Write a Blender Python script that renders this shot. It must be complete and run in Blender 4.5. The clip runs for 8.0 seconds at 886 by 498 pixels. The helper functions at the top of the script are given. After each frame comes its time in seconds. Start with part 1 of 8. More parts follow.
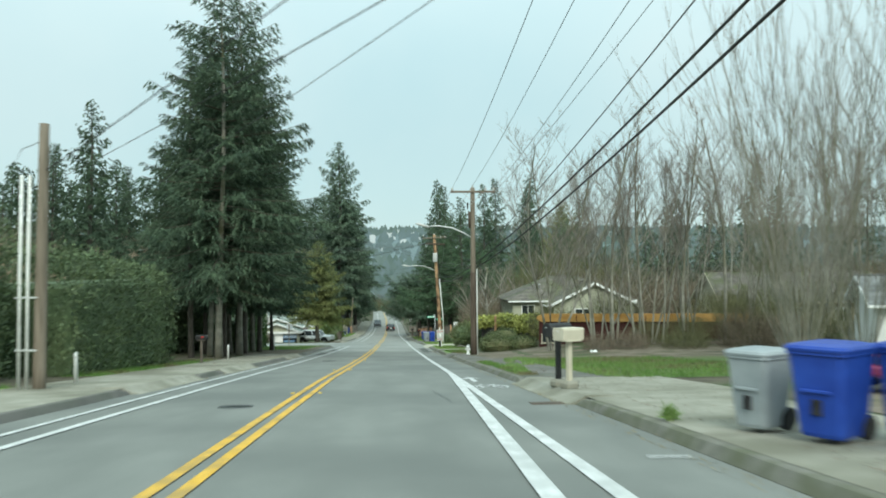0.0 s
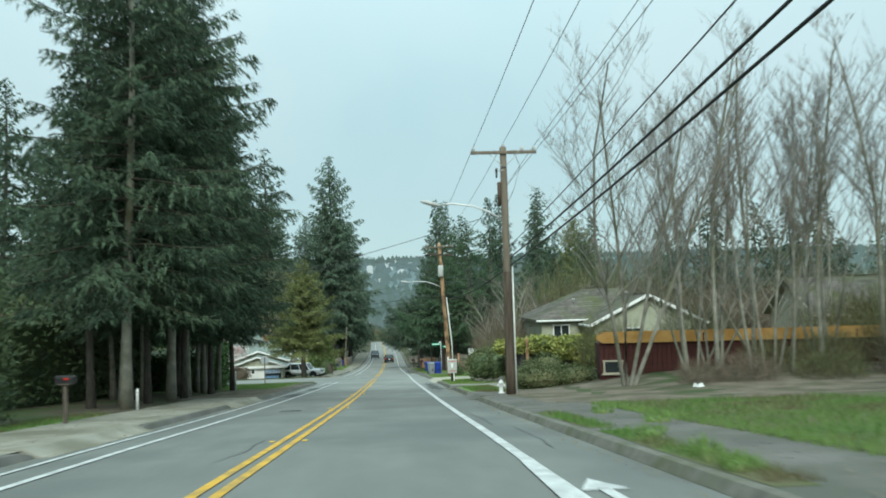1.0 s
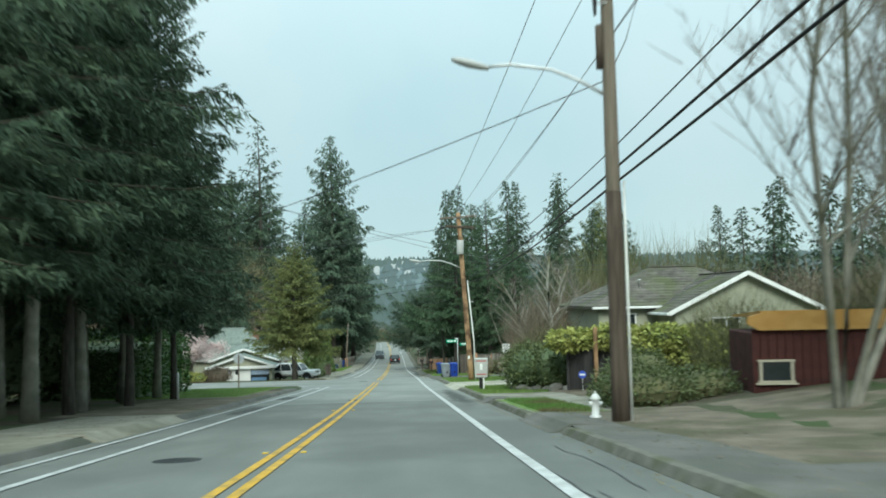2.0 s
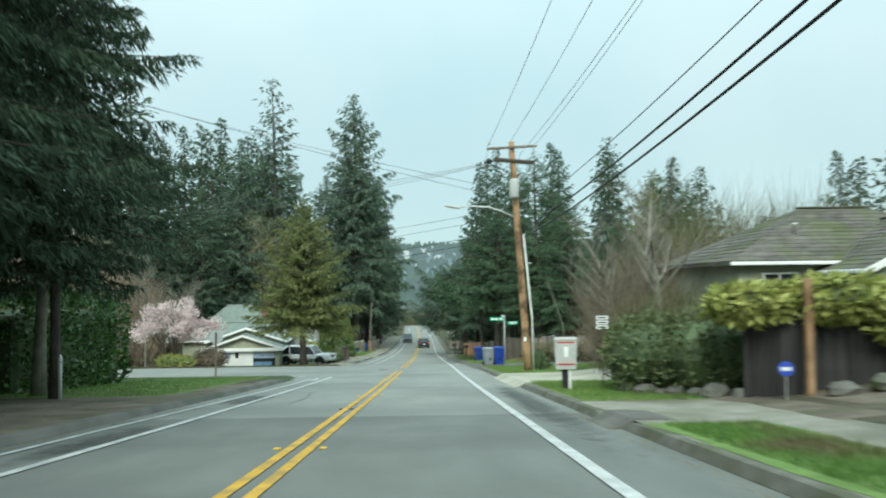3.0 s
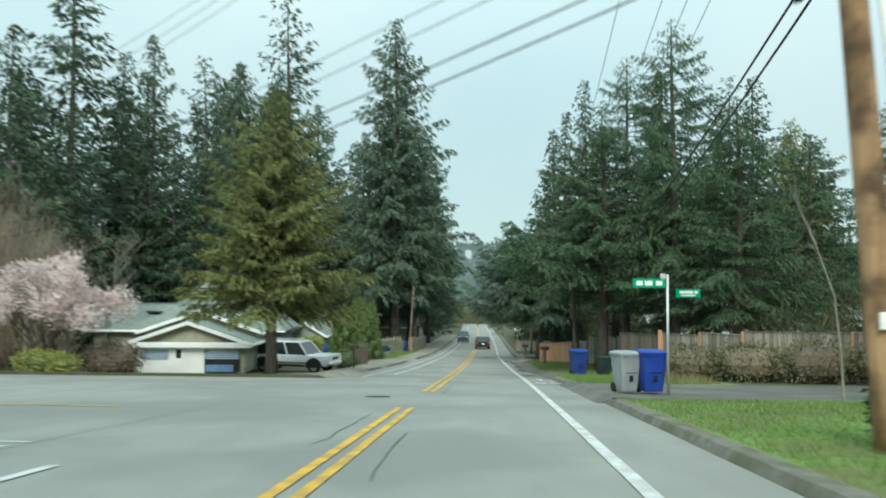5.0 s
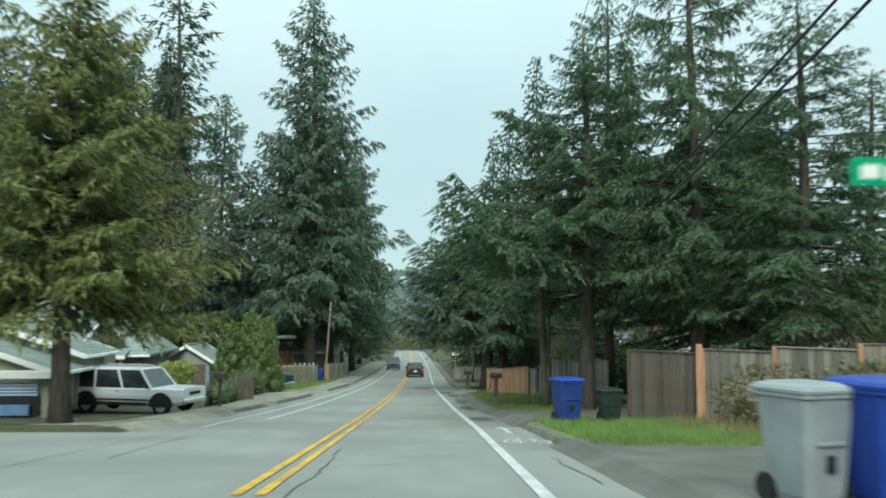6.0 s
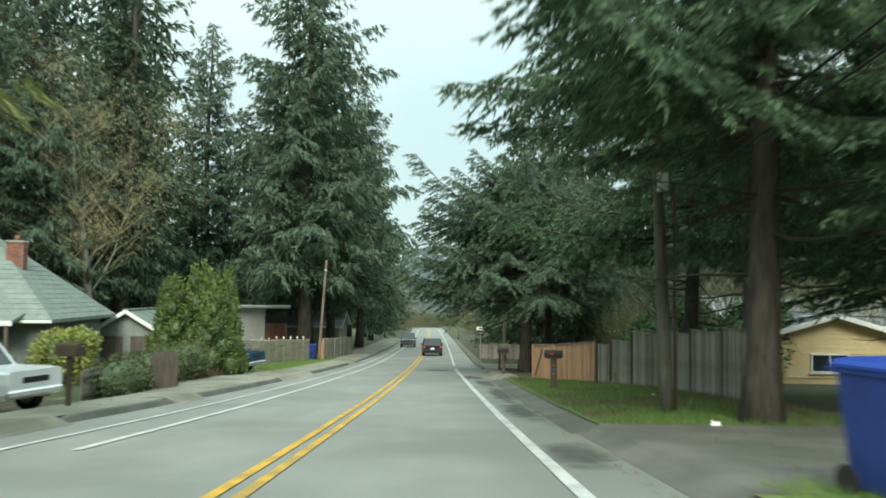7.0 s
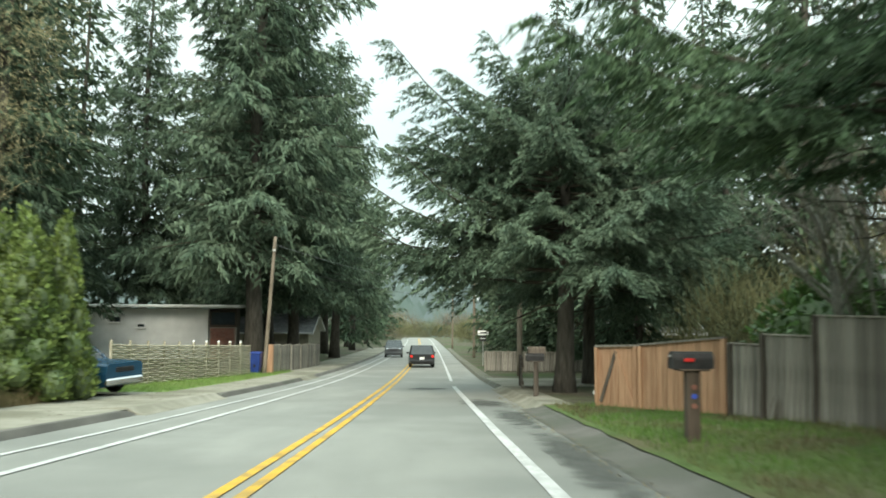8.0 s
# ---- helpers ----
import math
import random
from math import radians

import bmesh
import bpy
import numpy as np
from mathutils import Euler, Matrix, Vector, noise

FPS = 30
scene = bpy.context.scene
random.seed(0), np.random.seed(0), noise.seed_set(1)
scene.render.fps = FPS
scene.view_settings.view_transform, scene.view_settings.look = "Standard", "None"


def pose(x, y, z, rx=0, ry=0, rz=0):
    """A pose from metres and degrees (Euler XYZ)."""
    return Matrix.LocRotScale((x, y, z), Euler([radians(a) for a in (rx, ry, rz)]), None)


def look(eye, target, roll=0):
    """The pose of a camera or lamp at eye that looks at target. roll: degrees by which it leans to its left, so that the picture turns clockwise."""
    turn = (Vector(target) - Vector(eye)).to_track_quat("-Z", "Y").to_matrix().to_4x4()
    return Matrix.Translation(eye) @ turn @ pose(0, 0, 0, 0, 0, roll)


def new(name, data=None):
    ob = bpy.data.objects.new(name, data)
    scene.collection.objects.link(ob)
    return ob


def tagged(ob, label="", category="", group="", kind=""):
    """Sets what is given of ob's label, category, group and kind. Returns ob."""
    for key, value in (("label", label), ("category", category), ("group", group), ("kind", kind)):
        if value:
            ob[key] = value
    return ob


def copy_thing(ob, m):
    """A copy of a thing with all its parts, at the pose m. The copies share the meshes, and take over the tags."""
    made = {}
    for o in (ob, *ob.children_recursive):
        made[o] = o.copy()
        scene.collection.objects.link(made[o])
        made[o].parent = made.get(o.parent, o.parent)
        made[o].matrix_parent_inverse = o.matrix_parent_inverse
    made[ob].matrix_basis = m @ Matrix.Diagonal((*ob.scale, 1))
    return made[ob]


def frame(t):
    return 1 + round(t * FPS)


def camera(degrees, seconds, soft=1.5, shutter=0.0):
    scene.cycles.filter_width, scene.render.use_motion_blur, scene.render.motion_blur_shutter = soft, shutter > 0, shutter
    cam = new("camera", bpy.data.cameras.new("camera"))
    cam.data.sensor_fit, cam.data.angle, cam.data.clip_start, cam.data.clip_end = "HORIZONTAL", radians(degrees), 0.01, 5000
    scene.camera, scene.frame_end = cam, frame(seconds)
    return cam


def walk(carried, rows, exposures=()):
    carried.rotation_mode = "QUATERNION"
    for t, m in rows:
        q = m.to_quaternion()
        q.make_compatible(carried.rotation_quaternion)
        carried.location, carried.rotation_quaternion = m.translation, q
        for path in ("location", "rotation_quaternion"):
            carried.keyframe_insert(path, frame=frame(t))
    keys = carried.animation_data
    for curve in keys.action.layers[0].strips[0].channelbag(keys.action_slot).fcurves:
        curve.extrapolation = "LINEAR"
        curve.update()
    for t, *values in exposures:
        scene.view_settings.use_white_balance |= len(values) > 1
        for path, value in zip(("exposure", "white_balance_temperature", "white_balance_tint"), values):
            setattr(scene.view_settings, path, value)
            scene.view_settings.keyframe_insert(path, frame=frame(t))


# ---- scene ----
cam = camera(57.1, 8.0, soft=1.8, shutter=0.35)
# seconds, x, y, z, turn about x, y, z in degrees
PATH = [
    (0.0, -0.00, -0.00, 1.30, 91.26, 0.40, -3.35),
    (0.5, 0.02, 7.51, 0.70, 93.10, 1.83, -3.51),
    (1.0, 0.04, 14.92, 0.10, 93.36, 1.71, -3.49),
    (1.5, 0.02, 22.11, -0.50, 93.49, 1.49, -3.21),
    (1.7, 0.02, 24.98, -0.75, 93.62, 1.36, -3.11),
    (2.8, -0.06, 41.03, -2.10, 92.66, 0.89, -2.13),
    (3.0, -0.08, 43.98, -2.36, 92.54, 0.69, -0.95),
    (3.5, -0.14, 51.31, -2.96, 93.23, 0.87, 6.71),
    (4.0, -0.08, 58.39, -3.53, 93.95, 1.04, 10.50),
    (4.5, -0.03, 65.74, -4.09, 94.32, 0.63, 8.42),
    (5.0, -0.01, 73.49, -4.63, 92.62, -0.32, 3.41),
    (5.2, 0.02, 76.43, -4.86, 92.24, -0.40, 2.15),
    (6.3, 0.10, 92.74, -6.07, 95.09, -0.19, -1.50),
    (6.5, 0.10, 95.70, -6.30, 94.25, -0.45, -0.52),
    (7.0, 0.07, 103.31, -6.90, 93.11, -0.66, 0.20),
    (7.5, 0.01, 111.21, -7.51, 93.45, -0.75, -0.31),
    (8.0, 0.00, 118.80, -8.11, 93.94, -0.43, -0.38),
]
walk(cam, [(t, pose(*p)) for t, *p in PATH],
     exposures=[(0.0, 0.05, 6450, -2), (0.6, -0.07, 6250, -3), (1.7, -0.08, 6250, -3), (2.8, 0.07, 6300, -3), (5.2, 0.05, 6450, -2), (6.5, 0.06, 6350, -3), (7.0, 0.27, 6850, -1), (7.5, 0.54, 7150, 2), (8.0, 0.62, 7100, 3)])

# ---- world and light ----
world = bpy.data.worlds.new("overcast_sky")
scene.world = world
world.use_nodes = True
wn, wl = world.node_tree.nodes, world.node_tree.links
wn.clear()
w_out = wn.new("ShaderNodeOutputWorld")
w_bg = wn.new("ShaderNodeBackground")
w_sky = wn.new("ShaderNodeTexSky")
w_sky.sky_type, w_sky.sun_disc = "NISHITA", False
w_sky.sun_elevation, w_sky.sun_rotation = radians(38), radians(183)
w_gain = wn.new("ShaderNodeVectorMath")
w_gain.operation = "SCALE"
w_gain.inputs["Scale"].default_value = 0.10
w_coord = wn.new("ShaderNodeTexCoord")
w_noise = wn.new("ShaderNodeTexNoise")
w_noise.inputs["Scale"].default_value, w_noise.inputs["Detail"].default_value = 2.2, 5.0
w_ramp = wn.new("ShaderNodeValToRGB")
w_ramp.color_ramp.elements[0].position, w_ramp.color_ramp.elements[0].color = 0.30, (0.58, 0.76, 0.83, 1)
w_ramp.color_ramp.elements[1].position, w_ramp.color_ramp.elements[1].color = 0.72, (0.75, 0.86, 0.90, 1)
w_mix = wn.new("ShaderNodeMixRGB")
w_mix.inputs["Fac"].default_value = 0.85
wl.new(w_coord.outputs["Generated"], w_noise.inputs["Vector"])
wl.new(w_noise.outputs["Fac"], w_ramp.inputs["Fac"])
wl.new(w_sky.outputs["Color"], w_gain.inputs[0])
wl.new(w_gain.outputs["Vector"], w_mix.inputs["Color1"])
wl.new(w_ramp.outputs["Color"], w_mix.inputs["Color2"])
# an overcast sky is about twice as bright overhead as low down
w_sep = wn.new("ShaderNodeSeparateXYZ")
wl.new(w_coord.outputs["Generated"], w_sep.inputs["Vector"])
w_high = wn.new("ShaderNodeMapRange")
w_high.interpolation_type = "SMOOTHSTEP"
w_high.inputs["From Min"].default_value, w_high.inputs["From Max"].default_value = 0.1, 1.0
w_high.inputs["To Min"].default_value, w_high.inputs["To Max"].default_value = 1.0, 2.3
wl.new(w_sep.outputs["Z"], w_high.inputs["Value"])
w_over = wn.new("ShaderNodeVectorMath")
w_over.operation = "SCALE"
wl.new(w_mix.outputs["Color"], w_over.inputs[0])
wl.new(w_high.outputs["Result"], w_over.inputs["Scale"])
wl.new(w_over.outputs["Vector"], w_bg.inputs["Color"])
w_bg.inputs["Strength"].default_value = 1.0
wl.new(w_bg.outputs["Background"], w_out.inputs["Surface"])

sun_data = bpy.data.lights.new("sun", "SUN")
sun_data.energy, sun_data.angle, sun_data.color = 3.0, radians(28), (1.0, 0.96, 0.9)
sun = new("sun", sun_data)
sun.matrix_world = look((-4, -80, 64), (0, 0, 0))

# ---- materials ----
def material(name, c1, c2=None, scale=6.0, rough=0.8, bump=0.0, bump_scale=40.0, metal=0.0, spec=0.3, stretch=(1, 1, 1),
             island=0.0, per_object=0.0, detail=6.0, c3=None, scale3=0.6, translucent=0.0):
    """A surface with colour varied at two scales, fine relief, and a tint that varies from piece to piece."""
    m = bpy.data.materials.new(name)
    m.use_nodes = True
    n, l = m.node_tree.nodes, m.node_tree.links
    b = n["Principled BSDF"]
    b.inputs["Roughness"].default_value, b.inputs["Metallic"].default_value = rough, metal
    b.inputs["Specular IOR Level"].default_value = spec
    tc = n.new("ShaderNodeTexCoord")
    mp = n.new("ShaderNodeMapping")
    mp.inputs["Scale"].default_value = stretch
    l.new(tc.outputs["Object"], mp.inputs["Vector"])
    c2 = c2 or tuple(min(1, v * 1.25) for v in c1)
    t = n.new("ShaderNodeTexNoise")
    t.inputs["Scale"].default_value, t.inputs["Detail"].default_value = scale, detail
    l.new(mp.outputs["Vector"], t.inputs["Vector"])
    r = n.new("ShaderNodeValToRGB")
    r.color_ramp.elements[0].position, r.color_ramp.elements[0].color = 0.32, (*c1, 1)
    r.color_ramp.elements[1].position, r.color_ramp.elements[1].color = 0.68, (*c2, 1)
    l.new(t.outputs["Fac"], r.inputs["Fac"])
    out = r.outputs["Color"]
    if c3:
        t3 = n.new("ShaderNodeTexNoise")
        t3.inputs["Scale"].default_value, t3.inputs["Detail"].default_value = scale3, 4.0
        l.new(tc.outputs["Object"], t3.inputs["Vector"])
        r3 = n.new("ShaderNodeValToRGB")
        r3.color_ramp.elements[0].position, r3.color_ramp.elements[1].position = 0.45, 0.62
        l.new(t3.outputs["Fac"], r3.inputs["Fac"])
        mx = n.new("ShaderNodeMixRGB")
        l.new(r3.outputs["Color"], mx.inputs["Fac"])
        l.new(out, mx.inputs["Color1"])
        mx.inputs["Color2"].default_value = (*c3, 1)
        out = mx.outputs["Color"]
    if island or per_object:
        src = n.new("ShaderNodeNewGeometry").outputs["Random Per Island"] if island else n.new("ShaderNodeObjectInfo").outputs["Random"]
        k = island or per_object
        mr = n.new("ShaderNodeMapRange")
        mr.inputs["To Min"].default_value, mr.inputs["To Max"].default_value = 1 - k, 1 + k
        l.new(src, mr.inputs["Value"])
        hv = n.new("ShaderNodeHueSaturation")
        l.new(mr.outputs["Result"], hv.inputs["Value"])
        l.new(out, hv.inputs["Color"])
        out = hv.outputs["Color"]
    l.new(out, b.inputs["Base Color"])
    if bump:
        tb = n.new("ShaderNodeTexNoise")
        tb.inputs["Scale"].default_value, tb.inputs["Detail"].default_value = bump_scale, 4.0
        l.new(mp.outputs["Vector"], tb.inputs["Vector"])
        bp = n.new("ShaderNodeBump")
        bp.inputs["Strength"].default_value, bp.inputs["Distance"].default_value = bump, 0.02
        l.new(tb.outputs["Fac"], bp.inputs["Height"])
        l.new(bp.outputs["Normal"], b.inputs["Normal"])
    if translucent:
        tr = n.new("ShaderNodeBsdfTranslucent")
        l.new(out, tr.inputs["Color"])
        ms = n.new("ShaderNodeMixShader")
        ms.inputs["Fac"].default_value = translucent
        l.new(b.outputs["BSDF"], ms.inputs[1])
        l.new(tr.outputs["BSDF"], ms.inputs[2])
        l.new(ms.outputs["Shader"], n["Material Output"].inputs["Surface"])
    return m


M = {}
M["asphalt"] = material("worn_asphalt", (0.15, 0.158, 0.145), (0.19, 0.198, 0.182), 1.2, 0.85, 0.35, 120, c3=(0.13, 0.138, 0.128), scale3=0.22, stretch=(1, 0.25, 1))
M["pale_asphalt"] = material("paler_worn_asphalt", (0.22, 0.228, 0.21), (0.265, 0.272, 0.25), 1.2, 0.85, 0.35, 120, c3=(0.195, 0.203, 0.187), scale3=0.22, stretch=(1, 0.25, 1))
M["old_asphalt"] = material("old_grey_asphalt", (0.105, 0.102, 0.092), (0.165, 0.158, 0.143), 0.8, 0.9, 0.5, 60, c3=(0.10, 0.105, 0.085), scale3=0.5)
M["concrete"] = material("concrete", (0.215, 0.208, 0.165), (0.31, 0.30, 0.25), 2.0, 0.9, 0.3, 60, c3=(0.165, 0.16, 0.12), scale3=0.4)
M["pale_concrete"] = material("pale_concrete", (0.39, 0.375, 0.30), (0.50, 0.485, 0.40), 2.0, 0.9, 0.3, 60, c3=(0.33, 0.315, 0.25), scale3=0.4)
M["damp"] = material("damp_asphalt", (0.07, 0.074, 0.068), (0.11, 0.114, 0.104), 2.5, 0.6, 0.35, 120)
# the damp fades out towards its edge, with ragged gaps
dn, dl = M["damp"].node_tree.nodes, M["damp"].node_tree.links
d_co = dn.new("ShaderNodeTexCoord")
d_mid = dn.new("ShaderNodeVectorMath")
d_mid.operation, d_mid.inputs[1].default_value = "SUBTRACT", (0.5, 0.5, 0.5)
dl.new(d_co.outputs["Generated"], d_mid.inputs[0])
d_flat = dn.new("ShaderNodeVectorMath")
d_flat.operation, d_flat.inputs[1].default_value = "MULTIPLY", (2.0, 2.0, 0.0)
dl.new(d_mid.outputs["Vector"], d_flat.inputs[0])
d_len = dn.new("ShaderNodeVectorMath")
d_len.operation = "LENGTH"
dl.new(d_flat.outputs["Vector"], d_len.inputs[0])
d_noise = dn.new("ShaderNodeTexNoise")
d_noise.inputs["Scale"].default_value, d_noise.inputs["Detail"].default_value = 2.2, 5.0
dl.new(d_co.outputs["Object"], d_noise.inputs["Vector"])
d_sum = dn.new("ShaderNodeMath")
d_sum.operation = "ADD"
dl.new(d_len.outputs["Value"], d_sum.inputs[0])
dl.new(d_noise.outputs["Fac"], d_sum.inputs[1])
d_fade = dn.new("ShaderNodeMapRange")
d_fade.interpolation_type = "SMOOTHSTEP"
for key, value in (("From Min", 0.7), ("From Max", 1.3), ("To Min", 0.62), ("To Max", 0.0)):
    d_fade.inputs[key].default_value = value
dl.new(d_sum.outputs["Value"], d_fade.inputs["Value"])
dl.new(d_fade.outputs["Result"], dn["Principled BSDF"].inputs["Alpha"])
M["kerb"] = material("kerb_concrete", (0.12, 0.118, 0.098), (0.195, 0.19, 0.16), 5.0, 0.9, 0.6, 40, c3=(0.105, 0.11, 0.07), scale3=1.4)
M["white_line"] = material("white_road_paint", (0.42, 0.43, 0.42), (0.64, 0.65, 0.64), 14.0, 0.7, 0.2, 90, c3=(0.40, 0.41, 0.40), scale3=2.5)
M["yellow_line"] = material("yellow_road_paint", (0.52, 0.30, 0.035), (0.66, 0.40, 0.06), 8.0, 0.7, 0.2, 90, c3=(0.36, 0.24, 0.07), scale3=2.5)
M["ground"] = material("leaf_litter_ground", (0.055, 0.048, 0.032), (0.115, 0.10, 0.07), 1.6, 0.95, 0.7, 18, c3=(0.05, 0.075, 0.025), scale3=0.25)
M["dirt"] = material("bare_dirt", (0.12, 0.10, 0.075), (0.20, 0.17, 0.13), 1.4, 0.95, 0.6, 25, c3=(0.09, 0.085, 0.05), scale3=0.6)
M["grass"] = material("lawn_grass", (0.115, 0.19, 0.048), (0.18, 0.275, 0.078), 3.4, 0.9, 0.7, 60, c3=(0.15, 0.15, 0.07), scale3=0.5)
M["rough_grass"] = material("rough_olive_grass", (0.065, 0.105, 0.028), (0.11, 0.155, 0.05), 2.4, 0.9, 0.7, 60, c3=(0.115, 0.11, 0.055), scale3=0.35)
M["blade"] = material("grass_blades", (0.125, 0.205, 0.052), (0.195, 0.29, 0.085), 0.8, 0.7, island=0.18, translucent=0.25)
M["rough_blade"] = material("rough_grass_blades", (0.085, 0.165, 0.036), (0.15, 0.25, 0.065), 0.5, 0.8, island=0.4, translucent=0.15, c3=(0.13, 0.115, 0.06), scale3=0.5)
M["dry_blade"] = material("dry_grass_blades", (0.15, 0.12, 0.06), (0.22, 0.18, 0.09), 0.8, 0.8, island=0.35)
M["fir"] = material("fir_needles", (0.040, 0.068, 0.042), (0.080, 0.118, 0.068), 0.7, 0.75, island=0.45, translucent=0.18)
M["fir_blue"] = material("spruce_needles", (0.066, 0.106, 0.070), (0.122, 0.170, 0.112), 0.7, 0.75, island=0.45, translucent=0.22)
M["fir_green"] = material("green_fir_needles", (0.046, 0.086, 0.046), (0.10, 0.158, 0.082), 0.7, 0.75, island=0.5, translucent=0.22)
M["cedar"] = material("olive_cedar_foliage", (0.10, 0.125, 0.040), (0.19, 0.205, 0.075), 0.5, 0.75, island=0.4, translucent=0.15)
M["arborvitae"] = material("arborvitae_foliage", (0.07, 0.12, 0.03), (0.165, 0.215, 0.06), 0.9, 0.75, island=0.4, translucent=0.15)
M["dark_hedge"] = material("dark_hedge_leaves", (0.055, 0.085, 0.04), (0.105, 0.14, 0.065), 1.0, 0.6, island=0.45)
M["laurel"] = material("laurel_leaves", (0.035, 0.085, 0.020), (0.08, 0.15, 0.035), 1.2, 0.35, spec=0.5, island=0.45, translucent=0.1)
M["rhodo"] = material("rhododendron_leaves", (0.06, 0.085, 0.032), (0.13, 0.155, 0.065), 1.2, 0.55, island=0.45, translucent=0.1)
M["yellow_leaf"] = material("yellow_green_leaves", (0.21, 0.245, 0.06), (0.40, 0.41, 0.13), 1.0, 0.6, island=0.35, translucent=0.2)
M["bud_leaf"] = material("olive_budding_twigs", (0.27, 0.24, 0.13), (0.44, 0.40, 0.24), 0.6, 0.85, island=0.35, translucent=0.2)
M["blossom"] = material("pink_blossom", (0.62, 0.48, 0.47), (0.80, 0.70, 0.68), 1.2, 0.8, island=0.2, translucent=0.25)
M["brush"] = material("brown_brush_twigs", (0.105, 0.086, 0.062), (0.20, 0.162, 0.12), 0.5, 0.9, island=0.4)
M["red_brush"] = material("reddish_brush_twigs", (0.23, 0.175, 0.12), (0.37, 0.30, 0.22), 0.5, 0.9, island=0.35)
M["moss_brush"] = material("mossy_brush_twigs", (0.08, 0.085, 0.04), (0.15, 0.15, 0.075), 0.5, 0.9, island=0.4)
M["bough"] = material("mossy_bough_bark", (0.035, 0.032, 0.022), (0.075, 0.068, 0.048), 2.0, 0.95, 0.4, 20)
M["tar"] = material("tar_filler", (0.075, 0.08, 0.08), (0.11, 0.115, 0.11), 5.0, 0.6)
M["bark"] = material("conifer_bark", (0.048, 0.043, 0.035), (0.108, 0.098, 0.083), 3.0, 0.95, 0.9, 14, stretch=(3, 3, 0.6))
M["pale_bark"] = material("pale_grey_bark", (0.16, 0.158, 0.13), (0.31, 0.30, 0.255), 2.2, 0.9, 0.5, 18, c3=(0.11, 0.11, 0.06), scale3=0.5)
M["twig"] = material("bare_twigs", (0.145, 0.13, 0.112), (0.25, 0.225, 0.195), 0.5, 0.9, island=0.3)
M["pole_wood"] = material("weathered_pole_wood", (0.12, 0.10, 0.075), (0.22, 0.185, 0.145), 4.0, 0.9, 0.5, 30, stretch=(3, 3, 0.25))
M["old_pole"] = material("old_grey_pole_wood", (0.085, 0.08, 0.066), (0.15, 0.142, 0.118), 4.0, 0.9, 0.5, 30, stretch=(3, 3, 0.25), c3=(0.07, 0.075, 0.05), scale3=0.8)
M["brown_pole"] = material("creosoted_pole_wood", (0.27, 0.16, 0.085), (0.46, 0.30, 0.17), 3.0, 0.85, 0.6, 20, stretch=(3, 3, 0.3), c3=(0.10, 0.06, 0.035), scale3=1.2)
M["dark_pole"] = material("dark_pole_wood", (0.055, 0.042, 0.032), (0.11, 0.085, 0.065), 4.0, 0.9, 0.5, 30, stretch=(3, 3, 0.25))
M["fence_wood"] = material("grey_fence_wood", (0.115, 0.104, 0.086), (0.30, 0.275, 0.235), 5.0, 0.9, 0.4, 40, stretch=(8, 8, 0.3), per_object=0.4)
# near-black boards: the shade under the climber is put into the colour
M["shaded_fence"] = material("shade_darkened_boards", (0.028, 0.028, 0.03), (0.06, 0.058, 0.056), 5.0, 0.85, 0.4, 40, stretch=(4, 4, 0.35), per_object=0.3)
M["dark_fence"] = material("dark_fence_wood", (0.075, 0.06, 0.048), (0.14, 0.12, 0.10), 5.0, 0.9, 0.4, 40, stretch=(4, 4, 0.35), per_object=0.25)
M["orange_wood"] = material("new_cedar_wood", (0.36, 0.195, 0.115), (0.50, 0.30, 0.185), 4.0, 0.75, 0.3, 40, stretch=(4, 4, 0.35), per_object=0.15)
M["wattle"] = material("woven_wattle", (0.33, 0.30, 0.225), (0.46, 0.42, 0.33), 5.0, 0.9, 0.4, 40, per_object=0.15)
M["galv"] = material("galvanised_steel", (0.50, 0.51, 0.50), (0.62, 0.63, 0.62), 5.0, 0.5, 0.05, 60, metal=0.6)
M["grey_paint"] = material("grey_painted_metal", (0.40, 0.41, 0.40), (0.48, 0.49, 0.47), 4.0, 0.55, 0.05, 60)
M["white_pipe"] = material("white_plastic_conduit", (0.62, 0.63, 0.60), (0.74, 0.75, 0.72), 3.0, 0.6)
M["white_paint"] = material("white_paint", (0.70, 0.71, 0.69), (0.80, 0.81, 0.79), 1.5, 0.6, 0.1, 30)
M["cable"] = material("black_cable", (0.012, 0.012, 0.013), (0.03, 0.03, 0.03), 5.0, 0.6)
M["thin_wire"] = material("weathered_wire", (0.10, 0.11, 0.115), (0.16, 0.17, 0.175), 5.0, 0.5, metal=0.3)
M["black"] = material("black_plastic", (0.012, 0.012, 0.013), (0.03, 0.03, 0.03), 6.0, 0.6)
M["rubber"] = material("tyre_rubber", (0.015, 0.015, 0.015), (0.035, 0.035, 0.033), 9.0, 0.9, 0.2, 40)
M["blue_bin"] = material("blue_bin_plastic", (0.013, 0.040, 0.25), (0.022, 0.064, 0.34), 3.0, 0.45, 0.08, 60)
M["dark_blue_bin"] = material("dark_blue_bin_plastic", (0.015, 0.035, 0.16), (0.022, 0.05, 0.22), 3.0, 0.45, 0.08, 60)
M["grey_bin"] = material("grey_bin_plastic", (0.22, 0.25, 0.26), (0.30, 0.33, 0.34), 3.0, 0.5, 0.08, 60)
M["green_bin"] = material("dark_green_bin_plastic", (0.012, 0.025, 0.022), (0.022, 0.04, 0.035), 3.0, 0.5, 0.08, 60)
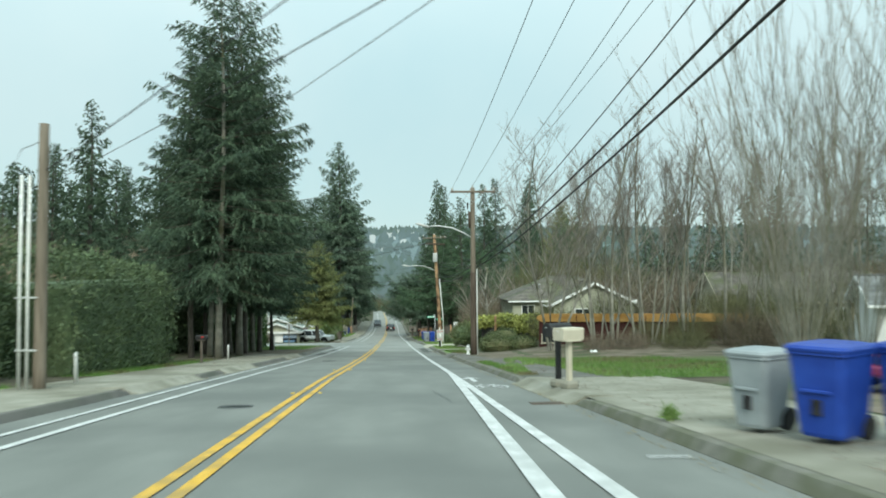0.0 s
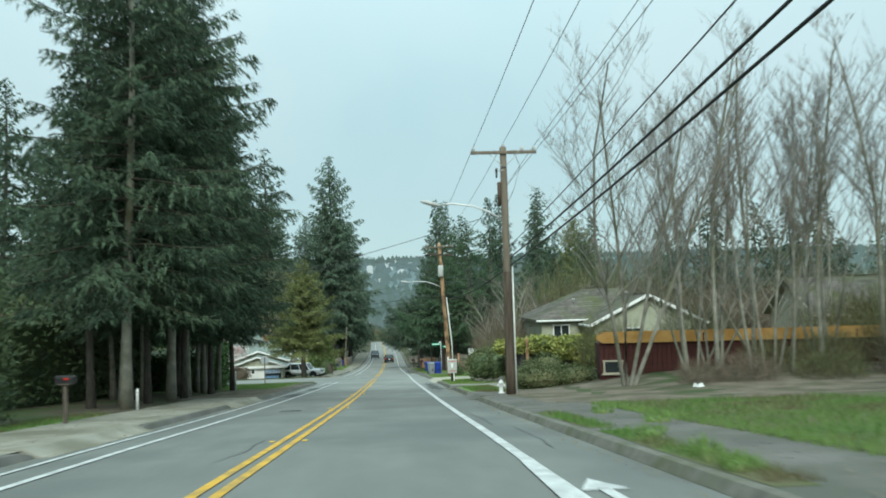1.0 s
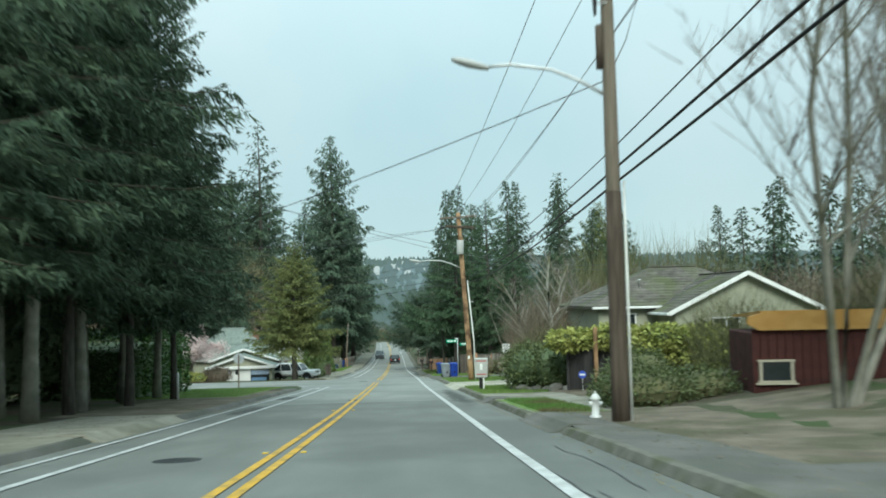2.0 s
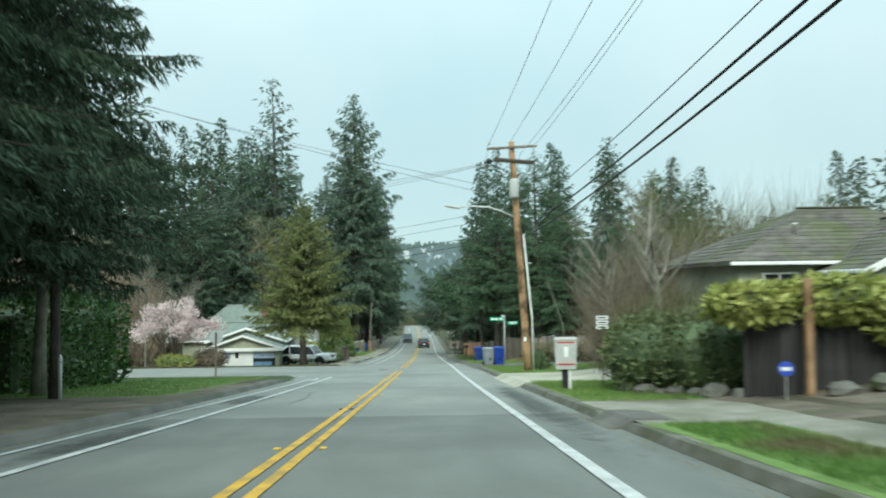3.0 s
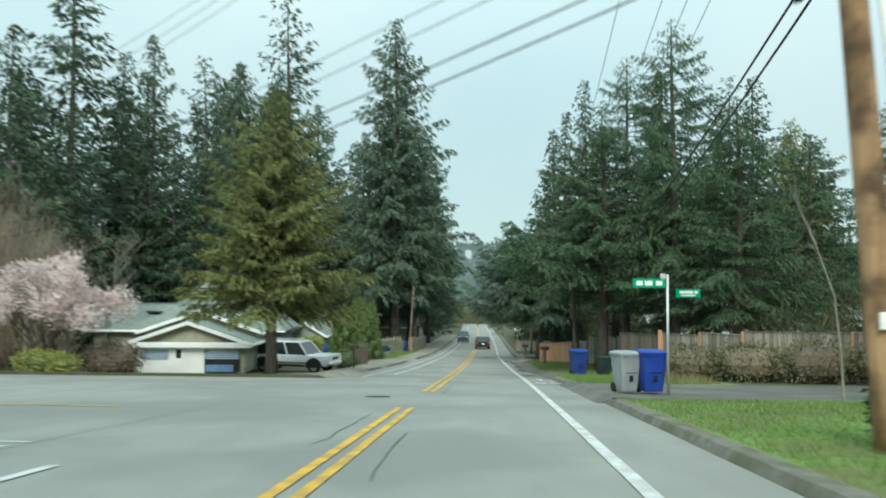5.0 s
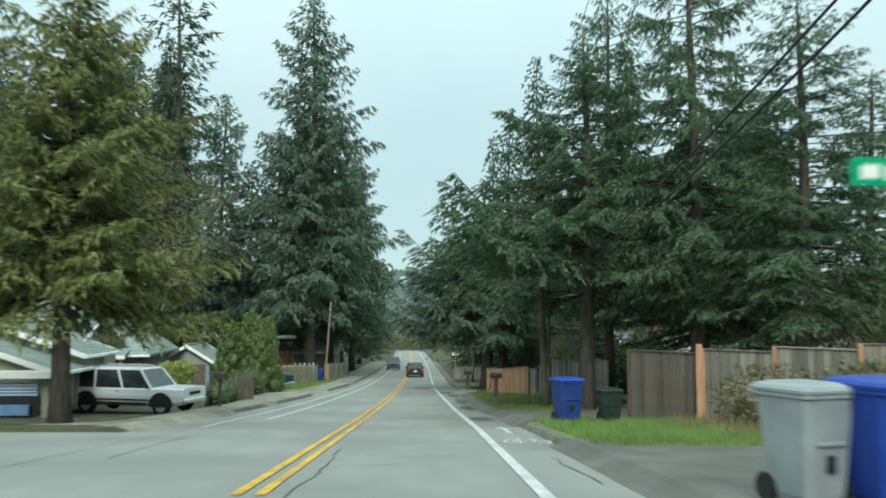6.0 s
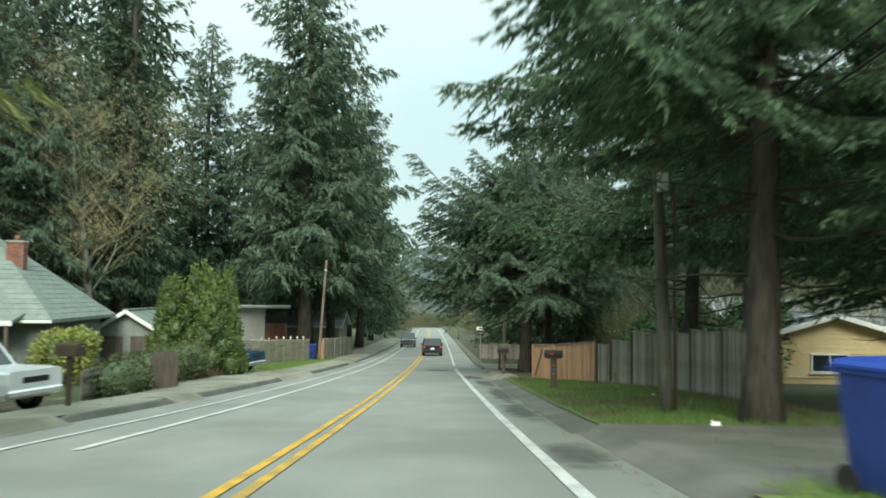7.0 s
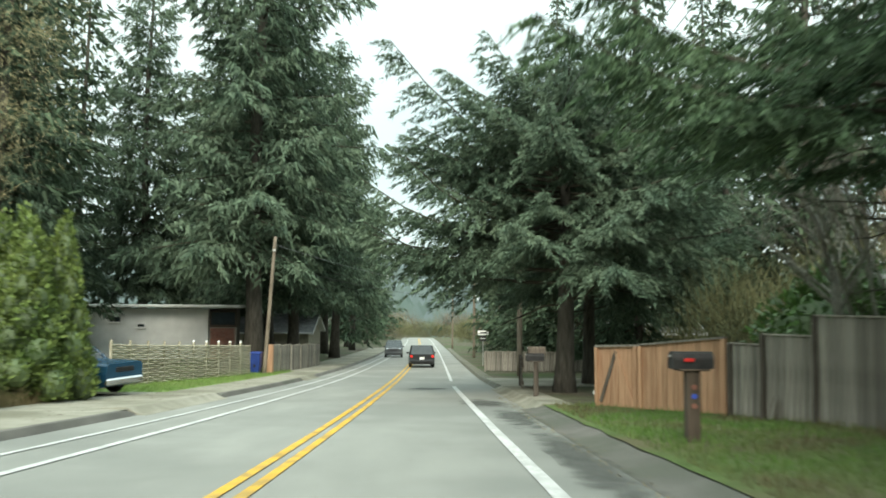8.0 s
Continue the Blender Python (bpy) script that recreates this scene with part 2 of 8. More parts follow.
M["red"] = material("red_paint", (0.42, 0.02, 0.02), (0.52, 0.035, 0.03), 4.0, 0.5)
M["tan"] = material("tan_plastic", (0.42, 0.38, 0.29), (0.52, 0.48, 0.38), 3.0, 0.6, 0.1, 40)
M["sign_green"] = material("green_sign_sheeting", (0.0, 0.26, 0.13), (0.01, 0.34, 0.18), 3.0, 0.45)
M["sign_white"] = material("white_sign_sheeting", (0.70, 0.72, 0.70), (0.80, 0.82, 0.80), 3.0, 0.5)
M["sign_blue"] = material("blue_sign_sheeting", (0.03, 0.07, 0.40), (0.05, 0.10, 0.48), 3.0, 0.45)
M["sign_yellow"] = material("yellow_sheeting", (0.60, 0.38, 0.02), (0.70, 0.48, 0.05), 3.0, 0.5)
M["sign_black"] = material("black_sheeting", (0.02, 0.02, 0.02), (0.04, 0.04, 0.04), 3.0, 0.5)
M["stop_back"] = material("bare_aluminium_sign_back", (0.42, 0.45, 0.46), (0.52, 0.55, 0.56), 3.0, 0.5, metal=0.3)
M["cone"] = material("orange_cone_plastic", (0.62, 0.13, 0.02), (0.72, 0.18, 0.03), 4.0, 0.5)
M["green_siding"] = material("sage_siding_paint", (0.30, 0.31, 0.235), (0.37, 0.38, 0.29), 2.0, 0.75, 0.15, 30)
M["grey_siding"] = material("grey_green_siding_paint", (0.19, 0.22, 0.20), (0.25, 0.28, 0.26), 2.0, 0.75, 0.15, 30)
M["yellow_siding"] = material("cream_yellow_siding_paint", (0.66, 0.52, 0.29), (0.76, 0.62, 0.37), 1.5, 0.75, 0.15, 30)
M["tan_siding"] = material("tan_siding_paint", (0.30, 0.27, 0.20), (0.38, 0.35, 0.27), 2.0, 0.75, 0.15, 30)
M["shingle"] = material("brown_grey_shingles", (0.08, 0.072, 0.062), (0.14, 0.128, 0.112), 3.0, 0.95, 0.6, 30, island=0.22, c3=(0.09, 0.10, 0.05), scale3=0.5)
M["green_shingle"] = material("sage_grey_shingles", (0.165, 0.20, 0.18), (0.225, 0.265, 0.24), 3.0, 0.95, 0.4, 30, island=0.05)
M["grey_shingle"] = material("grey_shingles", (0.16, 0.165, 0.165), (0.25, 0.255, 0.25), 3.0, 0.95, 0.6, 30, island=0.2)
M["maroon"] = material("dark_red_boards", (0.042, 0.015, 0.013), (0.08, 0.026, 0.022), 3.0, 0.8, 0.3, 30, island=0.25)
M["amber"] = material("amber_yellow_paint", (0.38, 0.21, 0.06), (0.52, 0.32, 0.11), 2.0, 0.6, 0.2, 30, c3=(0.40, 0.22, 0.06), scale3=0.9)
M["blue_paint"] = material("blue_house_paint", (0.10, 0.19, 0.33), (0.16, 0.27, 0.42), 3.0, 0.6)
M["brick_red"] = material("red_brick", (0.20, 0.085, 0.062), (0.31, 0.14, 0.105), 4.0, 0.9, 0.4, 40, per_object=0.25)
M["mortar"] = material("mortar", (0.30, 0.28, 0.25), (0.40, 0.38, 0.34), 6.0, 0.95, 0.4, 60)
M["rock"] = material("grey_boulder", (0.11, 0.108, 0.095), (0.20, 0.195, 0.175), 2.0, 0.9, 0.9, 12, c3=(0.08, 0.10, 0.04), scale3=1.0)
M["glass"] = material("dark_window_glass", (0.018, 0.024, 0.026), (0.03, 0.038, 0.04), 2.0, 0.06, spec=0.7)
M["white_car"] = material("white_car_paint", (0.72, 0.73, 0.73), (0.78, 0.79, 0.79), 1.0, 0.25, spec=0.6)
M["black_car"] = material("black_car_paint", (0.010, 0.011, 0.013), (0.018, 0.019, 0.021), 1.0, 0.2, spec=0.7)
M["blue_car"] = material("blue_car_paint", (0.010, 0.052, 0.10), (0.018, 0.075, 0.135), 1.0, 0.25, spec=0.6)
M["dark_car"] = material("dark_grey_car_paint", (0.05, 0.055, 0.06), (0.07, 0.075, 0.08), 1.0, 0.25, spec=0.6)
M["red_car"] = material("red_car_paint", (0.34, 0.02, 0.025), (0.42, 0.035, 0.035), 1.0, 0.25, spec=0.6)
M["chrome"] = material("chrome", (0.62, 0.63, 0.64), (0.7, 0.71, 0.72), 3.0, 0.15, metal=1.0)
# air haze is mixed into this colour: paler and bluer than near woods
M["hazed_wood"] = material("hazed_hillside_woods", (0.085, 0.125, 0.115), (0.135, 0.175, 0.165), 0.02, 0.95, c3=(0.13, 0.17, 0.18), scale3=0.006)
M["lens_red"] = material("red_tail_lamp", (0.5, 0.01, 0.01), (0.6, 0.02, 0.02), 4.0, 0.3)
for key, rgb, power in (("lens_red", (1, 0.05, 0.03), 0.35),):
    node = M[key].node_tree.nodes["Principled BSDF"]
    node.inputs["Emission Color"].default_value = (*rgb, 1)
    node.inputs["Emission Strength"].default_value = power

# ---- building helpers ----
class Geo:
    """Vertices and faces of one mesh, gathered piece by piece."""

    def __init__(self):
        self.v, self.f = [], []

    def add(self, verts, faces):
        k = len(self.v)
        self.v += [tuple(p) for p in verts]
        self.f += [tuple(i + k for i in q) for q in faces]
        return self

    def box(self, x, y, z, sx, sy, sz, b=0.0, m=None):
        """A box centred on x, y, z with chamfered edges."""
        X, Y, Z = sx / 2, sy / 2, sz / 2
        b = min(b, X * 0.9, Y * 0.9, Z * 0.9)
        if b <= 0:
            vs = [(i * X, j * Y, k * Z) for i in (-1, 1) for j in (-1, 1) for k in (-1, 1)]
            fs = [(0, 1, 3, 2), (4, 6, 7, 5), (0, 4, 5, 1), (2, 3, 7, 6), (0, 2, 6, 4), (1, 5, 7, 3)]
        else:
            vs, at = [], {}
            for i in (-1, 1):
                for j in (-1, 1):
                    for k in (-1, 1):
                        for a, p in enumerate(((i * X, j * (Y - b), k * (Z - b)), (i * (X - b), j * Y, k * (Z - b)), (i * (X - b), j * (Y - b), k * Z))):
                            at[i, j, k, a] = len(vs)
                            vs.append(p)
            s, fs = (-1, 1), []
            for e in s:
                fs.append([at[e, -1, -1, 0], at[e, 1, -1, 0], at[e, 1, 1, 0], at[e, -1, 1, 0]][::e])
                fs.append([at[-1, e, -1, 1], at[-1, e, 1, 1], at[1, e, 1, 1], at[1, e, -1, 1]][::e])
                fs.append([at[-1, -1, e, 2], at[1, -1, e, 2], at[1, 1, e, 2], at[-1, 1, e, 2]][::e])
            for i in s:
                for j in s:
                    fs.append([at[i, j, -1, 0], at[i, j, -1, 1], at[i, j, 1, 1], at[i, j, 1, 0]][::i * j])
                    fs.append([at[i, -1, j, 0], at[i, 1, j, 0], at[i, 1, j, 2], at[i, -1, j, 2]][::i * j])
                    fs.append([at[-1, i, j, 1], at[-1, i, j, 2], at[1, i, j, 2], at[1, i, j, 1]][::i * j])
                    for k in s:
                        fs.append([at[i, j, k, 0], at[i, j, k, 1], at[i, j, k, 2]][::i * j * k])
        vs = [Vector(p) + Vector((x, y, z)) for p in vs]
        if m is not None:
            vs = [m @ p for p in vs]
        return self.add(vs, fs)

    def tube(self, pts, radii, sides=6, caps=True):
        """A round bar along pts; radii is one number or one a point."""
        pts = [Vector(p) for p in pts]
        if not hasattr(radii, "__len__"):
            radii = [radii] * len(pts)
        vs, fs = [], []
        for i, p in enumerate(pts):
            d = (pts[min(i + 1, len(pts) - 1)] - pts[max(i - 1, 0)]).normalized()
            a = d.cross(Vector((0, 0, 1)) if abs(d.z) < 0.95 else Vector((1, 0, 0))).normalized()
            c = d.cross(a)
            for k in range(sides):
                w = 2 * math.pi * k / sides
                vs.append(p + (a * math.cos(w) + c * math.sin(w)) * radii[i])
        for i in range(len(pts) - 1):
            for k in range(sides):
                j = (k + 1) % sides
                fs.append((i * sides + k, i * sides + j, (i + 1) * sides + j, (i + 1) * sides + k))
        if caps:
            fs.append(tuple(range(sides))[::-1])
            fs.append(tuple((len(pts) - 1) * sides + k for k in range(sides)))
        return self.add(vs, fs)

    def prism(self, poly, a, b, axis="x"):
        """A polygon (in the two other axes) drawn out from a to b along the axis."""
        n = len(poly)
        put = {"x": lambda t, p: (t, p[0], p[1]), "y": lambda t, p: (p[0], t, p[1]), "z": lambda t, p: (p[0], p[1], t)}[axis]
        vs = [put(a, p) for p in poly] + [put(b, p) for p in poly]
        fs = [tuple(range(n))[::-1], tuple(range(n, 2 * n))] + [(i, (i + 1) % n, n + (i + 1) % n, n + i) for i in range(n)]
        return self.add(vs, fs)

    def loft(self, rings, caps=True):
        n = len(rings[0])
        vs = [p for r in rings for p in r]
        fs = [(i * n + k, i * n + (k + 1) % n, (i + 1) * n + (k + 1) % n, (i + 1) * n + k) for i in range(len(rings) - 1) for k in range(n)]
        if caps:
            fs += [tuple(range(n))[::-1], tuple((len(rings) - 1) * n + k for k in range(n))]
        return self.add(vs, fs)

    def mesh(self, name, mat, smooth=False, mend=True):
        me = bpy.data.meshes.new(name)
        me.from_pydata(self.v, [], self.f)
        if mend:
            bm = bmesh.new()
            bm.from_mesh(me)
            bmesh.ops.recalc_face_normals(bm, faces=bm.faces)
            bm.to_mesh(me)
            bm.free()
        if smooth:
            me.shade_smooth()
        me.materials.append(M[mat])
        return me


def part(name, geo, mat, parent=None, label="", smooth=False, mend=True):
    """Links a Geo or a ready mesh as one object, under a thing or a part."""
    me = geo if isinstance(geo, bpy.types.Mesh) else geo.mesh(name, mat, smooth, mend)
    ob = new(name, me)
    if parent is not None:
        ob.parent = parent
    if label:
        ob["label"] = label
    return ob


def thing(name, x, y, z, rz=0.0, label="", category="", group="", kind=""):
    """An empty at a thing's base, to hold its parts."""
    ob = new(name)
    ob.empty_display_size = 0.2
    ob.matrix_world = pose(x, y, z, 0, 0, rz)
    return tagged(ob, label, category, group, kind)


def kite_mesh(name, base, way, side, length, width, mat, belly=0.4, corners=4):
    """Many small pointed leaves: base points, directions, side vectors, lengths and widths as arrays."""
    n = len(base)
    length, width = np.broadcast_to(length, n)[:, None], np.broadcast_to(width, n)[:, None]
    mid = base + way * length * belly
    if corners == 3:
        v = np.stack([base + side * width / 2, base + way * length, base - side * width / 2], 1).reshape(-1, 3)
    else:
        v = np.stack([base, mid + side * width / 2, base + way * length, mid - side * width / 2], 1).reshape(-1, 3)
    me = bpy.data.meshes.new(name)
    me.vertices.add(corners * n)
    me.vertices.foreach_set("co", v.astype(np.float32).ravel())
    me.loops.add(corners * n)
    me.loops.foreach_set("vertex_index", np.arange(corners * n, dtype=np.int32))
    me.polygons.add(n)
    me.polygons.foreach_set("loop_start", np.arange(0, corners * n, corners, dtype=np.int32))
    me.polygons.foreach_set("loop_total", np.full(n, corners, dtype=np.int32))
    me.update()
    me.validate()
    me.materials.append(M[mat])
    return me


def unit(a):
    return a / np.maximum(np.linalg.norm(a, axis=-1, keepdims=True), 1e-9)


def sideways(way, rng):
    return unit(np.cross(way, unit(rng.normal(size=way.shape))))


# ---- the lie of the land ----
ROAD_Y = np.array([-80, 0, 15, 41, 66, 92.7, 118.8, 130, 140, 155.7, 175, 200, 260, 340, 420])
ROAD_Z = np.array([6.2, 0, -1.2, -3.4, -5.37, -7.37, -9.41, -10.15, -10.75, -11.6, -12.45, -13.4, -15.2, -17.0, -18.6])


def road_z(y):
    """Height of the carriageway."""
    return float(sum(np.interp(y + d, ROAD_Y, ROAD_Z) for d in (-6, -3, 0, 3, 6)) / 5)


def bend(y):
    """How far the road has swung to the left."""
    return -0.00009 * max(0, y - 150) ** 2 if y < 350 else -3.6 - 0.06 * (y - 350)


def kerb_right(y):
    return float(np.interp(y, [-80, 10, 35, 60, 95, 140, 160], [3.3, 3.2, 3.05, 2.9, 2.75, 2.45, 2.1])) + bend(y)


def kerb_left(y):
    return float(np.interp(y, [-80, 15, 40, 80, 110, 125, 145, 160], [-6.05, -5.95, -6.05, -6.0, -6.9, -6.75, -6.4, -6.1])) + bend(y)


def line_right(y):
    return float(np.interp(y, [-80, 30, 60, 80, 110, 127, 138, 155], [1.77, 1.77, 1.58, 1.42, 1.43, 1.18, 0.98, 0.62])) + bend(y)


def line_mid(y):
    return float(np.interp(y, [-80, 7, 24, 52, 81, 120, 127], [-1.9, -1.9, -2.02, -1.8, -1.8, -1.97, -1.95])) + bend(y)


def line_left(y):
    return float(np.interp(y, [-80, 10, 30, 58, 75, 115, 128, 160], [-4.55, -4.6, -4.78, -4.62, -4.62, -4.85, -4.78, -4.55])) + bend(y)


def line_left_outer(y):
    return float(np.interp(y, [-80, 11, 30, 58, 75, 115, 128, 160], [-5.2, -5.2, -5.52, -5.6, -5.3, -5.82, -5.72, -5.3])) + bend(y)


SIDE_NEAR, SIDE_FAR = 82.5, 107.5  # the side street's two edges


def smooth(a, b, t):
    t = min(1, max(0, (t - a) / (b - a)))
    return t * t * (3 - 2 * t)


def land_z(x, y):
    """Height of the ground beside the road."""
    z = road_z(min(y, 340))
    kl, kr = kerb_left(y), kerb_right(y)
    if kl - 0.17 < x < kr + 0.17:
        return z - 0.06
    up = 0.12
    if x <= kl and SIDE_NEAR - 0.5 < y < SIDE_FAR + 0.5 and x > -90:
        return z - 0.05
    if x > kr:
        up += 0.9 * smooth(5, 14, x) * smooth(38, 52, y) * (1 - smooth(84, 94, y))
    if y > 340:
        far = y - 340
        z += -0.05 * min(far, 300) + 14 * smooth(640, 1100, y) + 128 * smooth(1000, 2600, y) + 30 * smooth(2600, 5000, y)
    if x < kl and 108 < y < 134:
        up -= 0.34 * smooth(8.2, 10.2, -x) * smooth(109, 113, y) * (1 - smooth(126, 133, y))
    up += 0.25 * noise.noise((x * 0.05, y * 0.05, 0)) * smooth(12, 30, abs(x)) * (1 + 12 * smooth(300, 1500, y))
    return z + up


def build_ground():
    ys = list(np.arange(-80, 82, 2.0)) + [81.99, 82.0, 82.01] + list(np.arange(84, 107, 2.0)) + [107.99, 108.0, 108.01] + list(np.arange(110, 350, 2.5))
    ys = sorted(set(round(float(y), 2) for y in ys)) + [360, 380, 420, 480, 560, 640, 740, 860, 1000, 1150, 1300, 1500, 1700, 1900, 2100, 2300, 2600, 3000, 3600, 4300]
    off = [0.02, 0.6, 1.5, 3, 5, 8, 12, 18, 26, 36, 50, 72, 89, 91, 140, 240, 420, 800, 1500, 2400]
    rows = []
    for y in ys:
        kl, kr = kerb_left(y), kerb_right(y)
        xs = [kl - o for o in off[::-1]] + [kl + 0.02, (kl + kr) / 2, kr - 0.02] + [kr + o for o in off]
        rows.append([(x, y, land_z(x, y)) for x in xs])
    n = len(rows[0])
    g = Geo()
    g.add([p for r in rows for p in r], [(i * n + k, i * n + k + 1, (i + 1) * n + k + 1, (i + 1) * n + k) for i in range(len(rows) - 1) for k in range(n - 1)])
    ob = part("ground", g, "ground", smooth=False, mend=False)
    # beyond 480 m the ground takes the colour with haze painted in
    ob.data.materials.append(M["hazed_wood"])
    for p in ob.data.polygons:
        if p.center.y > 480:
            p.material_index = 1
    return tagged(ob, "brown leaf-littered ground falling to wooded hills", "ground", kind="structure")


build_ground()


def strip(name, left, right, y0, y1, lift, mat, label, category, step=2.0, height=0.0, columns=1, top=None, kind="structure", rough=0.0):
    """A sheet or a slab along the road between two side lines."""
    n = max(1, round((y1 - y0) / step))
    rows = []
    for i in range(n + 1):
        y = y0 + (y1 - y0) * i / n
        a, b = left(y), right(y)
        base = road_z(y) if top is None else None
        row = []
        for k in range(columns + 1):
            x = a + (b - a) * k / columns
            j = 0.4 * rough * noise.noise((x * 3, y * 1.3, 7)) if k in (0, columns) else 0
            z = (base if base is not None else top(x, y)) + lift
            row.append((x + j, y, z))
        if height:
            row = [(row[0][0], y, row[0][2] - height)] + row + [(row[-1][0], y, row[-1][2] - height)]
        rows.append(row)
    m = len(rows[0])
    g = Geo()
    g.add([p for r in rows for p in r], [(i * m + k, i * m + k + 1, (i + 1) * m + k + 1, (i + 1) * m + k) for i in range(n) for k in range(m - 1)])
    if height:
        g.f += [tuple(range(m)), tuple(n * m + k for k in range(m))[::-1]]
    return tagged(part(name, g, mat), label, category, kind=kind)


strip("road", kerb_left, kerb_right, -80, 60, 0.0, "asphalt", "worn grey asphalt two-lane road with bike lanes", "road", columns=6, step=1.0)
strip("road", kerb_left, kerb_right, 60, 420, 0.0, "pale_asphalt", "worn grey asphalt two-lane road with bike lanes", "road", columns=6, step=1.0)
# the side street and its curved mouth
g = Geo()
rows = []
for i in range(40):
    x = -6.0 - i * 2.2
    flare = 4.5 * math.exp(-((x + 6) / -4.0)) if i else 4.5
    a, b = SIDE_NEAR - flare * 0.6, SIDE_FAR + flare
    rows.append([(x, a + (b - a) * k / 8, road_z(a + (b - a) * k / 8) + 0.004) for k in range(9)])
g.add([p for r in rows for p in r], [(i * 9 + k, i * 9 + k + 1, (i + 1) * 9 + k + 1, (i + 1) * 9 + k) for i in range(39) for k in range(8)])
tagged(part("side_road", g, "pale_asphalt"), "grey asphalt side street joining the main road", "road", kind="structure")


def lane_line(name, mid, width, y0, y1, mat, label, lift=0.014):
    return strip(name, lambda y: mid(y) - width / 2, lambda y: mid(y) + width / 2, y0, y1, lift, mat, label, "road marking", rough=0.012, step=1.0)


for a, b in ((-60, 91.0), (97.5, 330)):
    for s in (-0.135, 0.135):
        lane_line("centre_line", lambda y: line_mid(y) + s, 0.13, a, b, "yellow_line", "double yellow centre line painted on asphalt")
lane_line("edge_line", line_right, 0.17, 4.0, 152, "white_line", "solid white lane edge line, slightly worn")
lane_line("edge_line", lambda y: 1.22 + 0.028 * (y - 6.8) if y < 26 else 1.77, 0.19, -40, 26, "white_line", "white taper line along the widening shoulder", 0.020)
lane_line("edge_line", lambda y: line_right(y) + 0.05, 0.14, 157, 320, "white_line", "solid white lane edge line, slightly worn")
lane_line("edge_line", line_left, 0.14, -60, 82, "white_line", "solid white bike lane line, slightly worn")
lane_line("edge_line", line_left, 0.14, 114.3, 320, "white_line", "solid white bike lane line, slightly worn")
lane_line("edge_line", line_left_outer, 0.11, -60, 80, "white_line", "thin white outer bike lane line")
lane_line("edge_line", line_left_outer, 0.11, 110.0, 240, "white_line", "thin white outer bike lane line")


def kerb_run(points_fn, y0, y1, side, mat="kerb", drop_ends=True):
    """A rolled asphalt or concrete kerb along the road's edge; side: 1 right, -1 left."""
    n = max(2, round((y1 - y0) / 0.5))
    g, rings = Geo(), []
    for i in range(n + 1):
        y = y0 + (y1 - y0) * i / n
        e = min(1.0, (y - y0) / 0.7 + 0.15, (y1 - y) / 0.7 + 0.15) if drop_ends else 1.0
        x, z = points_fn(y), road_z(y)
        w = 0.012 * noise.noise((y * 0.5, side, 0))
        h = (0.134 + w) * e
        prof = [(-0.015, -0.05), (-0.015, 0.008), (0.03, h * 0.6), (0.06, h * 0.94), (0.09, h), (0.15, h + 0.002), (0.2, 0.13 * e + 0.002), (0.6, 0.122 * e + 0.002), (0.6, -0.05)]
        rings.append([(x + side * (p + w), y, z + q) for p, q in prof])
    g.loft(rings)
    return tagged(part("kerb", g, mat), "low weathered grey kerb with moss at its foot", "kerb", kind="structure")


for a, b in ((-30, 14.5), (20.5, 45.0), (48.5, 57.0), (58.5, 71.0), (79.0, 93.8), (104.0, 110.8), (150, 240)):
    kerb_run(kerb_right, a, b, 1)
for a, b in ((-30, 19.0), (25.2, 29.3), (35.0, 46.0), (52.0, 78.0), (118.0, 124.2), (126.0, 137.0), (143.2, 157.0), (160, 240)):
    kerb_run(kerb_left, a, b, -1, "old_asphalt")


APRON = ((-0.22, -0.05), (-0.22, 0.004), (-0.05, 0.03), (0.1, 0.10), (0.19, 0.157), (0.5, 0.16), (1.15, 0.112), (1.15, -0.05))
VERGE_EDGE = ((-0.35, -0.05), (-0.35, 0.003), (-0.15, 0.022), (0.05, 0.06), (0.22, 0.112), (0.34, 0.128), (0.4, 0.10), (0.4, -0.05))


def ramp_run(points_fn, y0, y1, side, mat, profile=APRON, label="low dropped kerb sloping up to a drive"):
    """A dropped kerb: a low sloping apron where drives cross the verge."""
    n = max(2, round((y1 - y0) / 0.8))
    rings = []
    for i in range(n + 1):
        y = y0 + (y1 - y0) * i / n
        x, z = points_fn(y), road_z(y)
        w = 0.03 * noise.noise((y * 0.9, side, 3))
        rings.append([(x + side * (p + w), y, z + q) for p, q in profile])
    return tagged(part("kerb", Geo().loft(rings), mat), label, "kerb", kind="structure")


for a, b, mat in ((14.3, 20.7, "concrete"), (44.8, 48.7, "old_asphalt"), (56.8, 58.7, "old_asphalt"), (70.8, 79.2, "pale_concrete"), (93.6, 104.2, "old_asphalt"), (110.6, 117.7, "old_asphalt"), (139.3, 150.2, "concrete")):
    ramp_run(kerb_right, a, b, 1, mat)
ramp_run(kerb_right, 117.5, 139.5, 1, "old_asphalt", VERGE_EDGE, "broken asphalt edge rising to the grass")
for a, b, mat in ((18.8, 25.4, "concrete"), (29.1, 35.2, "concrete"), (45.8, 52.2, "concrete"), (108.5, 118.2, "concrete"), (124.0, 126.2, "concrete"), (136.8, 143.4, "concrete"), (156.8, 160.2, "concrete")):
    ramp_run(kerb_left, a, b, -1, mat)


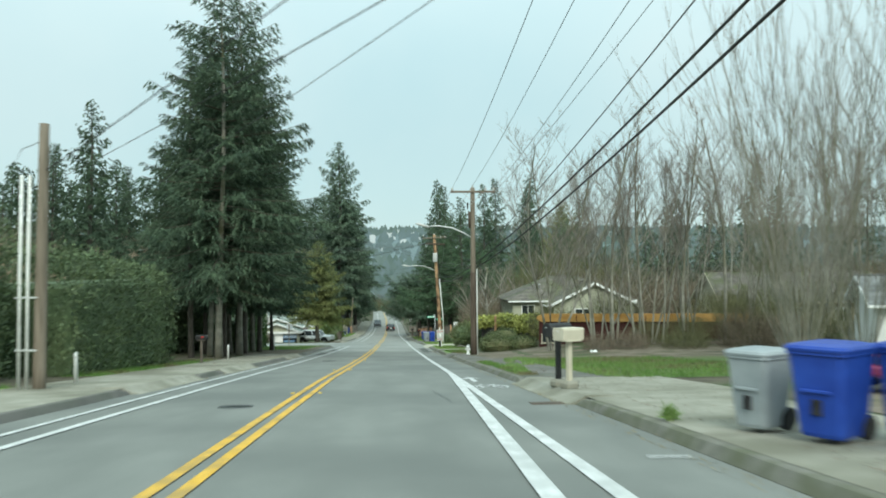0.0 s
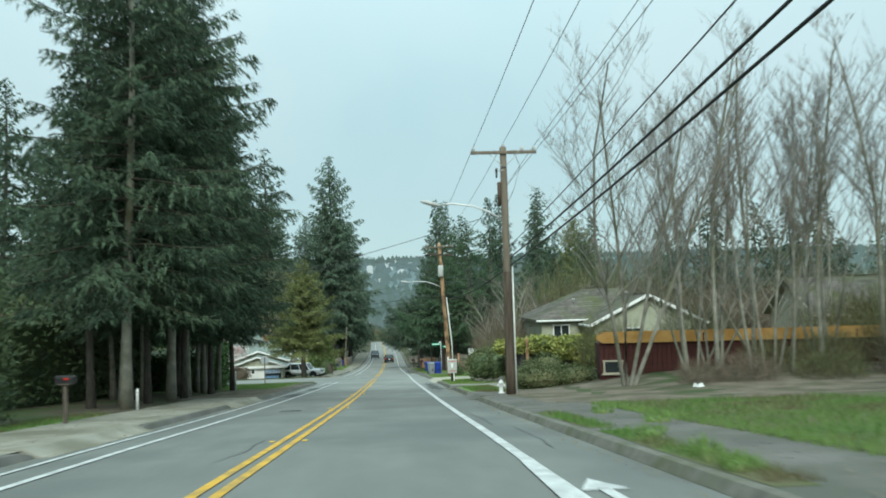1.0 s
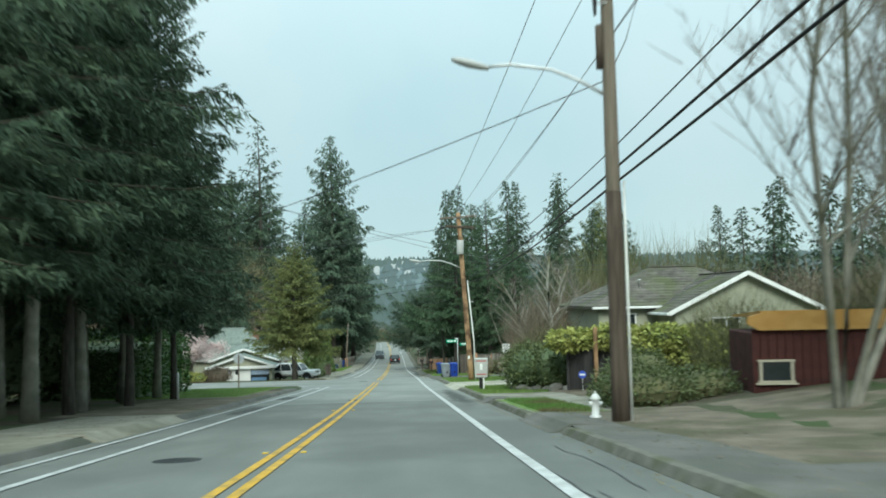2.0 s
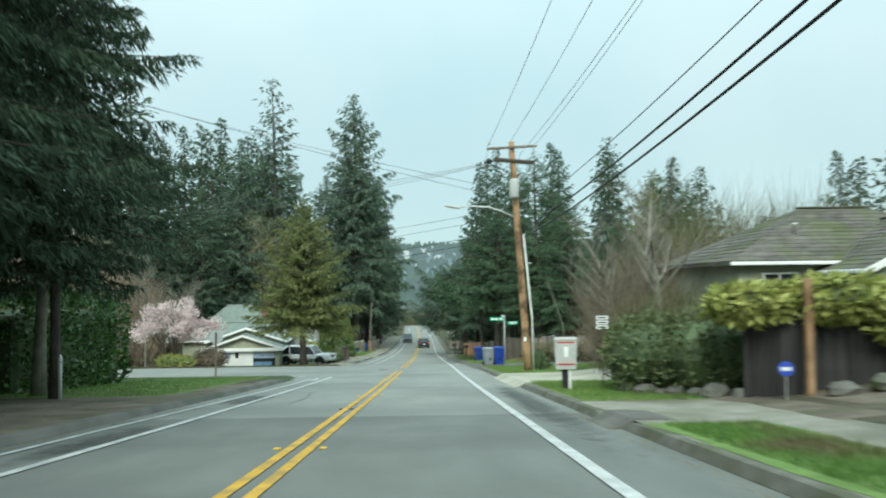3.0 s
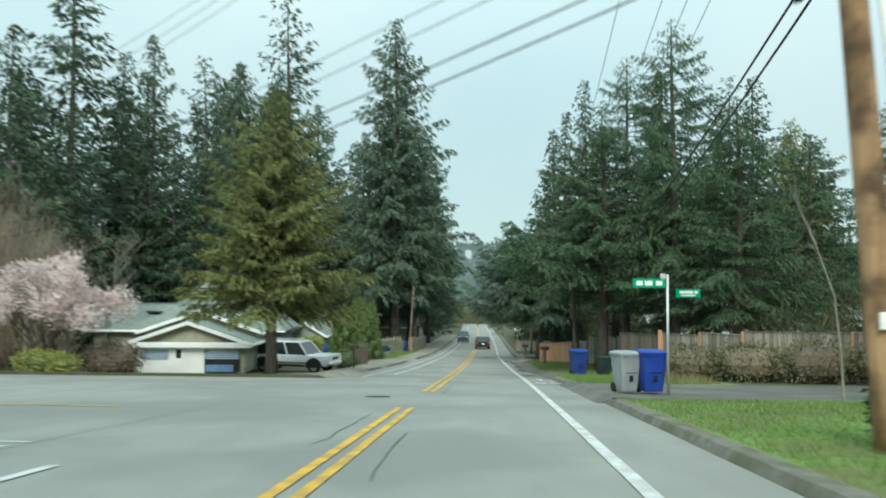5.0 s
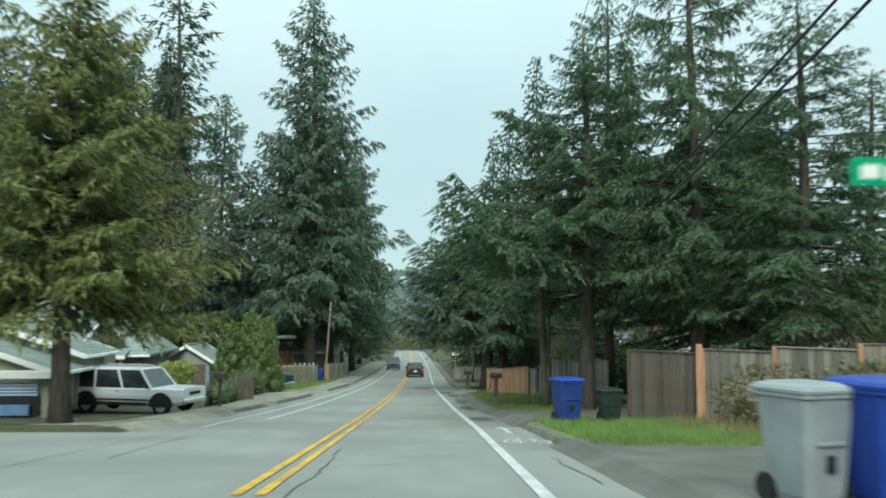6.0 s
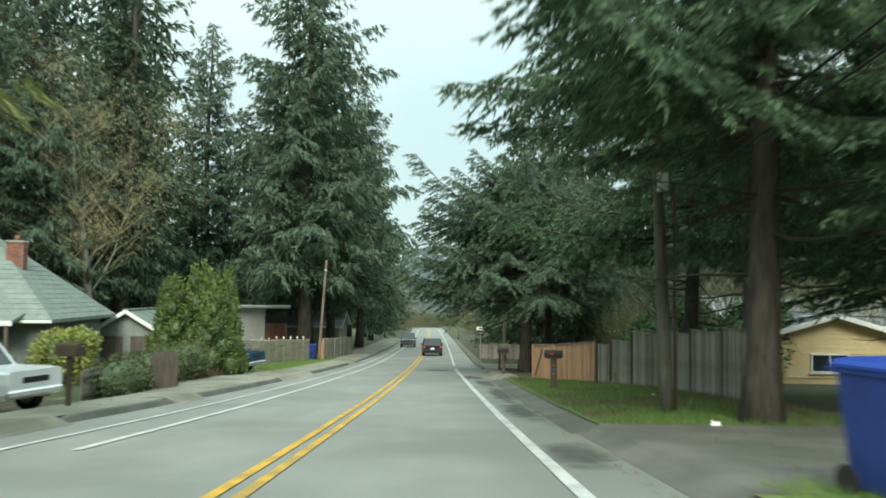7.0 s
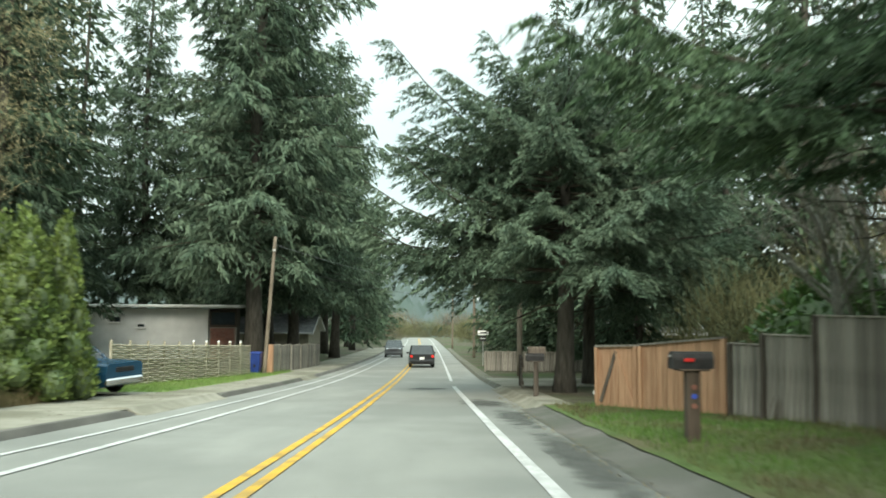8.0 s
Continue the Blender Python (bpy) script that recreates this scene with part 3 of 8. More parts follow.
def beside(side, a, b, y0, y1, mat, label, category, name="pavement", lift=0.02, rough=0.15, step=1.0):
    """A patch of paving, lawn or dirt lying on the ground, from a to b metres out from the kerb."""
    lift = 0.004 + 0.4 * lift
    if side > 0:
        left, right = (lambda y: kerb_right(y) + a), (lambda y: kerb_right(y) + b)
    else:
        left, right = (lambda y: kerb_left(y) - b), (lambda y: kerb_left(y) - a)
    return strip(name, left, right, y0, y1, lift, mat, label, category, step=step, columns=5, top=land_z, rough=rough)


beside(1, 0.20, 3.2, -30, 15.2, "concrete", "pale concrete driveway apron beside the kerb", "pavement", lift=0.03)
beside(1, 0.20, 3.6, 14.6, 20.6, "concrete", "pale concrete driveway apron, dropped kerb", "pavement", lift=0.034)
beside(1, 0.20, 2.3, 20.6, 38.2, "old_asphalt", "grey asphalt footpath with weeds at its edge", "pavement")
beside(1, 0.20, 1.45, 38.0, 49.0, "old_asphalt", "grey asphalt footpath narrowed by drifted dirt", "pavement")
beside(1, 3.4, 14, -30, 15, "dirt", "bare brown dirt yard", "dirt", "verge", 0.012, 0.5)
beside(1, 2.5, 16, 20, 37.4, "rough_grass", "rough green lawn beside the footpath", "lawn", "lawn", 0.012, 0.5)
beside(1, 1.0, 16, 37.2, 48.5, "dirt", "bare brown dirt drive with leaf litter", "dirt", "verge", 0.012, 0.5)
beside(1, 0.20, 3.2, 48.8, 61.4, "concrete", "grey-brown concrete footpath with worn joints", "pavement")
beside(1, 0.20, 2.0, 48.6, 56.2, "grass", "green grass strip between kerb and footpath", "lawn", "lawn", 0.032, 0.5)
beside(1, 3.0, 9.0, 56.0, 61.6, "dirt", "brown dirt drive strewn with leaves", "dirt", "verge", 0.026, 0.4)
for a, b in ((22.0, 28.5), (29.0, 34.0)):
    beside(1, 0.24, 0.72, a, b, "rough_grass", "weedy grass strip along the kerb", "lawn", "lawn", 0.032, 0.5)
beside(1, 0.20, 3.2, 61.5, 71.5, "grass", "green grass verge beside the kerb", "lawn", "lawn", 0.014, 0.2)
beside(1, 0.20, 14, 71.3, 80.2, "pale_concrete", "pale concrete driveway crossing the verge", "pavement", lift=0.03)
beside(1, 0.20, 9.0, 80.1, 93.5, "grass", "bright green mown grass verge", "lawn", "lawn", 0.014, 0.2)
beside(1, 0.20, 30, 93.2, 102.5, "old_asphalt", "grey asphalt side lane", "pavement", lift=0.03)
beside(1, 0.20, 6.0, 102.4, 111.0, "grass", "rough green grass verge with weeds", "lawn", "lawn", 0.014, 0.2)
beside(1, 0.20, 4.4, 111.0, 118.0, "old_asphalt", "cracked grey-brown asphalt drive under trees", "pavement", lift=0.022)
beside(1, 4.2, 10.0, 111.0, 122.0, "dirt", "dark earth drive under the trees", "dirt", "verge", 0.016, 0.3)
# patchy rough grass; its darker tone also paints the firs' shade
beside(1, 0.20, 6.0, 118.0, 139.5, "rough_grass", "patchy green grass verge, darkened in colour for tree shade", "lawn", "lawn", 0.014, 0.2)
beside(1, 0.20, 14.0, 150.0, 158.0, "concrete", "pale concrete driveway crossing the verge", "pavement", lift=0.03)
beside(-1, 0.20, 3.0, -30, 19.3, "concrete", "grey concrete footpath behind the kerb", "pavement")
beside(-1, 0.20, 3.0, 19.2, 25.3, "concrete", "grey concrete driveway crossing", "pavement", lift=0.03)
beside(-1, 0.20, 3.0, 25.2, 53.0, "concrete", "grey concrete footpath behind the kerb", "pavement")
beside(-1, 3.0, 5.0, 5, 20.0, "grass", "narrow green grass strip", "lawn", "lawn", 0.014, 0.2)
beside(-1, 3.0, 4.2, 25.5, 42.0, "grass", "narrow green grass strip below the hedge", "lawn", "lawn", 0.014, 0.2)
beside(-1, 0.20, 4.0, 53.0, 74.0, "dirt", "dark earth shoulder strewn with needles", "dirt", "verge", 0.016, 0.3)
beside(-1, 1.2, 9.0, 66.0, 80.5, "grass", "bright green mown grass corner", "lawn", "lawn", 0.02, 0.4)
beside(-1, 0.20, 3.0, 108.8, 240.0, "concrete", "grey concrete footpath behind the kerb", "pavement")
beside(-1, 3.0, 4.8, 110.0, 128.0, "dirt", "gravelly dirt parking strip", "dirt", "verge", 0.016, 0.3)
beside(-1, 1.9, 4.4, 144.0, 165.0, "grass", "bright green grass strip before the fence", "lawn", "lawn", 0.024, 0.25)

# ---- trees and shrubs ----
def conifer_meshes(seed, h, base, r, mat, bark="bark", boughs=110, power=0.75, twig_gap=0.3, spray_gap=0.1, spray=0.4, thick=0.12, droop=0.3, hang=0.5, sweep=0.2, trunk_r=0.3, ragged=0.3, wide=0.34, low=0.7, bough_min=1.0, inner=0.2, lift=0.75, extra=(), dead=0):
    """Meshes of a conifer: a tapered trunk, its boughs, and a crown of sprays hung on the side twigs of each bough."""
    rng = np.random.default_rng(seed)
    trunk, limbs = Geo(), Geo()
    bow = lambda z: (0.15 * math.sin(z * 0.25 + seed), 0.12 * math.sin(z * 0.2 + 2 * seed))
    zs = np.linspace(0, h, 12)
    rad = [trunk_r * ((1 - z / h) ** 0.8 * 0.95 + 0.05) * (1.35 if i == 0 else 1) for i, z in enumerate(zs)]
    trunk.tube([(*bow(z), z - (0.3 if i == 0 else 0)) for i, z in enumerate(zs)], rad, 9)
    B, W, L, T = [], [], [], []
    down = np.array([0, 0, -1.0])
    todo = []
    for i in range(boughs):
        u = min(((i + rng.uniform(0, 1)) / boughs) ** 1.1, 0.995)
        reach = r * (1 - u) ** power * (low + (1 - low) * min(1, u / 0.15))
        ln = reach * rng.uniform(1 - 1.7 * ragged, 1 + ragged) * (0.5 if rng.random() < 0.08 else 1)
        todo.append((base + (h - base) * u, i * 2.39996 + rng.normal() * 0.4, max(0.3, ln), lift * u - 0.05 + rng.normal() * 0.06, droop * (1 - 0.8 * u)))
    for z, a, ln, rise, dr in todo + [tuple(e) for e in extra]:
        s = np.linspace(0, 1, 6)
        x0, y0 = bow(z)
        out = np.array([math.cos(a), math.sin(a), 0])
        sd = np.array([-out[1], out[0], 0])
        curl = rng.normal() * 0.12 * ln
        pts = np.array([x0, y0, z]) + np.outer(s, out) * ln + np.outer(s ** 2, sd) * curl
        pts[:, 2] += ln * (rise * s - dr * s ** 1.6 + sweep * s ** 3)
        if ln > bough_min:
            pick = slice(None) if bough_min < 2 else slice(None, None, 2)
            limbs.tube([tuple(p) for p in pts[pick]], [0.008 + 0.009 * ln * (1 - 0.9 * q) for q in s[pick]], 4 if bough_min < 2 else 3, caps=False)
        nb = max(4, int(ln / twig_gap * 2))
        q = np.clip(np.linspace(inner if ln > 1.5 else 0.05, 1, nb) + rng.normal(size=nb) * 0.02, 0.02, 1)
        p = np.stack([np.interp(q, s, pts[:, c]) for c in range(3)], 1)
        sign = np.where(np.arange(nb) % 2, 1.0, -1.0)[:, None]
        fan = (1.15 - 0.85 * q ** 2)[:, None] * rng.uniform(0.7, 1.15, (nb, 1))
        bl = (wide * ln * (1.08 - q) ** 0.75 * rng.uniform(0.45, 1.25, nb) + 0.5 * spray)
        bd = unit(out * np.cos(fan) + sd * np.sin(fan) * sign + down * hang * rng.uniform(0.1, 0.7, (nb, 1)) + np.array([0, 0, 1.0]) * (rise * 0.4))
        ns = np.maximum(3, (bl / spray_gap).astype(int))
        k = np.repeat(np.arange(nb), ns)
        n = len(k)
        f = rng.uniform(0, 1, n)[:, None]
        pb = p[k] + bd[k] * bl[k][:, None] * f + down * (hang * 0.35 * bl[k][:, None] * f ** 2) + rng.normal(size=(n, 3)) * 0.04 * spray / 0.4
        side = unit(np.cross(bd, down))[k] * rng.choice([-1, 1], n)[:, None]
        way = unit(bd[k] * rng.uniform(0.4, 1.2, (n, 1)) + side * rng.uniform(0, 0.9, (n, 1)) + down * hang * rng.uniform(-0.2, 1.5, (n, 1)) + rng.normal(size=(n, 3)) * 0.15)
        B.append(pb)
        W.append(way)
        L.append(spray * rng.uniform(0.5, 1.25, n) * min(1, 0.45 + ln / 3))
        T.append(thick * rng.uniform(0.65, 1.3, n))
    for i in range(dead):
        z, a = base * rng.uniform(0.45, 1.25), i * 2.39996 + rng.normal() * 0.3
        ln = r * rng.uniform(0.3, 0.75)
        p = np.array([*bow(z), z])
        way = np.array([math.cos(a), math.sin(a), rng.uniform(-0.25, 0.25)])
        pts = [p]
        for k in range(5):
            way = unit(way + rng.normal(size=3) * 0.16 + np.array([0, 0, 0.05 * (k - 1)]))
            pts.append(pts[-1] + way * ln / 5)
            if k:
                tw = unit(way + rng.normal(size=3) * 0.7)
                limbs.tube([tuple(pts[-1]), tuple(pts[-1] + tw * ln * rng.uniform(0.12, 0.35))], [0.012, 0.004], 3, caps=False)
        limbs.tube([tuple(q) for q in pts], [0.045, 0.036, 0.028, 0.02, 0.013, 0.007], 4, caps=False)
    B, W, L, T = np.concatenate(B), np.concatenate(W), np.concatenate(L), np.concatenate(T)
    crown = kite_mesh("crown", B, W, sideways(W, rng), L, T, mat, corners=3)
    return trunk.mesh("trunk", bark, smooth=True, mend=False), limbs.mesh("boughwork", "bough", mend=False), crown


def tree_thing(name, meshes, x, y, label, category="tree", group="", scale=1.0, rz=0.0, z=None):
    t = thing(name, x, y, land_z(x, y) if z is None else z, rz, label, category, group)
    for part_name, me in zip(("trunk", "boughwork", "crown"), meshes):
        p = part(part_name, me, None, t)
        if part_name == "boughwork":
            p["kind"] = "stuff"
    t.scale = (scale, scale, scale)
    return t


def place_copy(ob, x, y, rz, s, sz=None, label="", group=""):
    c = copy_thing(ob, Matrix.Identity(4))
    c.matrix_basis = Matrix.LocRotScale((x, y, land_z(x, y)), Euler((0, 0, radians(rz))), (s, s, sz or s))
    if label:
        c["label"] = label
    if group:
        c["group"] = group
    return c


def bare_tree_meshes(seed, h, spread, trunk_r=0.14, forks=5, twig_n=6, upright=0.75, bark="pale_bark", stems=1, levels=3, clear=0.25, twig_mat="twig"):
    """A leafless tree: stems, boughs and fine twigs as tapering rods."""
    rng = random.Random(seed)
    wood, twigs = Geo(), Geo()

    def grow(p, d, ln, rad, level):
        k = 4 if level < 2 else 2
        pts, rads, q = [p.copy()], [rad], p.copy()
        dd = d.copy()
        for i in range(k):
            dd = (dd + Vector((rng.gauss(0, 0.10), rng.gauss(0, 0.10), rng.gauss(0.05, 0.06)))).normalized()
            q = q + dd * ln / k
            pts.append(q.copy())
            rads.append(rad * (1 - 0.72 * (i + 1) / k))
        (wood if level < 2 else twigs).tube(pts, rads, 6 if level == 0 else 4 if level == 1 else 3, caps=False)
        if level >= levels:
            return
        n = (forks * 3 if level == 0 else forks + 1 if level == 1 else twig_n)
        for i in range(n):
            f = rng.uniform(clear if level == 0 else 0.15, 1.0)
            idx = f * k
            j = min(k - 1, int(idx))
            at = pts[j].lerp(pts[j + 1], idx - j)
            a = rng.uniform(0, 2 * math.pi)
            side = Vector((math.cos(a), math.sin(a), 0))
            way = (dd * upright + side * (1 - upright) * 1.5 + Vector((0, 0, 0.25))).normalized()
            shrink = (1.0 - 0.55 * f)
            length = {0: spread * shrink * rng.uniform(0.7, 1.25), 1: ln * 0.45 * rng.uniform(0.5, 1.1), 2: ln * 0.5 * rng.uniform(0.5, 1.1)}[level]
            grow(at, way, length, max(0.007, rad * (1 - 0.7 * f) * (0.42 if level == 0 else 0.5)), level + 1)

    for s in range(stems):
        tilt = 0.0 if stems == 1 else 0.28
        a = rng.uniform(0, 2 * math.pi)
        grow(Vector((0.2 * math.cos(a) * (stems > 1), 0.2 * math.sin(a) * (stems > 1), -0.2)), Vector((tilt * math.cos(a) + rng.gauss(0, 0.03), tilt * math.sin(a), 1)).normalized(), h * rng.uniform(0.8, 1.0), trunk_r, 0)
    return wood.mesh("trunk", bark, smooth=True, mend=False), twigs.mesh("twigs", twig_mat, mend=False)


def bare_tree(name, meshes, x, y, label, group="", rz=0.0, scale=1.0):
    t = thing(name, x, y, land_z(x, y), rz, label, "tree", group)
    for part_name, me in zip(("trunk", "twig_crown"), meshes):
        p = part(part_name, me, None, t)
        p["kind"] = "stuff" if part_name == "twig_crown" else ""
    t.scale = (scale, scale, scale)
    return t


def leafy_mesh(seed, blobs, n, leaf, width, mat, out=0.6, up=0.2, shell=0.35):
    """Leaves over the outer part of some ellipsoids (x, y, z, rx, ry, rz)."""
    rng = np.random.default_rng(seed)
    B, W = [], []
    area = [b[3] * b[4] + b[4] * b[5] + b[3] * b[5] for b in blobs]
    for b, a in zip(blobs, area):
        k = int(n * a / sum(area))
        d = unit(rng.normal(size=(k, 3)))
        rr = 1 - shell * rng.uniform(0, 1, k)[:, None] ** 1.5 + 0.07 * rng.normal(size=(k, 1))
        B.append(np.array(b[:3]) + d * rr * np.array(b[3:]))
        W.append(unit(d * out + rng.normal(size=(k, 3)) * 0.6 + np.array([0, 0, up])))
    B, W = np.concatenate(B), np.concatenate(W)
    keep = B[:, 2] > 0.02
    B, W = B[keep], W[keep]
    return kite_mesh("foliage", B, W, sideways(W, rng), leaf * rng.uniform(0.6, 1.3, len(B)), width * rng.uniform(0.7, 1.3, len(B)), mat)


def lump_mesh(name, blobs, mat, shrink=0.8):
    """Dark woody inside of a shrub, so that it is not seen through."""
    g = Geo()
    for k, (x, y, z, rx, ry, rz) in enumerate(blobs):
        rings = []
        for i in range(1, 6):
            w = math.pi * i / 6
            rings.append([(x + shrink * rx * math.sin(w) * math.cos(a) * (1 + 0.15 * math.sin(3 * a + k)), y + shrink * ry * math.sin(w) * math.sin(a), max(0.0, z - shrink * rz * math.cos(w))) for a in np.linspace(0, 2 * math.pi, 9)[:-1]])
        g.loft(rings)
    return g.mesh(name, mat, mend=False)


def shrub(name, x, y, blobs, n, leaf, width, mat, label, category="shrub", seed=1, group="", inner="dark_hedge", rz=0.0, **kw):
    t = thing(name, x, y, land_z(x, y), rz, label, category, group)
    part("woody_core", lump_mesh("woody_core", blobs, inner), None, t)["kind"] = "stuff"
    part("foliage", leafy_mesh(seed, blobs, n, leaf, width, mat, **kw), None, t)
    return t


def hedge(x0, x1, y0, y1, h, n, leaf, width, mat, label, seed=1, rz=0.0, name="hedge", rough=0.07):
    """A clipped hedge: a woody inside and a skin of leaves."""
    cx, cy = (x0 + x1) / 2, (y0 + y1) / 2
    sx, sy = x1 - x0, y1 - y0
    rng = np.random.default_rng(seed)
    t = thing(name, cx, cy, min(land_z(cx, y0), land_z(cx, y1)), rz, label, "hedge")
    fall = (land_z(cx, y1) - land_z(cx, y0)) / sy
    lift = lambda y: fall * (y - (0 if fall > 0 else 0)) - min(0, 0)
    base = land_z(cx, cy) - t.location.z
    part("woody_core", Geo().box(0, 0, base + h * 0.45 - 0.2, sx * 0.9, sy * 0.94, h * 0.9, 0.15), "dark_hedge", t)
    w = np.array([sy * h, sy * h, sx * h, sx * h, sx * sy])
    pick = rng.choice(5, n, p=w / w.sum())
    u, v = rng.uniform(-0.5, 0.5, n), rng.uniform(-0.5, 0.5, n)
    P, N = np.zeros((n, 3)), np.zeros((n, 3))
    for k, (ax, sg) in enumerate(((0, -1), (0, 1), (1, -1), (1, 1), (2, 1))):
        s = pick == k
        if ax == 0:
            P[s] = np.stack([np.full(s.sum(), sg * sx / 2), u[s] * sy, (v[s] + 0.5) * h], 1)
        elif ax == 1:
            P[s] = np.stack([u[s] * sx, np.full(s.sum(), sg * sy / 2), (v[s] + 0.5) * h], 1)
        else:
            P[s] = np.stack([u[s] * sx, v[s] * sy, np.full(s.sum(), h)], 1)
        N[s, ax] = sg
    wob = np.array([noise.noise((p[0] * 0.9, p[1] * 0.9, p[2] * 0.9)) for p in P])
    P += N * (wob[:, None] * 0.22 - 0.04 + rng.normal(size=(n, 1)) * rough)
    P[:, 2] += base + fall * P[:, 1]
    W = unit(N * 0.5 + rng.normal(size=(n, 3)) * 0.6 + np.array([0, 0, 0.25]))
    part("foliage", kite_mesh("foliage", P, W, sideways(W, rng), leaf * rng.uniform(0.6, 1.3, n), width * rng.uniform(0.7, 1.3, n), mat), None, t)
    return t


def brush_mesh(seed, r, h, n, mat, width=0.02, lean=0.35):
    """A thicket of thin leafless stems."""
    rng = np.random.default_rng(seed)
    a, d = rng.uniform(0, 2 * math.pi, n), r * np.sqrt(rng.uniform(0, 1, n))
    f = rng.uniform(0, 0.75, n)
    B = np.stack([d * np.cos(a), d * np.sin(a), h * f * (1 - 0.35 * (d / r) ** 2)], 1)
    W = unit(np.stack([np.cos(a) * lean * d / r, np.sin(a) * lean * d / r, np.full(n, 0.8)], 1) + rng.normal(size=(n, 3)) * 0.42)
    return kite_mesh("stems", B, W, sideways(W, rng), h * rng.uniform(0.18, 0.42, n), width * rng.uniform(0.6, 1.4, n), mat, corners=3)

# ---- trees along the road ----
# the row of tall firs with bare lower trunks
row_a = conifer_meshes(11, 21.5, 4.0, 5.2, "fir", "pale_bark", boughs=140, power=0.6, twig_gap=0.3, spray_gap=0.038, spray=0.30, thick=0.065, droop=0.38, lift=0.45, hang=0.9, trunk_r=0.19, ragged=0.28)
row_b = conifer_meshes(12, 19.5, 4.6, 4.7, "fir", "pale_bark", boughs=120, power=0.58, twig_gap=0.3, spray_gap=0.038, spray=0.30, thick=0.065, droop=0.45, lift=0.45, hang=0.9, trunk_r=0.155, ragged=0.3)
ROW_LABEL = "tall dark fir with bare pale lower trunk and drooping limbs"
first = tree_thing("fir_tree", row_a, -9.5, 45.2, ROW_LABEL, "tree", "row of tall firs")
second = tree_thing("fir_tree", row_b, -10.8, 48.6, ROW_LABEL, "tree", "row of tall firs")
for i, (x, y, s, sz) in enumerate(((-9.6, 51.5, 1.0, 1.08), (-11.6, 53.5, 0.95, 1.0), (-10.4, 56.2, 1.0, 1.0), (-11.8, 59.0, 1.0, 1.05), (-10.6, 61.6, 0.9, 0.95), (-11.6, 64.2, 0.95, 0.95), (-11.0, 67.2, 0.9, 0.9), (-14.2, 57.0, 1.0, 0.85), (-13.2, 64.0, 0.9, 0.9))):
    place_copy((first, second)[i % 2], x, y, 67 * i + 30, s, sz)

fir_big = conifer_meshes(21, 36.0, 6.4, 7.2, "fir_blue", boughs=215, power=0.62, twig_gap=0.5, spray_gap=0.085, spray=0.6, thick=0.16, bough_min=2.5, droop=0.42, lift=0.55, hang=1.0, trunk_r=0.5, ragged=0.32)
fir_mid = conifer_meshes(22, 26.0, 1.8, 5.6, "fir", "bark", boughs=165, power=0.75, twig_gap=0.6, spray_gap=0.12, spray=0.62, thick=0.21, bough_min=2.6, droop=0.35, lift=0.55, hang=0.65, trunk_r=0.35, ragged=0.3)
fir_thin = conifer_meshes(23, 26.0, 5.0, 3.4, "fir", boughs=95, power=0.5, twig_gap=0.5, spray_gap=0.11, spray=0.55, thick=0.16, bough_min=1.5, droop=0.45, hang=0.7, trunk_r=0.3, ragged=0.42)
fir_far = conifer_meshes(24, 26.0, 1.8, 5.6, "fir", "bark", boughs=105, power=0.75, twig_gap=0.85, spray_gap=0.2, spray=0.85, thick=0.34, bough_min=4.0, droop=0.35, lift=0.55, hang=0.65, trunk_r=0.35, ragged=0.32)
big = tree_thing("fir_tree", fir_big, -11.5, 170.0, "very tall blue-green spruce with hanging boughs", "tree", "tall firs", scale=1.10)
mid = tree_thing("fir_tree", fir_mid, -34.1, 137.0, "tall dark green fir with pointed crown", "tree", "tall firs", scale=1.27)
far = tree_thing("fir_tree", fir_far, 52.0, 118.0, "distant dark green fir with pointed crown", "tree", "tall firs", scale=0.8)
thin = tree_thing("fir_tree", fir_thin, -22.0, 159.3, "tall sparse dark fir with ragged crown", "tree", "tall firs", scale=1.49)
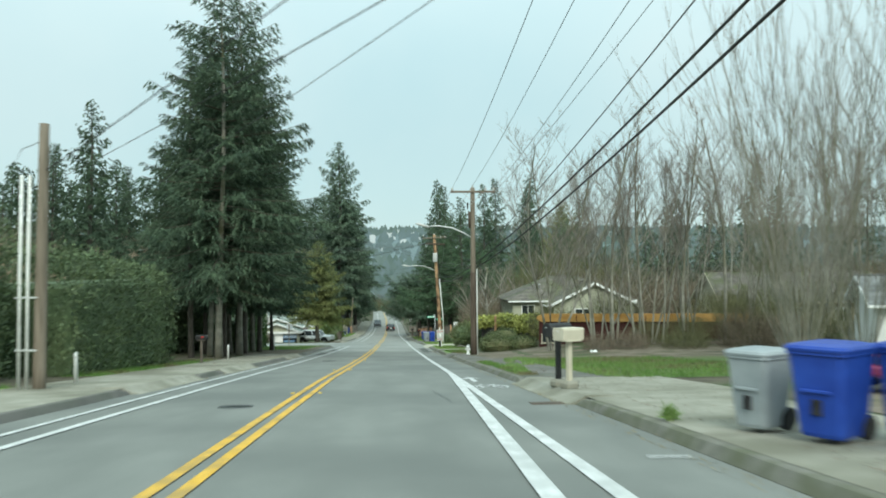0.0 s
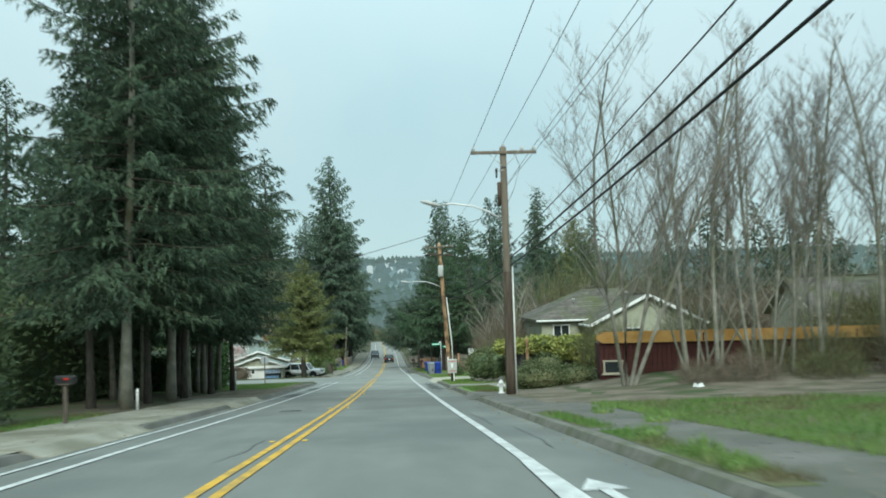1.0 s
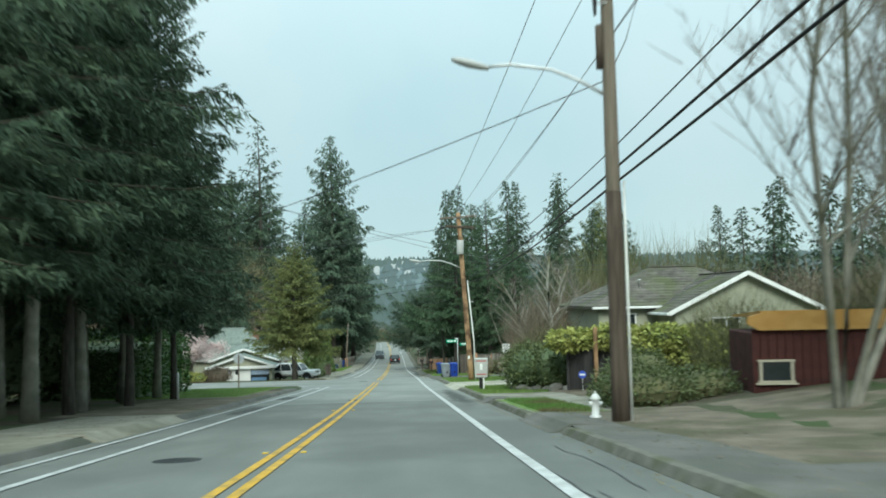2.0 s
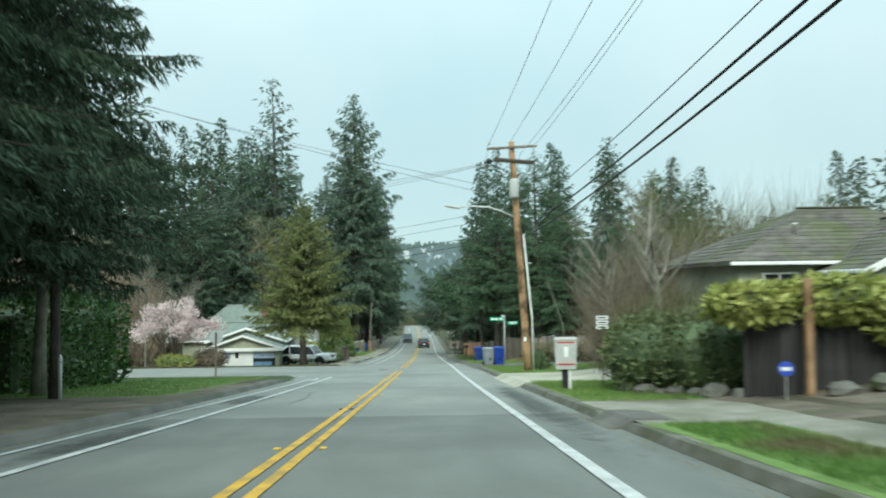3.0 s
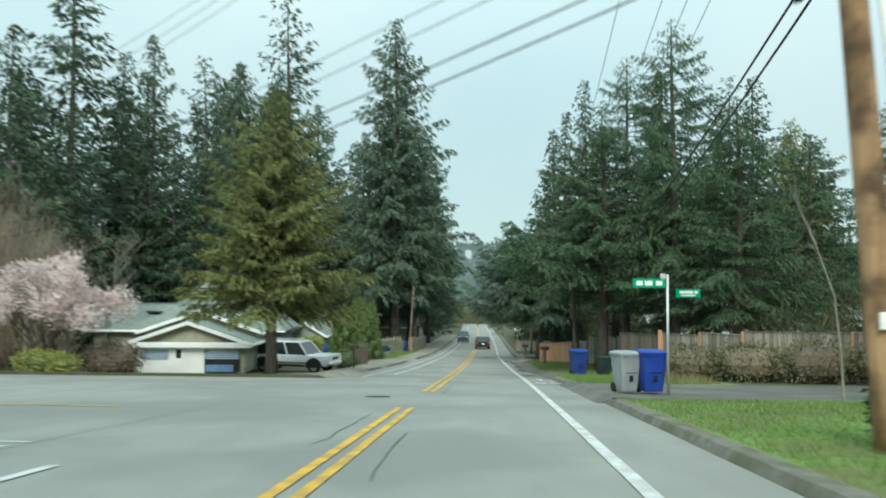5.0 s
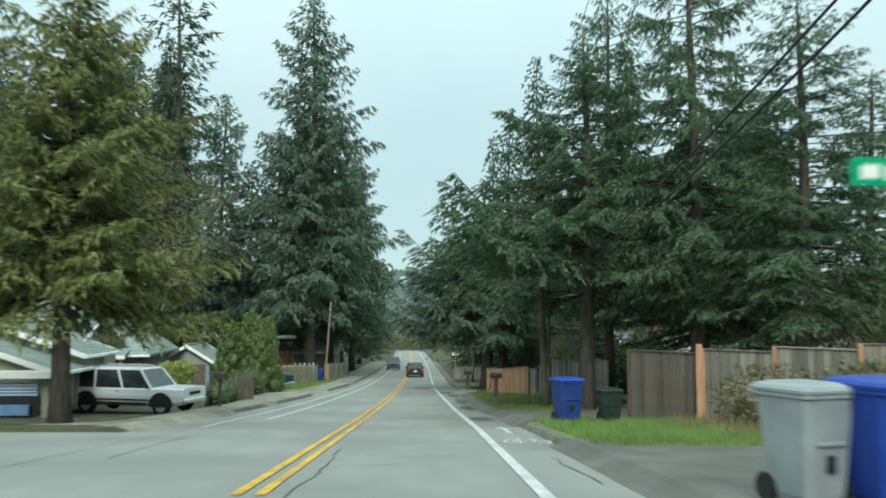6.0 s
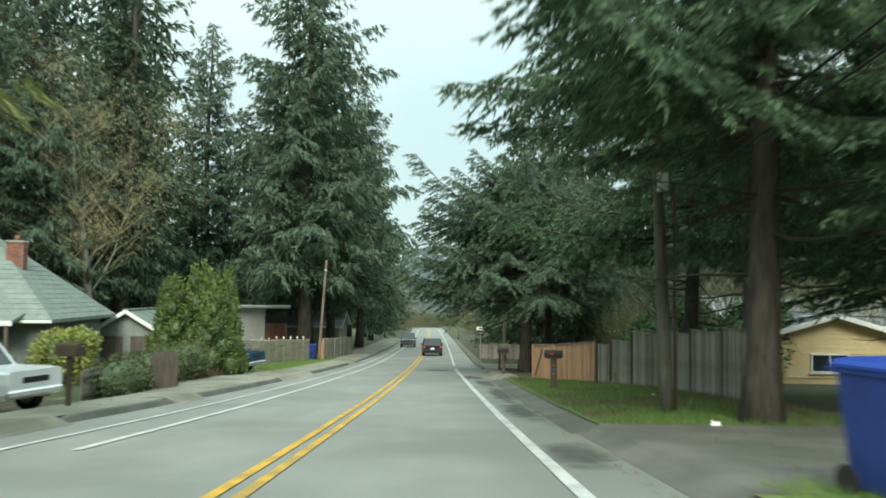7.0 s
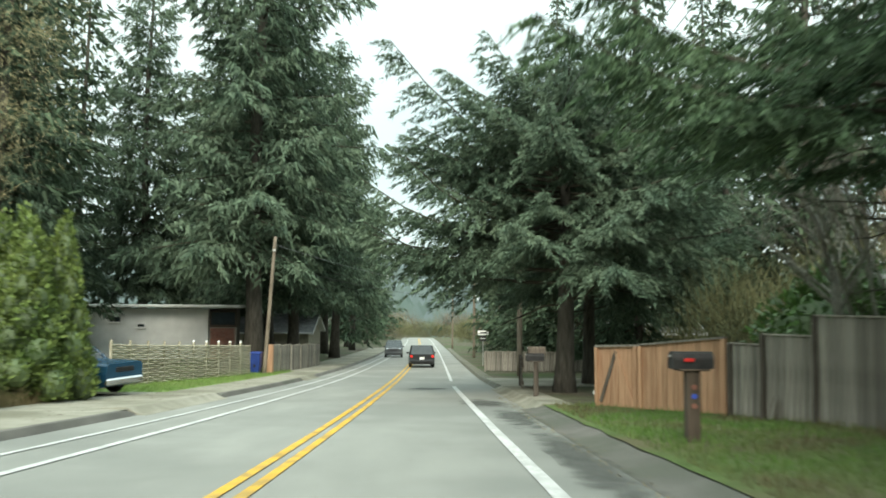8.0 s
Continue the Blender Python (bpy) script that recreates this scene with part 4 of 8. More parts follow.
for i, (k, x, y, s, sz) in enumerate((
        (0, -13.5, 184, 0.9, 0.90), (0, -10.5, 178, 0.85, 0.8), (0, -9.6, 196, 0.85, 0.85), (0, -12.5, 210, 0.9, 0.85), (1, -11.0, 226, 1.05, 1.1), (1, -14.0, 245, 1.05, 1.0), (0, -18.5, 190, 0.9, 0.85), (1, -13.0, 268, 1.0, 0.95), (1, -14, 295, 1.0, 0.9),
        (1, 8.8, 168, 0.9, 0.75), (1, 7.0, 176, 0.75, 0.6), (1, 7.0, 188, 0.75, 0.75), (1, -44, 146, 1.0, 1.0), (1, -33, 162, 1.0, 1.05), (1, -50, 140, 1.0, 0.95), (1, -39, 140, 0.9, 0.9), (1, -30, 130, 0.8, 0.7), (1, -27, 141, 0.8, 0.75), (1, -26.3, 72, 0.75, 0.83), (1, -27, 66, 0.6, 0.62), (1, -26.7, 80, 0.6, 0.70),
        (1, -41, 128, 1.0, 1.05), (1, -29.7, 142.6, 0.85, 1.08), (1, -33.2, 144.2, 0.9, 1.05), (1, -38.1, 192.5, 1.2, 1.6), (1, -42.2, 195.0, 1.2, 1.58), (1, -46, 172, 1.2, 1.25), (1, -52, 160, 1.2, 1.2), (1, -64, 140, 1.2, 1.15), (1, -70, 126, 1.2, 1.1), (1, -36, 156, 1.1, 1.12), (2, -30.5, 158, 1.2, 1.2), (0, -25, 188, 0.9, 0.95), (1, -47, 132, 1.0, 1.05), (1, -54, 120, 1.0, 1.0), (1, -60, 112, 1.0, 0.95),
        (1, -24, 200, 1.1, 1.1), (1, -34, 196, 1.2, 1.5), (1, -17, 196, 1.0, 1.2), (1, -27, 172, 1.1, 1.25), (1, -31, 166, 1.0, 1.2), (1, -31, 180, 1.2, 1.2), (1, -42, 165, 1.2, 1.1), (1, -58, 150, 1.1, 1.1),
        (1, -45.5, 124, 1.0, 1.2), (1, -41, 127, 0.8, 0.95), (1, -31, 124, 0.85, 0.85), (1, -53, 121, 0.9, 1.0), (1, -23.5, 84, 0.6, 0.78), (1, -28.1, 60, 0.5, 0.47), (1, -38, 60, 0.7, 0.65), (1, -34, 84, 0.8, 0.8), (1, -46, 70, 0.8, 0.75), (0, -23.0, 160, 0.62, 0.85), (0, -25, 152, 0.75, 0.8), (1, -24, 30, 0.55, 0.5), (1, -30, 40, 0.6, 0.55), (1, -36, 24, 0.6, 0.55),
        (1, 10.5, 190, 1.0, 1.28), (1, 15.5, 196, 1.0, 1.2), (1, 23.5, 190, 1.1, 1.34), (1, 32.0, 190, 1.1, 1.35), (2, 28.9, 174, 1.1, 1.28), (1, 42, 184, 1.1, 1.1), (1, 9.0, 212, 1.0, 1.1), (1, 12.2, 234.5, 1.1, 1.56), (1, 11.0, 265, 1.0, 0.85), (1, 20, 175, 1.0, 1.0),
        (1, 9.8, 158.6, 0.75, 1.1), (1, 17, 156, 0.9, 1.1), (1, 24, 150, 0.9, 1.0),
        (1, 60, 125, 0.9, 0.9), (2, 66, 110, 0.9, 0.9), (1, 34, 215, 0.9, 0.8), (1, 42, 205, 0.9, 0.85), (1, 52, 200, 0.9, 0.75), (1, 60, 188, 0.95, 0.85), (1, 70, 180, 0.95, 0.8), (1, 80, 170, 1.0, 0.8), (1, 88, 155, 1.0, 0.85), (1, 96, 140, 1.0, 0.8), (1, 100, 120, 1.0, 0.75), (1, 100, 98, 0.9, 0.75), (1, 72, 145, 0.9, 0.7), (1, 18, 104, 0.55, 0.58), (1, 23, 112, 0.6, 0.62), (1, 28, 99, 0.5, 0.55), (1, 58, 84, 0.7, 0.65), (1, 66, 66, 0.7, 0.65), (1, 60, 48, 0.65, 0.6), (1, 56, 30, 0.6, 0.5), (1, 32.8, 105, 0.6, 0.58), (1, 35.8, 105, 0.65, 0.67), (1, 37.9, 108, 0.6, 0.72), (1, 41.2, 105, 0.65, 0.70), (1, 43.6, 106, 0.6, 0.6), (1, 46.6, 106, 0.6, 0.53), (1, 50.5, 107, 0.6, 0.5), (1, 54, 110, 0.7, 0.55))):
    place_copy(far if k == 1 and (x > 30 or x < -42 or y > 190) else (big, mid, thin)[k], x, y, 83 * i + 17, s, sz)
for i, (x, y, s) in enumerate(((-10.3, 50.1, 0.5), (-9.9, 54.6, 0.52), (-11.0, 57.7, 0.5), (-9.9, 59.8, 0.5), (-10.9, 62.8, 0.48), (-9.9, 65.4, 0.46), (-11.6, 47.0, 0.5), (-12.6, 55.2, 0.5))):
    place_copy(thin, x, y, 50 * i, s, 0.66, ROW_LABEL, "row of tall firs")

# dark firs that overhang the road
near_a = conifer_meshes(31, 14.5, 5.6, 5.9, "fir_green", "bark", boughs=125, power=0.85, twig_gap=0.22, spray_gap=0.030, spray=0.23, thick=0.055, droop=0.30, lift=0.25, hang=0.6, sweep=0.2, trunk_r=0.34, ragged=0.26, wide=0.3, inner=0.3, dead=16,
                        extra=((6.2, radians(228), 8.8, -0.12, 0.0), (6.7, radians(217), 8.0, -0.06, 0.0), (6.0, radians(238), 7.4, -0.1, 0.05), (7.0, radians(205), 6.4, 0.0, 0.05)))
near_b = conifer_meshes(32, 10.8, 4.5, 6.0, "fir_blue", "bark", boughs=150, power=0.45, twig_gap=0.2, spray_gap=0.036, spray=0.25, thick=0.06, droop=0.28, lift=0.5, hang=0.6, sweep=0.22, trunk_r=0.34, ragged=0.34, wide=0.42, inner=0.3, dead=8,
                        extra=((4.6, radians(200), 6.9, 0.1, 0.0), (4.0, radians(188), 6.8, 0.05, 0.05), (5.2, radians(210), 6.6, 0.1, 0.05), (3.6, radians(196), 6.6, 0.0, 0.0), (7.0, radians(196), 6.3, 0.45, 0.05), (6.4, radians(186), 5.2, 0.25, 0.05)))
near_c = conifer_meshes(33, 24.0, 5.6, 6.4, "fir_green", "bark", boughs=150, power=0.62, twig_gap=0.3, spray_gap=0.045, spray=0.32, thick=0.07, droop=0.45, lift=0.35, hang=0.9, trunk_r=0.4, ragged=0.28, wide=0.3, inner=0.25, dead=18)
NEAR_LABEL = "dark green fir with thick trunk and boughs over the road"
na = tree_thing("fir_tree", near_a, 6.1, 118.9, NEAR_LABEL, "tree", "firs over the road")
nb = tree_thing("fir_tree", near_b, 4.15, 145.9, NEAR_LABEL, "tree", "firs over the road")
nc = tree_thing("fir_tree", near_c, 28.0, 132.0, NEAR_LABEL, "tree", "firs over the road", scale=0.8)
# the last four copies are extra firs, added to shade fence and verge
for i, (k, x, y, s, sz) in enumerate(((0, 8.8, 132.5, 0.92, 0.88), (1, 6.4, 152.5, 0.85, 1.0), (2, 9.5, 116.6, 0.68, 0.78), (2, 8.6, 126.0, 0.66, 0.83), (2, 12.8, 121.0, 0.72, 0.56), (2, 13.5, 127.5, 0.72, 0.56), (2, 17.5, 119.5, 0.75, 0.55), (2, 11.8, 113.2, 0.7, 0.56))):
    place_copy((na, nb, nc)[k], x, y, (-30, 111, 75, 250, 10, 140, 300, 200)[i], s, sz)

# the olive cedar at the corner
cedar = conifer_meshes(41, 14.2, 3.7, 4.75, "cedar", "bark", boughs=170, power=0.72, twig_gap=0.26, spray_gap=0.036, spray=0.28, thick=0.07, droop=0.26, lift=0.6, hang=0.75, trunk_r=0.3, ragged=0.24, low=0.85, inner=0.12)
ce = tree_thing("cedar_tree", cedar, -10.7, 112.9, "broad olive-green cedar at the street corner")
place_copy(ce, 35.9, 173.0, 140, 1.5, 1.95, "tall olive-green cedar behind the firs")

# ---- leafless trees, shrubs and hedges ----
alder_a = bare_tree_meshes(51, 12.8, 3.6, 0.10, forks=6, twig_n=8, upright=0.66, clear=0.3)
alder_b = bare_tree_meshes(52, 12.2, 3.0, 0.075, forks=6, twig_n=8, upright=0.72, clear=0.42)
vase = bare_tree_meshes(53, 12.0, 3.2, 0.016, forks=3, twig_n=3, upright=0.84, stems=36, clear=0.15, levels=2)
ALDER = "tall bare alder with pale mossy trunk and fine twigs"
al_a = bare_tree("alder_tree", alder_a, 12.1, 44.9, ALDER, "bare alders", 77)
clump = bare_tree_meshes(59, 12.6, 4.6, 0.085, forks=6, twig_n=6, upright=0.6, stems=4, clear=0.2)
bare_tree("alder_tree", clump, 8.7, 45.2, "mossy bare alder clump of several leaning trunks", "bare alders", 200)
al_b = bare_tree("alder_tree", alder_b, 10.9, 44.8, ALDER, "bare alders", 50)
for i, (x, y, s) in enumerate(((12.5, 45.6, 0.95), (13.3, 44.6, 1.0), (13.9, 45.8, 1.05), (14.9, 44.8, 0.95), (15.4, 46.0, 1.0), (16.2, 45.0, 1.0), (17.3, 46.2, 0.95), (11.4, 46.4, 0.9), (18.4, 44.6, 1.05), (19.6, 46.4, 0.95), (21.0, 44.8, 1.0), (22.6, 46.8, 1.0), (24.2, 44.4, 1.0), (26.0, 47.0, 1.0), (23.0, 40.0, 0.95), (27.0, 40.5, 1.0), (30.0, 45.0, 1.0), (33.0, 56.0, 1.1), (21.5, 57.5, 1.05), (26.0, 62.0, 1.1), (30.5, 64.0, 1.1))):
    place_copy((al_a, al_b)[(i + 1) % 3 > 0], x, y, 77 * i, s)
va = bare_tree("vase_tree", vase, 12.2, 24.0, "leafless many-stemmed tree fanning upward", "fan-shaped bare trees")
for x, y, s, r in ((16.8, 28.5, 1.0, 70), (18.5, 26.0, 1.1, 160), (14.6, 18.5, 0.9, 220), (17.5, 34.0, 1.0, 300), (23.5, 32.0, 1.1, 20)):
    place_copy(va, x, y, r, s)
maple = bare_tree_meshes(54, 8.5, 3.8, 0.2, forks=5, twig_n=5, upright=0.55, clear=0.3, bark="pale_bark")
ma = bare_tree("maple_tree", maple, 10.6, 84.5, "leafless spreading tree with pale limbs", "spreading bare trees")
for x, y, s, r in ((-21.0, 96.5 + 16, 0.9, 40), (13.8, 88.0, 1.0, 100), (9.5, 90.5, 0.85, 200), (8.3, 73.5, 0.95, 30), (7.4, 76.5, 0.8, 140), (-24.5, 124.0, 1.1, 260), (18.0, 93.0, 1.1, 310), (9.5, 137.5, 0.8, 130), (11.2, 139.0, 0.9, 60), (12.5, 135.5, 0.85, 250)):
    place_copy(ma, x, y, r, s)
budding = bare_tree_meshes(56, 14.5, 7.0, 0.26, forks=8, twig_n=12, upright=0.45, clear=0.25, bark="pale_bark", twig_mat="bud_leaf")
bt = bare_tree("budding_tree", budding, -21.0, 152.0, "tall mossy spreading tree with pale olive budding twigs", scale=1.12)
bud_blobs = [(0, 0, 13, 4.2, 4.2, 3.4), (3.2, -1.5, 9.5, 3.2, 3.0, 2.6), (-3.4, 0.5, 10, 3.2, 3.0, 2.8), (1.5, -2.5, 7.0, 3.0, 2.2, 1.8), (3.8, 0.5, 13, 2.0, 2.0, 1.8), (-1.5, -2.0, 15.5, 2.4, 2.4, 1.8)]
part("foliage", leafy_mesh(57, bud_blobs, 9000, 0.24, 0.022, "bud_leaf", shell=0.95, up=-0.1), None, bt, "pale olive buds and hanging moss")
vine = bare_tree_meshes(58, 9.0, 4.2, 0.055, forks=4, twig_n=3, upright=0.62, stems=4, clear=0.2, levels=3)
vi = bare_tree("vine_maple", vine, 11.6, 46.2, "mossy grey many-stemmed bare tree before a shed", "mossy bare trees")
for x, y, s, r in ((14.2, 45.0, 1.1, 190), (16.8, 46.0, 1.15, 300), (12.8, 47.4, 0.95, 20), (19.5, 44.5, 1.1, 90), (9.5, 136.0, 0.9, 10), (12.5, 138.0, 1.0, 200)):
    place_copy(vi, x, y, r, s)
for i, (x, y, s) in enumerate(((-25, 116, 0.85), (-29, 113.5, 0.85), (-33, 112, 0.9), (-38, 111, 0.9), (-30, 120, 0.9), (-43, 110.5, 0.9), (-36, 118, 0.9), (-24, 74, 0.6), (-28, 78, 0.65))):
    place_copy((al_a, al_b)[i % 2], x, y, 61 * i, s)
birch = bare_tree_meshes(55, 5.6, 0.9, 0.035, forks=3, twig_n=2, upright=0.82, clear=0.35)
bi = bare_tree("sapling", birch, 7.9, 92.4, "thin pale bare sapling in the grass", "saplings")
for x, y, s in ((-17.2, 79.0, 1.0), (-16.2, 76.5, 1.1), (-18.8, 81.0, 0.9), (9.2, 88.2, 1.0)):
    place_copy(bi, x, y, 45 * x, s)

brown = brush_mesh(61, 4.0, 8.0, 2200, "brush", 0.035)
mossy = brush_mesh(62, 4.0, 7.0, 2200, "moss_brush", 0.04)
ruddy = brush_mesh(63, 4.0, 7.0, 3400, "red_brush", 0.022, 0.6)


def thicket(me, x, y, s, sz, label, rz=0):
    t = thing("thicket", x, y, land_z(x, y) - 0.1, rz, label, "bushes", "thickets", "stuff")
    p = part("stems", me, None, t)
    p["kind"] = "stuff"
    t.scale = (s, s, sz)
    return t


BROWN, MOSSY, RUDDY = "leafless brown thicket of thin stems", "mossy grey-green leafless thicket", "reddish-brown leafless thicket"
rng = random.Random(5)
for k in range(16):
    thicket((brown, mossy)[k % 2], 26 + 5.5 * k + rng.uniform(-2, 2), 150 - 4.5 * k + rng.uniform(-6, 6), 1.9, 1.5 + rng.uniform(-0.2, 0.4), (BROWN, MOSSY)[k % 2], rng.uniform(0, 360))
for k in range(9):
    thicket((brown, mossy)[k % 2], 30 + 6 * k, 112 - 8 * k + rng.uniform(-4, 4), 1.6, 1.25, (BROWN, MOSSY)[k % 2], rng.uniform(0, 360))
for x, y, s, sz in ((14, 80, 0.9, 0.8), (20, 86, 1.1, 1.0), (27, 84, 1.2, 1.0), (34, 80, 1.3, 1.0), (42, 78, 1.4, 1.0), (24, 96, 1.2, 1.0), (33, 96, 1.3, 1.0), (43, 92, 1.4, 1.0), (54, 88, 1.5, 1.0), (36, 66, 1.2, 0.9), (44, 62, 1.3, 0.9), (52, 70, 1.4, 1.0), (36, 50, 1.2, 0.9), (44, 46, 1.3, 0.9), (38, 36, 1.2, 0.9), (46, 30, 1.3, 0.9), (32, 28, 1.1, 0.8), (10.5, 80, 0.6, 0.55), (7.6, 70.2, 0.42, 0.5), (8.0, 74.5, 0.5, 0.62), (9.0, 79.5, 0.6, 0.75), (7.0, 68.0, 0.35, 0.36), (11.5, 86, 0.7, 0.7), (16.5, 98, 0.8, 0.75), (22, 104, 0.9, 0.8), (14, 113, 0.7, 0.6), (20, 114, 0.9, 0.8), (27, 116, 1.0, 0.9), (20, 106, 1.0, 1.2), (16.5, 96, 1.1, 1.7), (21, 101, 1.2, 1.9), (25, 96, 1.2, 1.8), (30, 103, 1.3, 1.1), (37, 110, 1.4, 1.0), (46, 112, 1.5, 1.0), (55, 104, 1.6, 1.1), (27, 108, 1.2, 1.3), (34, 112, 1.3, 1.0), (41, 112, 1.3, 1.0), (34, 118, 1.3, 1.1), (40, 20, 1.3, 0.9), (11.0, 43.8, 0.2, 0.15), (12.6, 43.6, 0.26, 0.17), (15.6, 43.4, 0.3, 0.18), (19.0, 43.2, 0.36, 0.32), (21.0, 43.0, 0.4, 0.3), (23.5, 42.6, 0.4, 0.34), (14.4, 45.6, 0.26, 0.24), (16.6, 45.2, 0.3, 0.3), (19.4, 44.6, 0.4, 0.5), (20.5, 50.0, 0.6, 0.5), (24.0, 52.0, 0.7, 0.6), (14.5, 53.5, 0.45, 0.5), (10.5, 54.0, 0.4, 0.45), (30, 18, 1.1, 0.8)):
    thicket(rng.choice((brown, mossy)), x, y, s, sz, BROWN if rng.random() < 0.6 else MOSSY, rng.uniform(0, 360))
for x, y, s, sz in ((-22.5, 44, 0.9, 1.1), (-19.5, 39, 1.0, 1.05), (-21, 86 - 8, 0.9, 0.9), (-25, 80, 1.0, 1.0), (-30, 90 - 8, 1.1, 1.0), (-36, 78, 1.2, 1.1), (-20, 70, 0.9, 0.9), (-24, 66, 1.0, 1.0), (-28, 119, 0.9, 1.6), (-31.5, 116.5, 1.0, 2.1), (-36.5, 114, 1.1, 2.3), (-42, 112, 1.2, 2.3), (-48, 109.5, 1.2, 2.3), (-35, 120, 1.2, 2.2), (-40, 118, 1.3, 2.4), (-46, 115, 1.3, 2.5), (-54, 110, 1.3, 2.4), (-22, 60, 1.0, 0.9)):
    thicket(ruddy, x, y, s, sz, RUDDY, rng.uniform(0, 360))
for x, y, s, sz in ((12, 170, 1.0, 0.9), (15, 146, 0.9, 0.9), (19, 143, 0.9, 0.8), (10.5, 146, 0.6, 0.7), (16, 205, 1.2, 1.1), (14, 225, 1.2, 1.0), (12, 250, 1.2, 1.0), (9, 285, 1.2, 0.9), (-4, 352, 1.4, 0.8), (4, 350, 1.4, 0.7), (12, 345, 1.4, 0.8), (22, 340, 1.5, 0.9), (-13, 330, 1.4, 1.1), (-22, 345, 1.6, 1.2), (-12, 360, 1.6, 1.2), (6, 372, 1.7, 1.3), (20, 370, 1.8, 1.3), (-28, 330, 1.6, 1.5), (9, 315, 1.2, 0.9), (-15, 310, 1.3, 1.2)):
    thicket(rng.choice((brown, mossy)), x, y, s, sz, BROWN, rng.uniform(0, 360))

# hedges and shrubs on the left
hedge(-18.2, -15.6, 41.0, 69.0, 4.6, 9000, 0.34, 0.13, "dark_hedge", "tall dark overgrown evergreen hedge behind firs", 70, rough=0.2)
hedge(-13.2, -9.9, 25.5, 36.8, 3.9, 22000, 0.17, 0.055, "dark_hedge", "tall dark green conifer hedge, clipped, beside the footpath", 71, rough=0.12)
hedge(-15.5, -11.0, 10.0, 24.0, 4.4, 20000, 0.19, 0.06, "dark_hedge", "tall dark green conifer hedge, clipped, beside the footpath", 72, rough=0.16)
hedge(-17.5, -12.0, 68.0, 76.5, 3.1, 12000, 0.2, 0.11, "laurel", "clipped glossy green laurel hedge", 73, rough=0.09)
ARB = "narrow bright green arborvitae with pointed top"
rng = random.Random(75)
arb_blobs = [(0, 0, 1.2, 0.5, 0.5, 1.3), (0, 0, 2.8, 0.36, 0.36, 1.4), (0.03, 0, 4.0, 0.2, 0.2, 0.8)]
for k in range(20):
    a, q = 2.4 * k, (k + 0.5) / 20
    rr = 0.5 * (1 - q) + 0.1
    arb_blobs.append((rr * math.cos(a), rr * math.sin(a), 0.3 + 3.9 * q, 0.36 - 0.16 * q, 0.36 - 0.16 * q, 0.6 - 0.15 * q))
ar = shrub("arborvitae", -9.7, 139.9, arb_blobs, 5600, 0.17, 0.075, "arborvitae", ARB, "shrub", 74, "arborvitae cluster", up=0.9)
for x, y, s, sz in ((-10.2, 139.2, 1.3, 0.95), (-11.1, 139.8, 1.35, 1.0), (-9.85, 140.2, 1.05, 0.95), (-10.8, 140.25, 1.25, 1.05), (-11.9, 139.7, 1.3, 0.92), (-9.9, 138.6, 1.15, 0.8), (-12.5, 140.3, 1.2, 0.9), (-12.9, 35.8, 1.0, 0.92), (-12.0, 37.6, 0.9, 0.7)):
    place_copy(ar, x, y, 50 * x, s, sz)
shrub("low_hedge", -9.9, 131.5, [(0.1, -3.2, 0.5, 0.75, 1.9, 0.75), (0, 0, 0.5, 0.8, 2.0, 0.8), (0, 3.4, 0.5, 0.75, 2.2, 0.85)], 6500, 0.13, 0.06, "rhodo", "low clipped green and brown hedge", "hedge", 75)
shrub("yellow_bush", -13.2, 131.6, [(0, 0, 0.9, 1.05, 1.0, 0.95), (0.4, 0.3, 1.3, 0.7, 0.7, 0.6)], 4000, 0.15, 0.08, "yellow_leaf", "rounded yellow-green bush in the garden", "shrub", 76)
shrub("round_bush", -18.3, 112.0, [(0, 0, 0.8, 1.5, 1.3, 0.95)], 2600, 0.16, 0.07, "brush", "rounded brown leafless clipped bush", "shrub", 77, inner="brush")
shrub("yellow_bush", -20.8, 110.2, [(0, 0, 0.45, 1.3, 0.8, 0.6), (1.0, 0, 0.4, 0.8, 0.7, 0.5)], 2600, 0.15, 0.08, "yellow_leaf", "low yellow-green bush below the cherry", "shrub", 78)

# the flowering cherry
cherry_wood = bare_tree_meshes(81, 4.6, 3.0, 0.12, forks=4, twig_n=4, upright=0.6, stems=5, clear=0.2, bark="dark_pole")
cherry = thing("cherry_tree", -21.0, 111.0, land_z(-21.0, 111.0), 0, "pink blossoming cherry tree with many thin stems", "tree")
for part_name, me in zip(("trunk", "twig_crown"), cherry_wood):
    p = part(part_name, me, None, cherry)
    if part_name == "twig_crown":
        p["kind"] = "stuff"
rng = random.Random(83)
ch_blobs = []
for k in range(34):
    a, q = rng.uniform(0, 2 * math.pi), rng.uniform(0.1, 1.0)
    rr = rng.uniform(0.35, 0.85)
    ch_blobs.append((3.6 * q * math.cos(a), 2.8 * q * math.sin(a), 2.2 + rng.uniform(0.0, 1.0) * (3.6 - 2.4 * q ** 2), rr, rr, rr * rng.uniform(0.6, 1.3)))
part("blossom", leafy_mesh(82, ch_blobs, 12000, 0.24, 0.06, "blossom", shell=0.95, up=0.5), None, cherry)

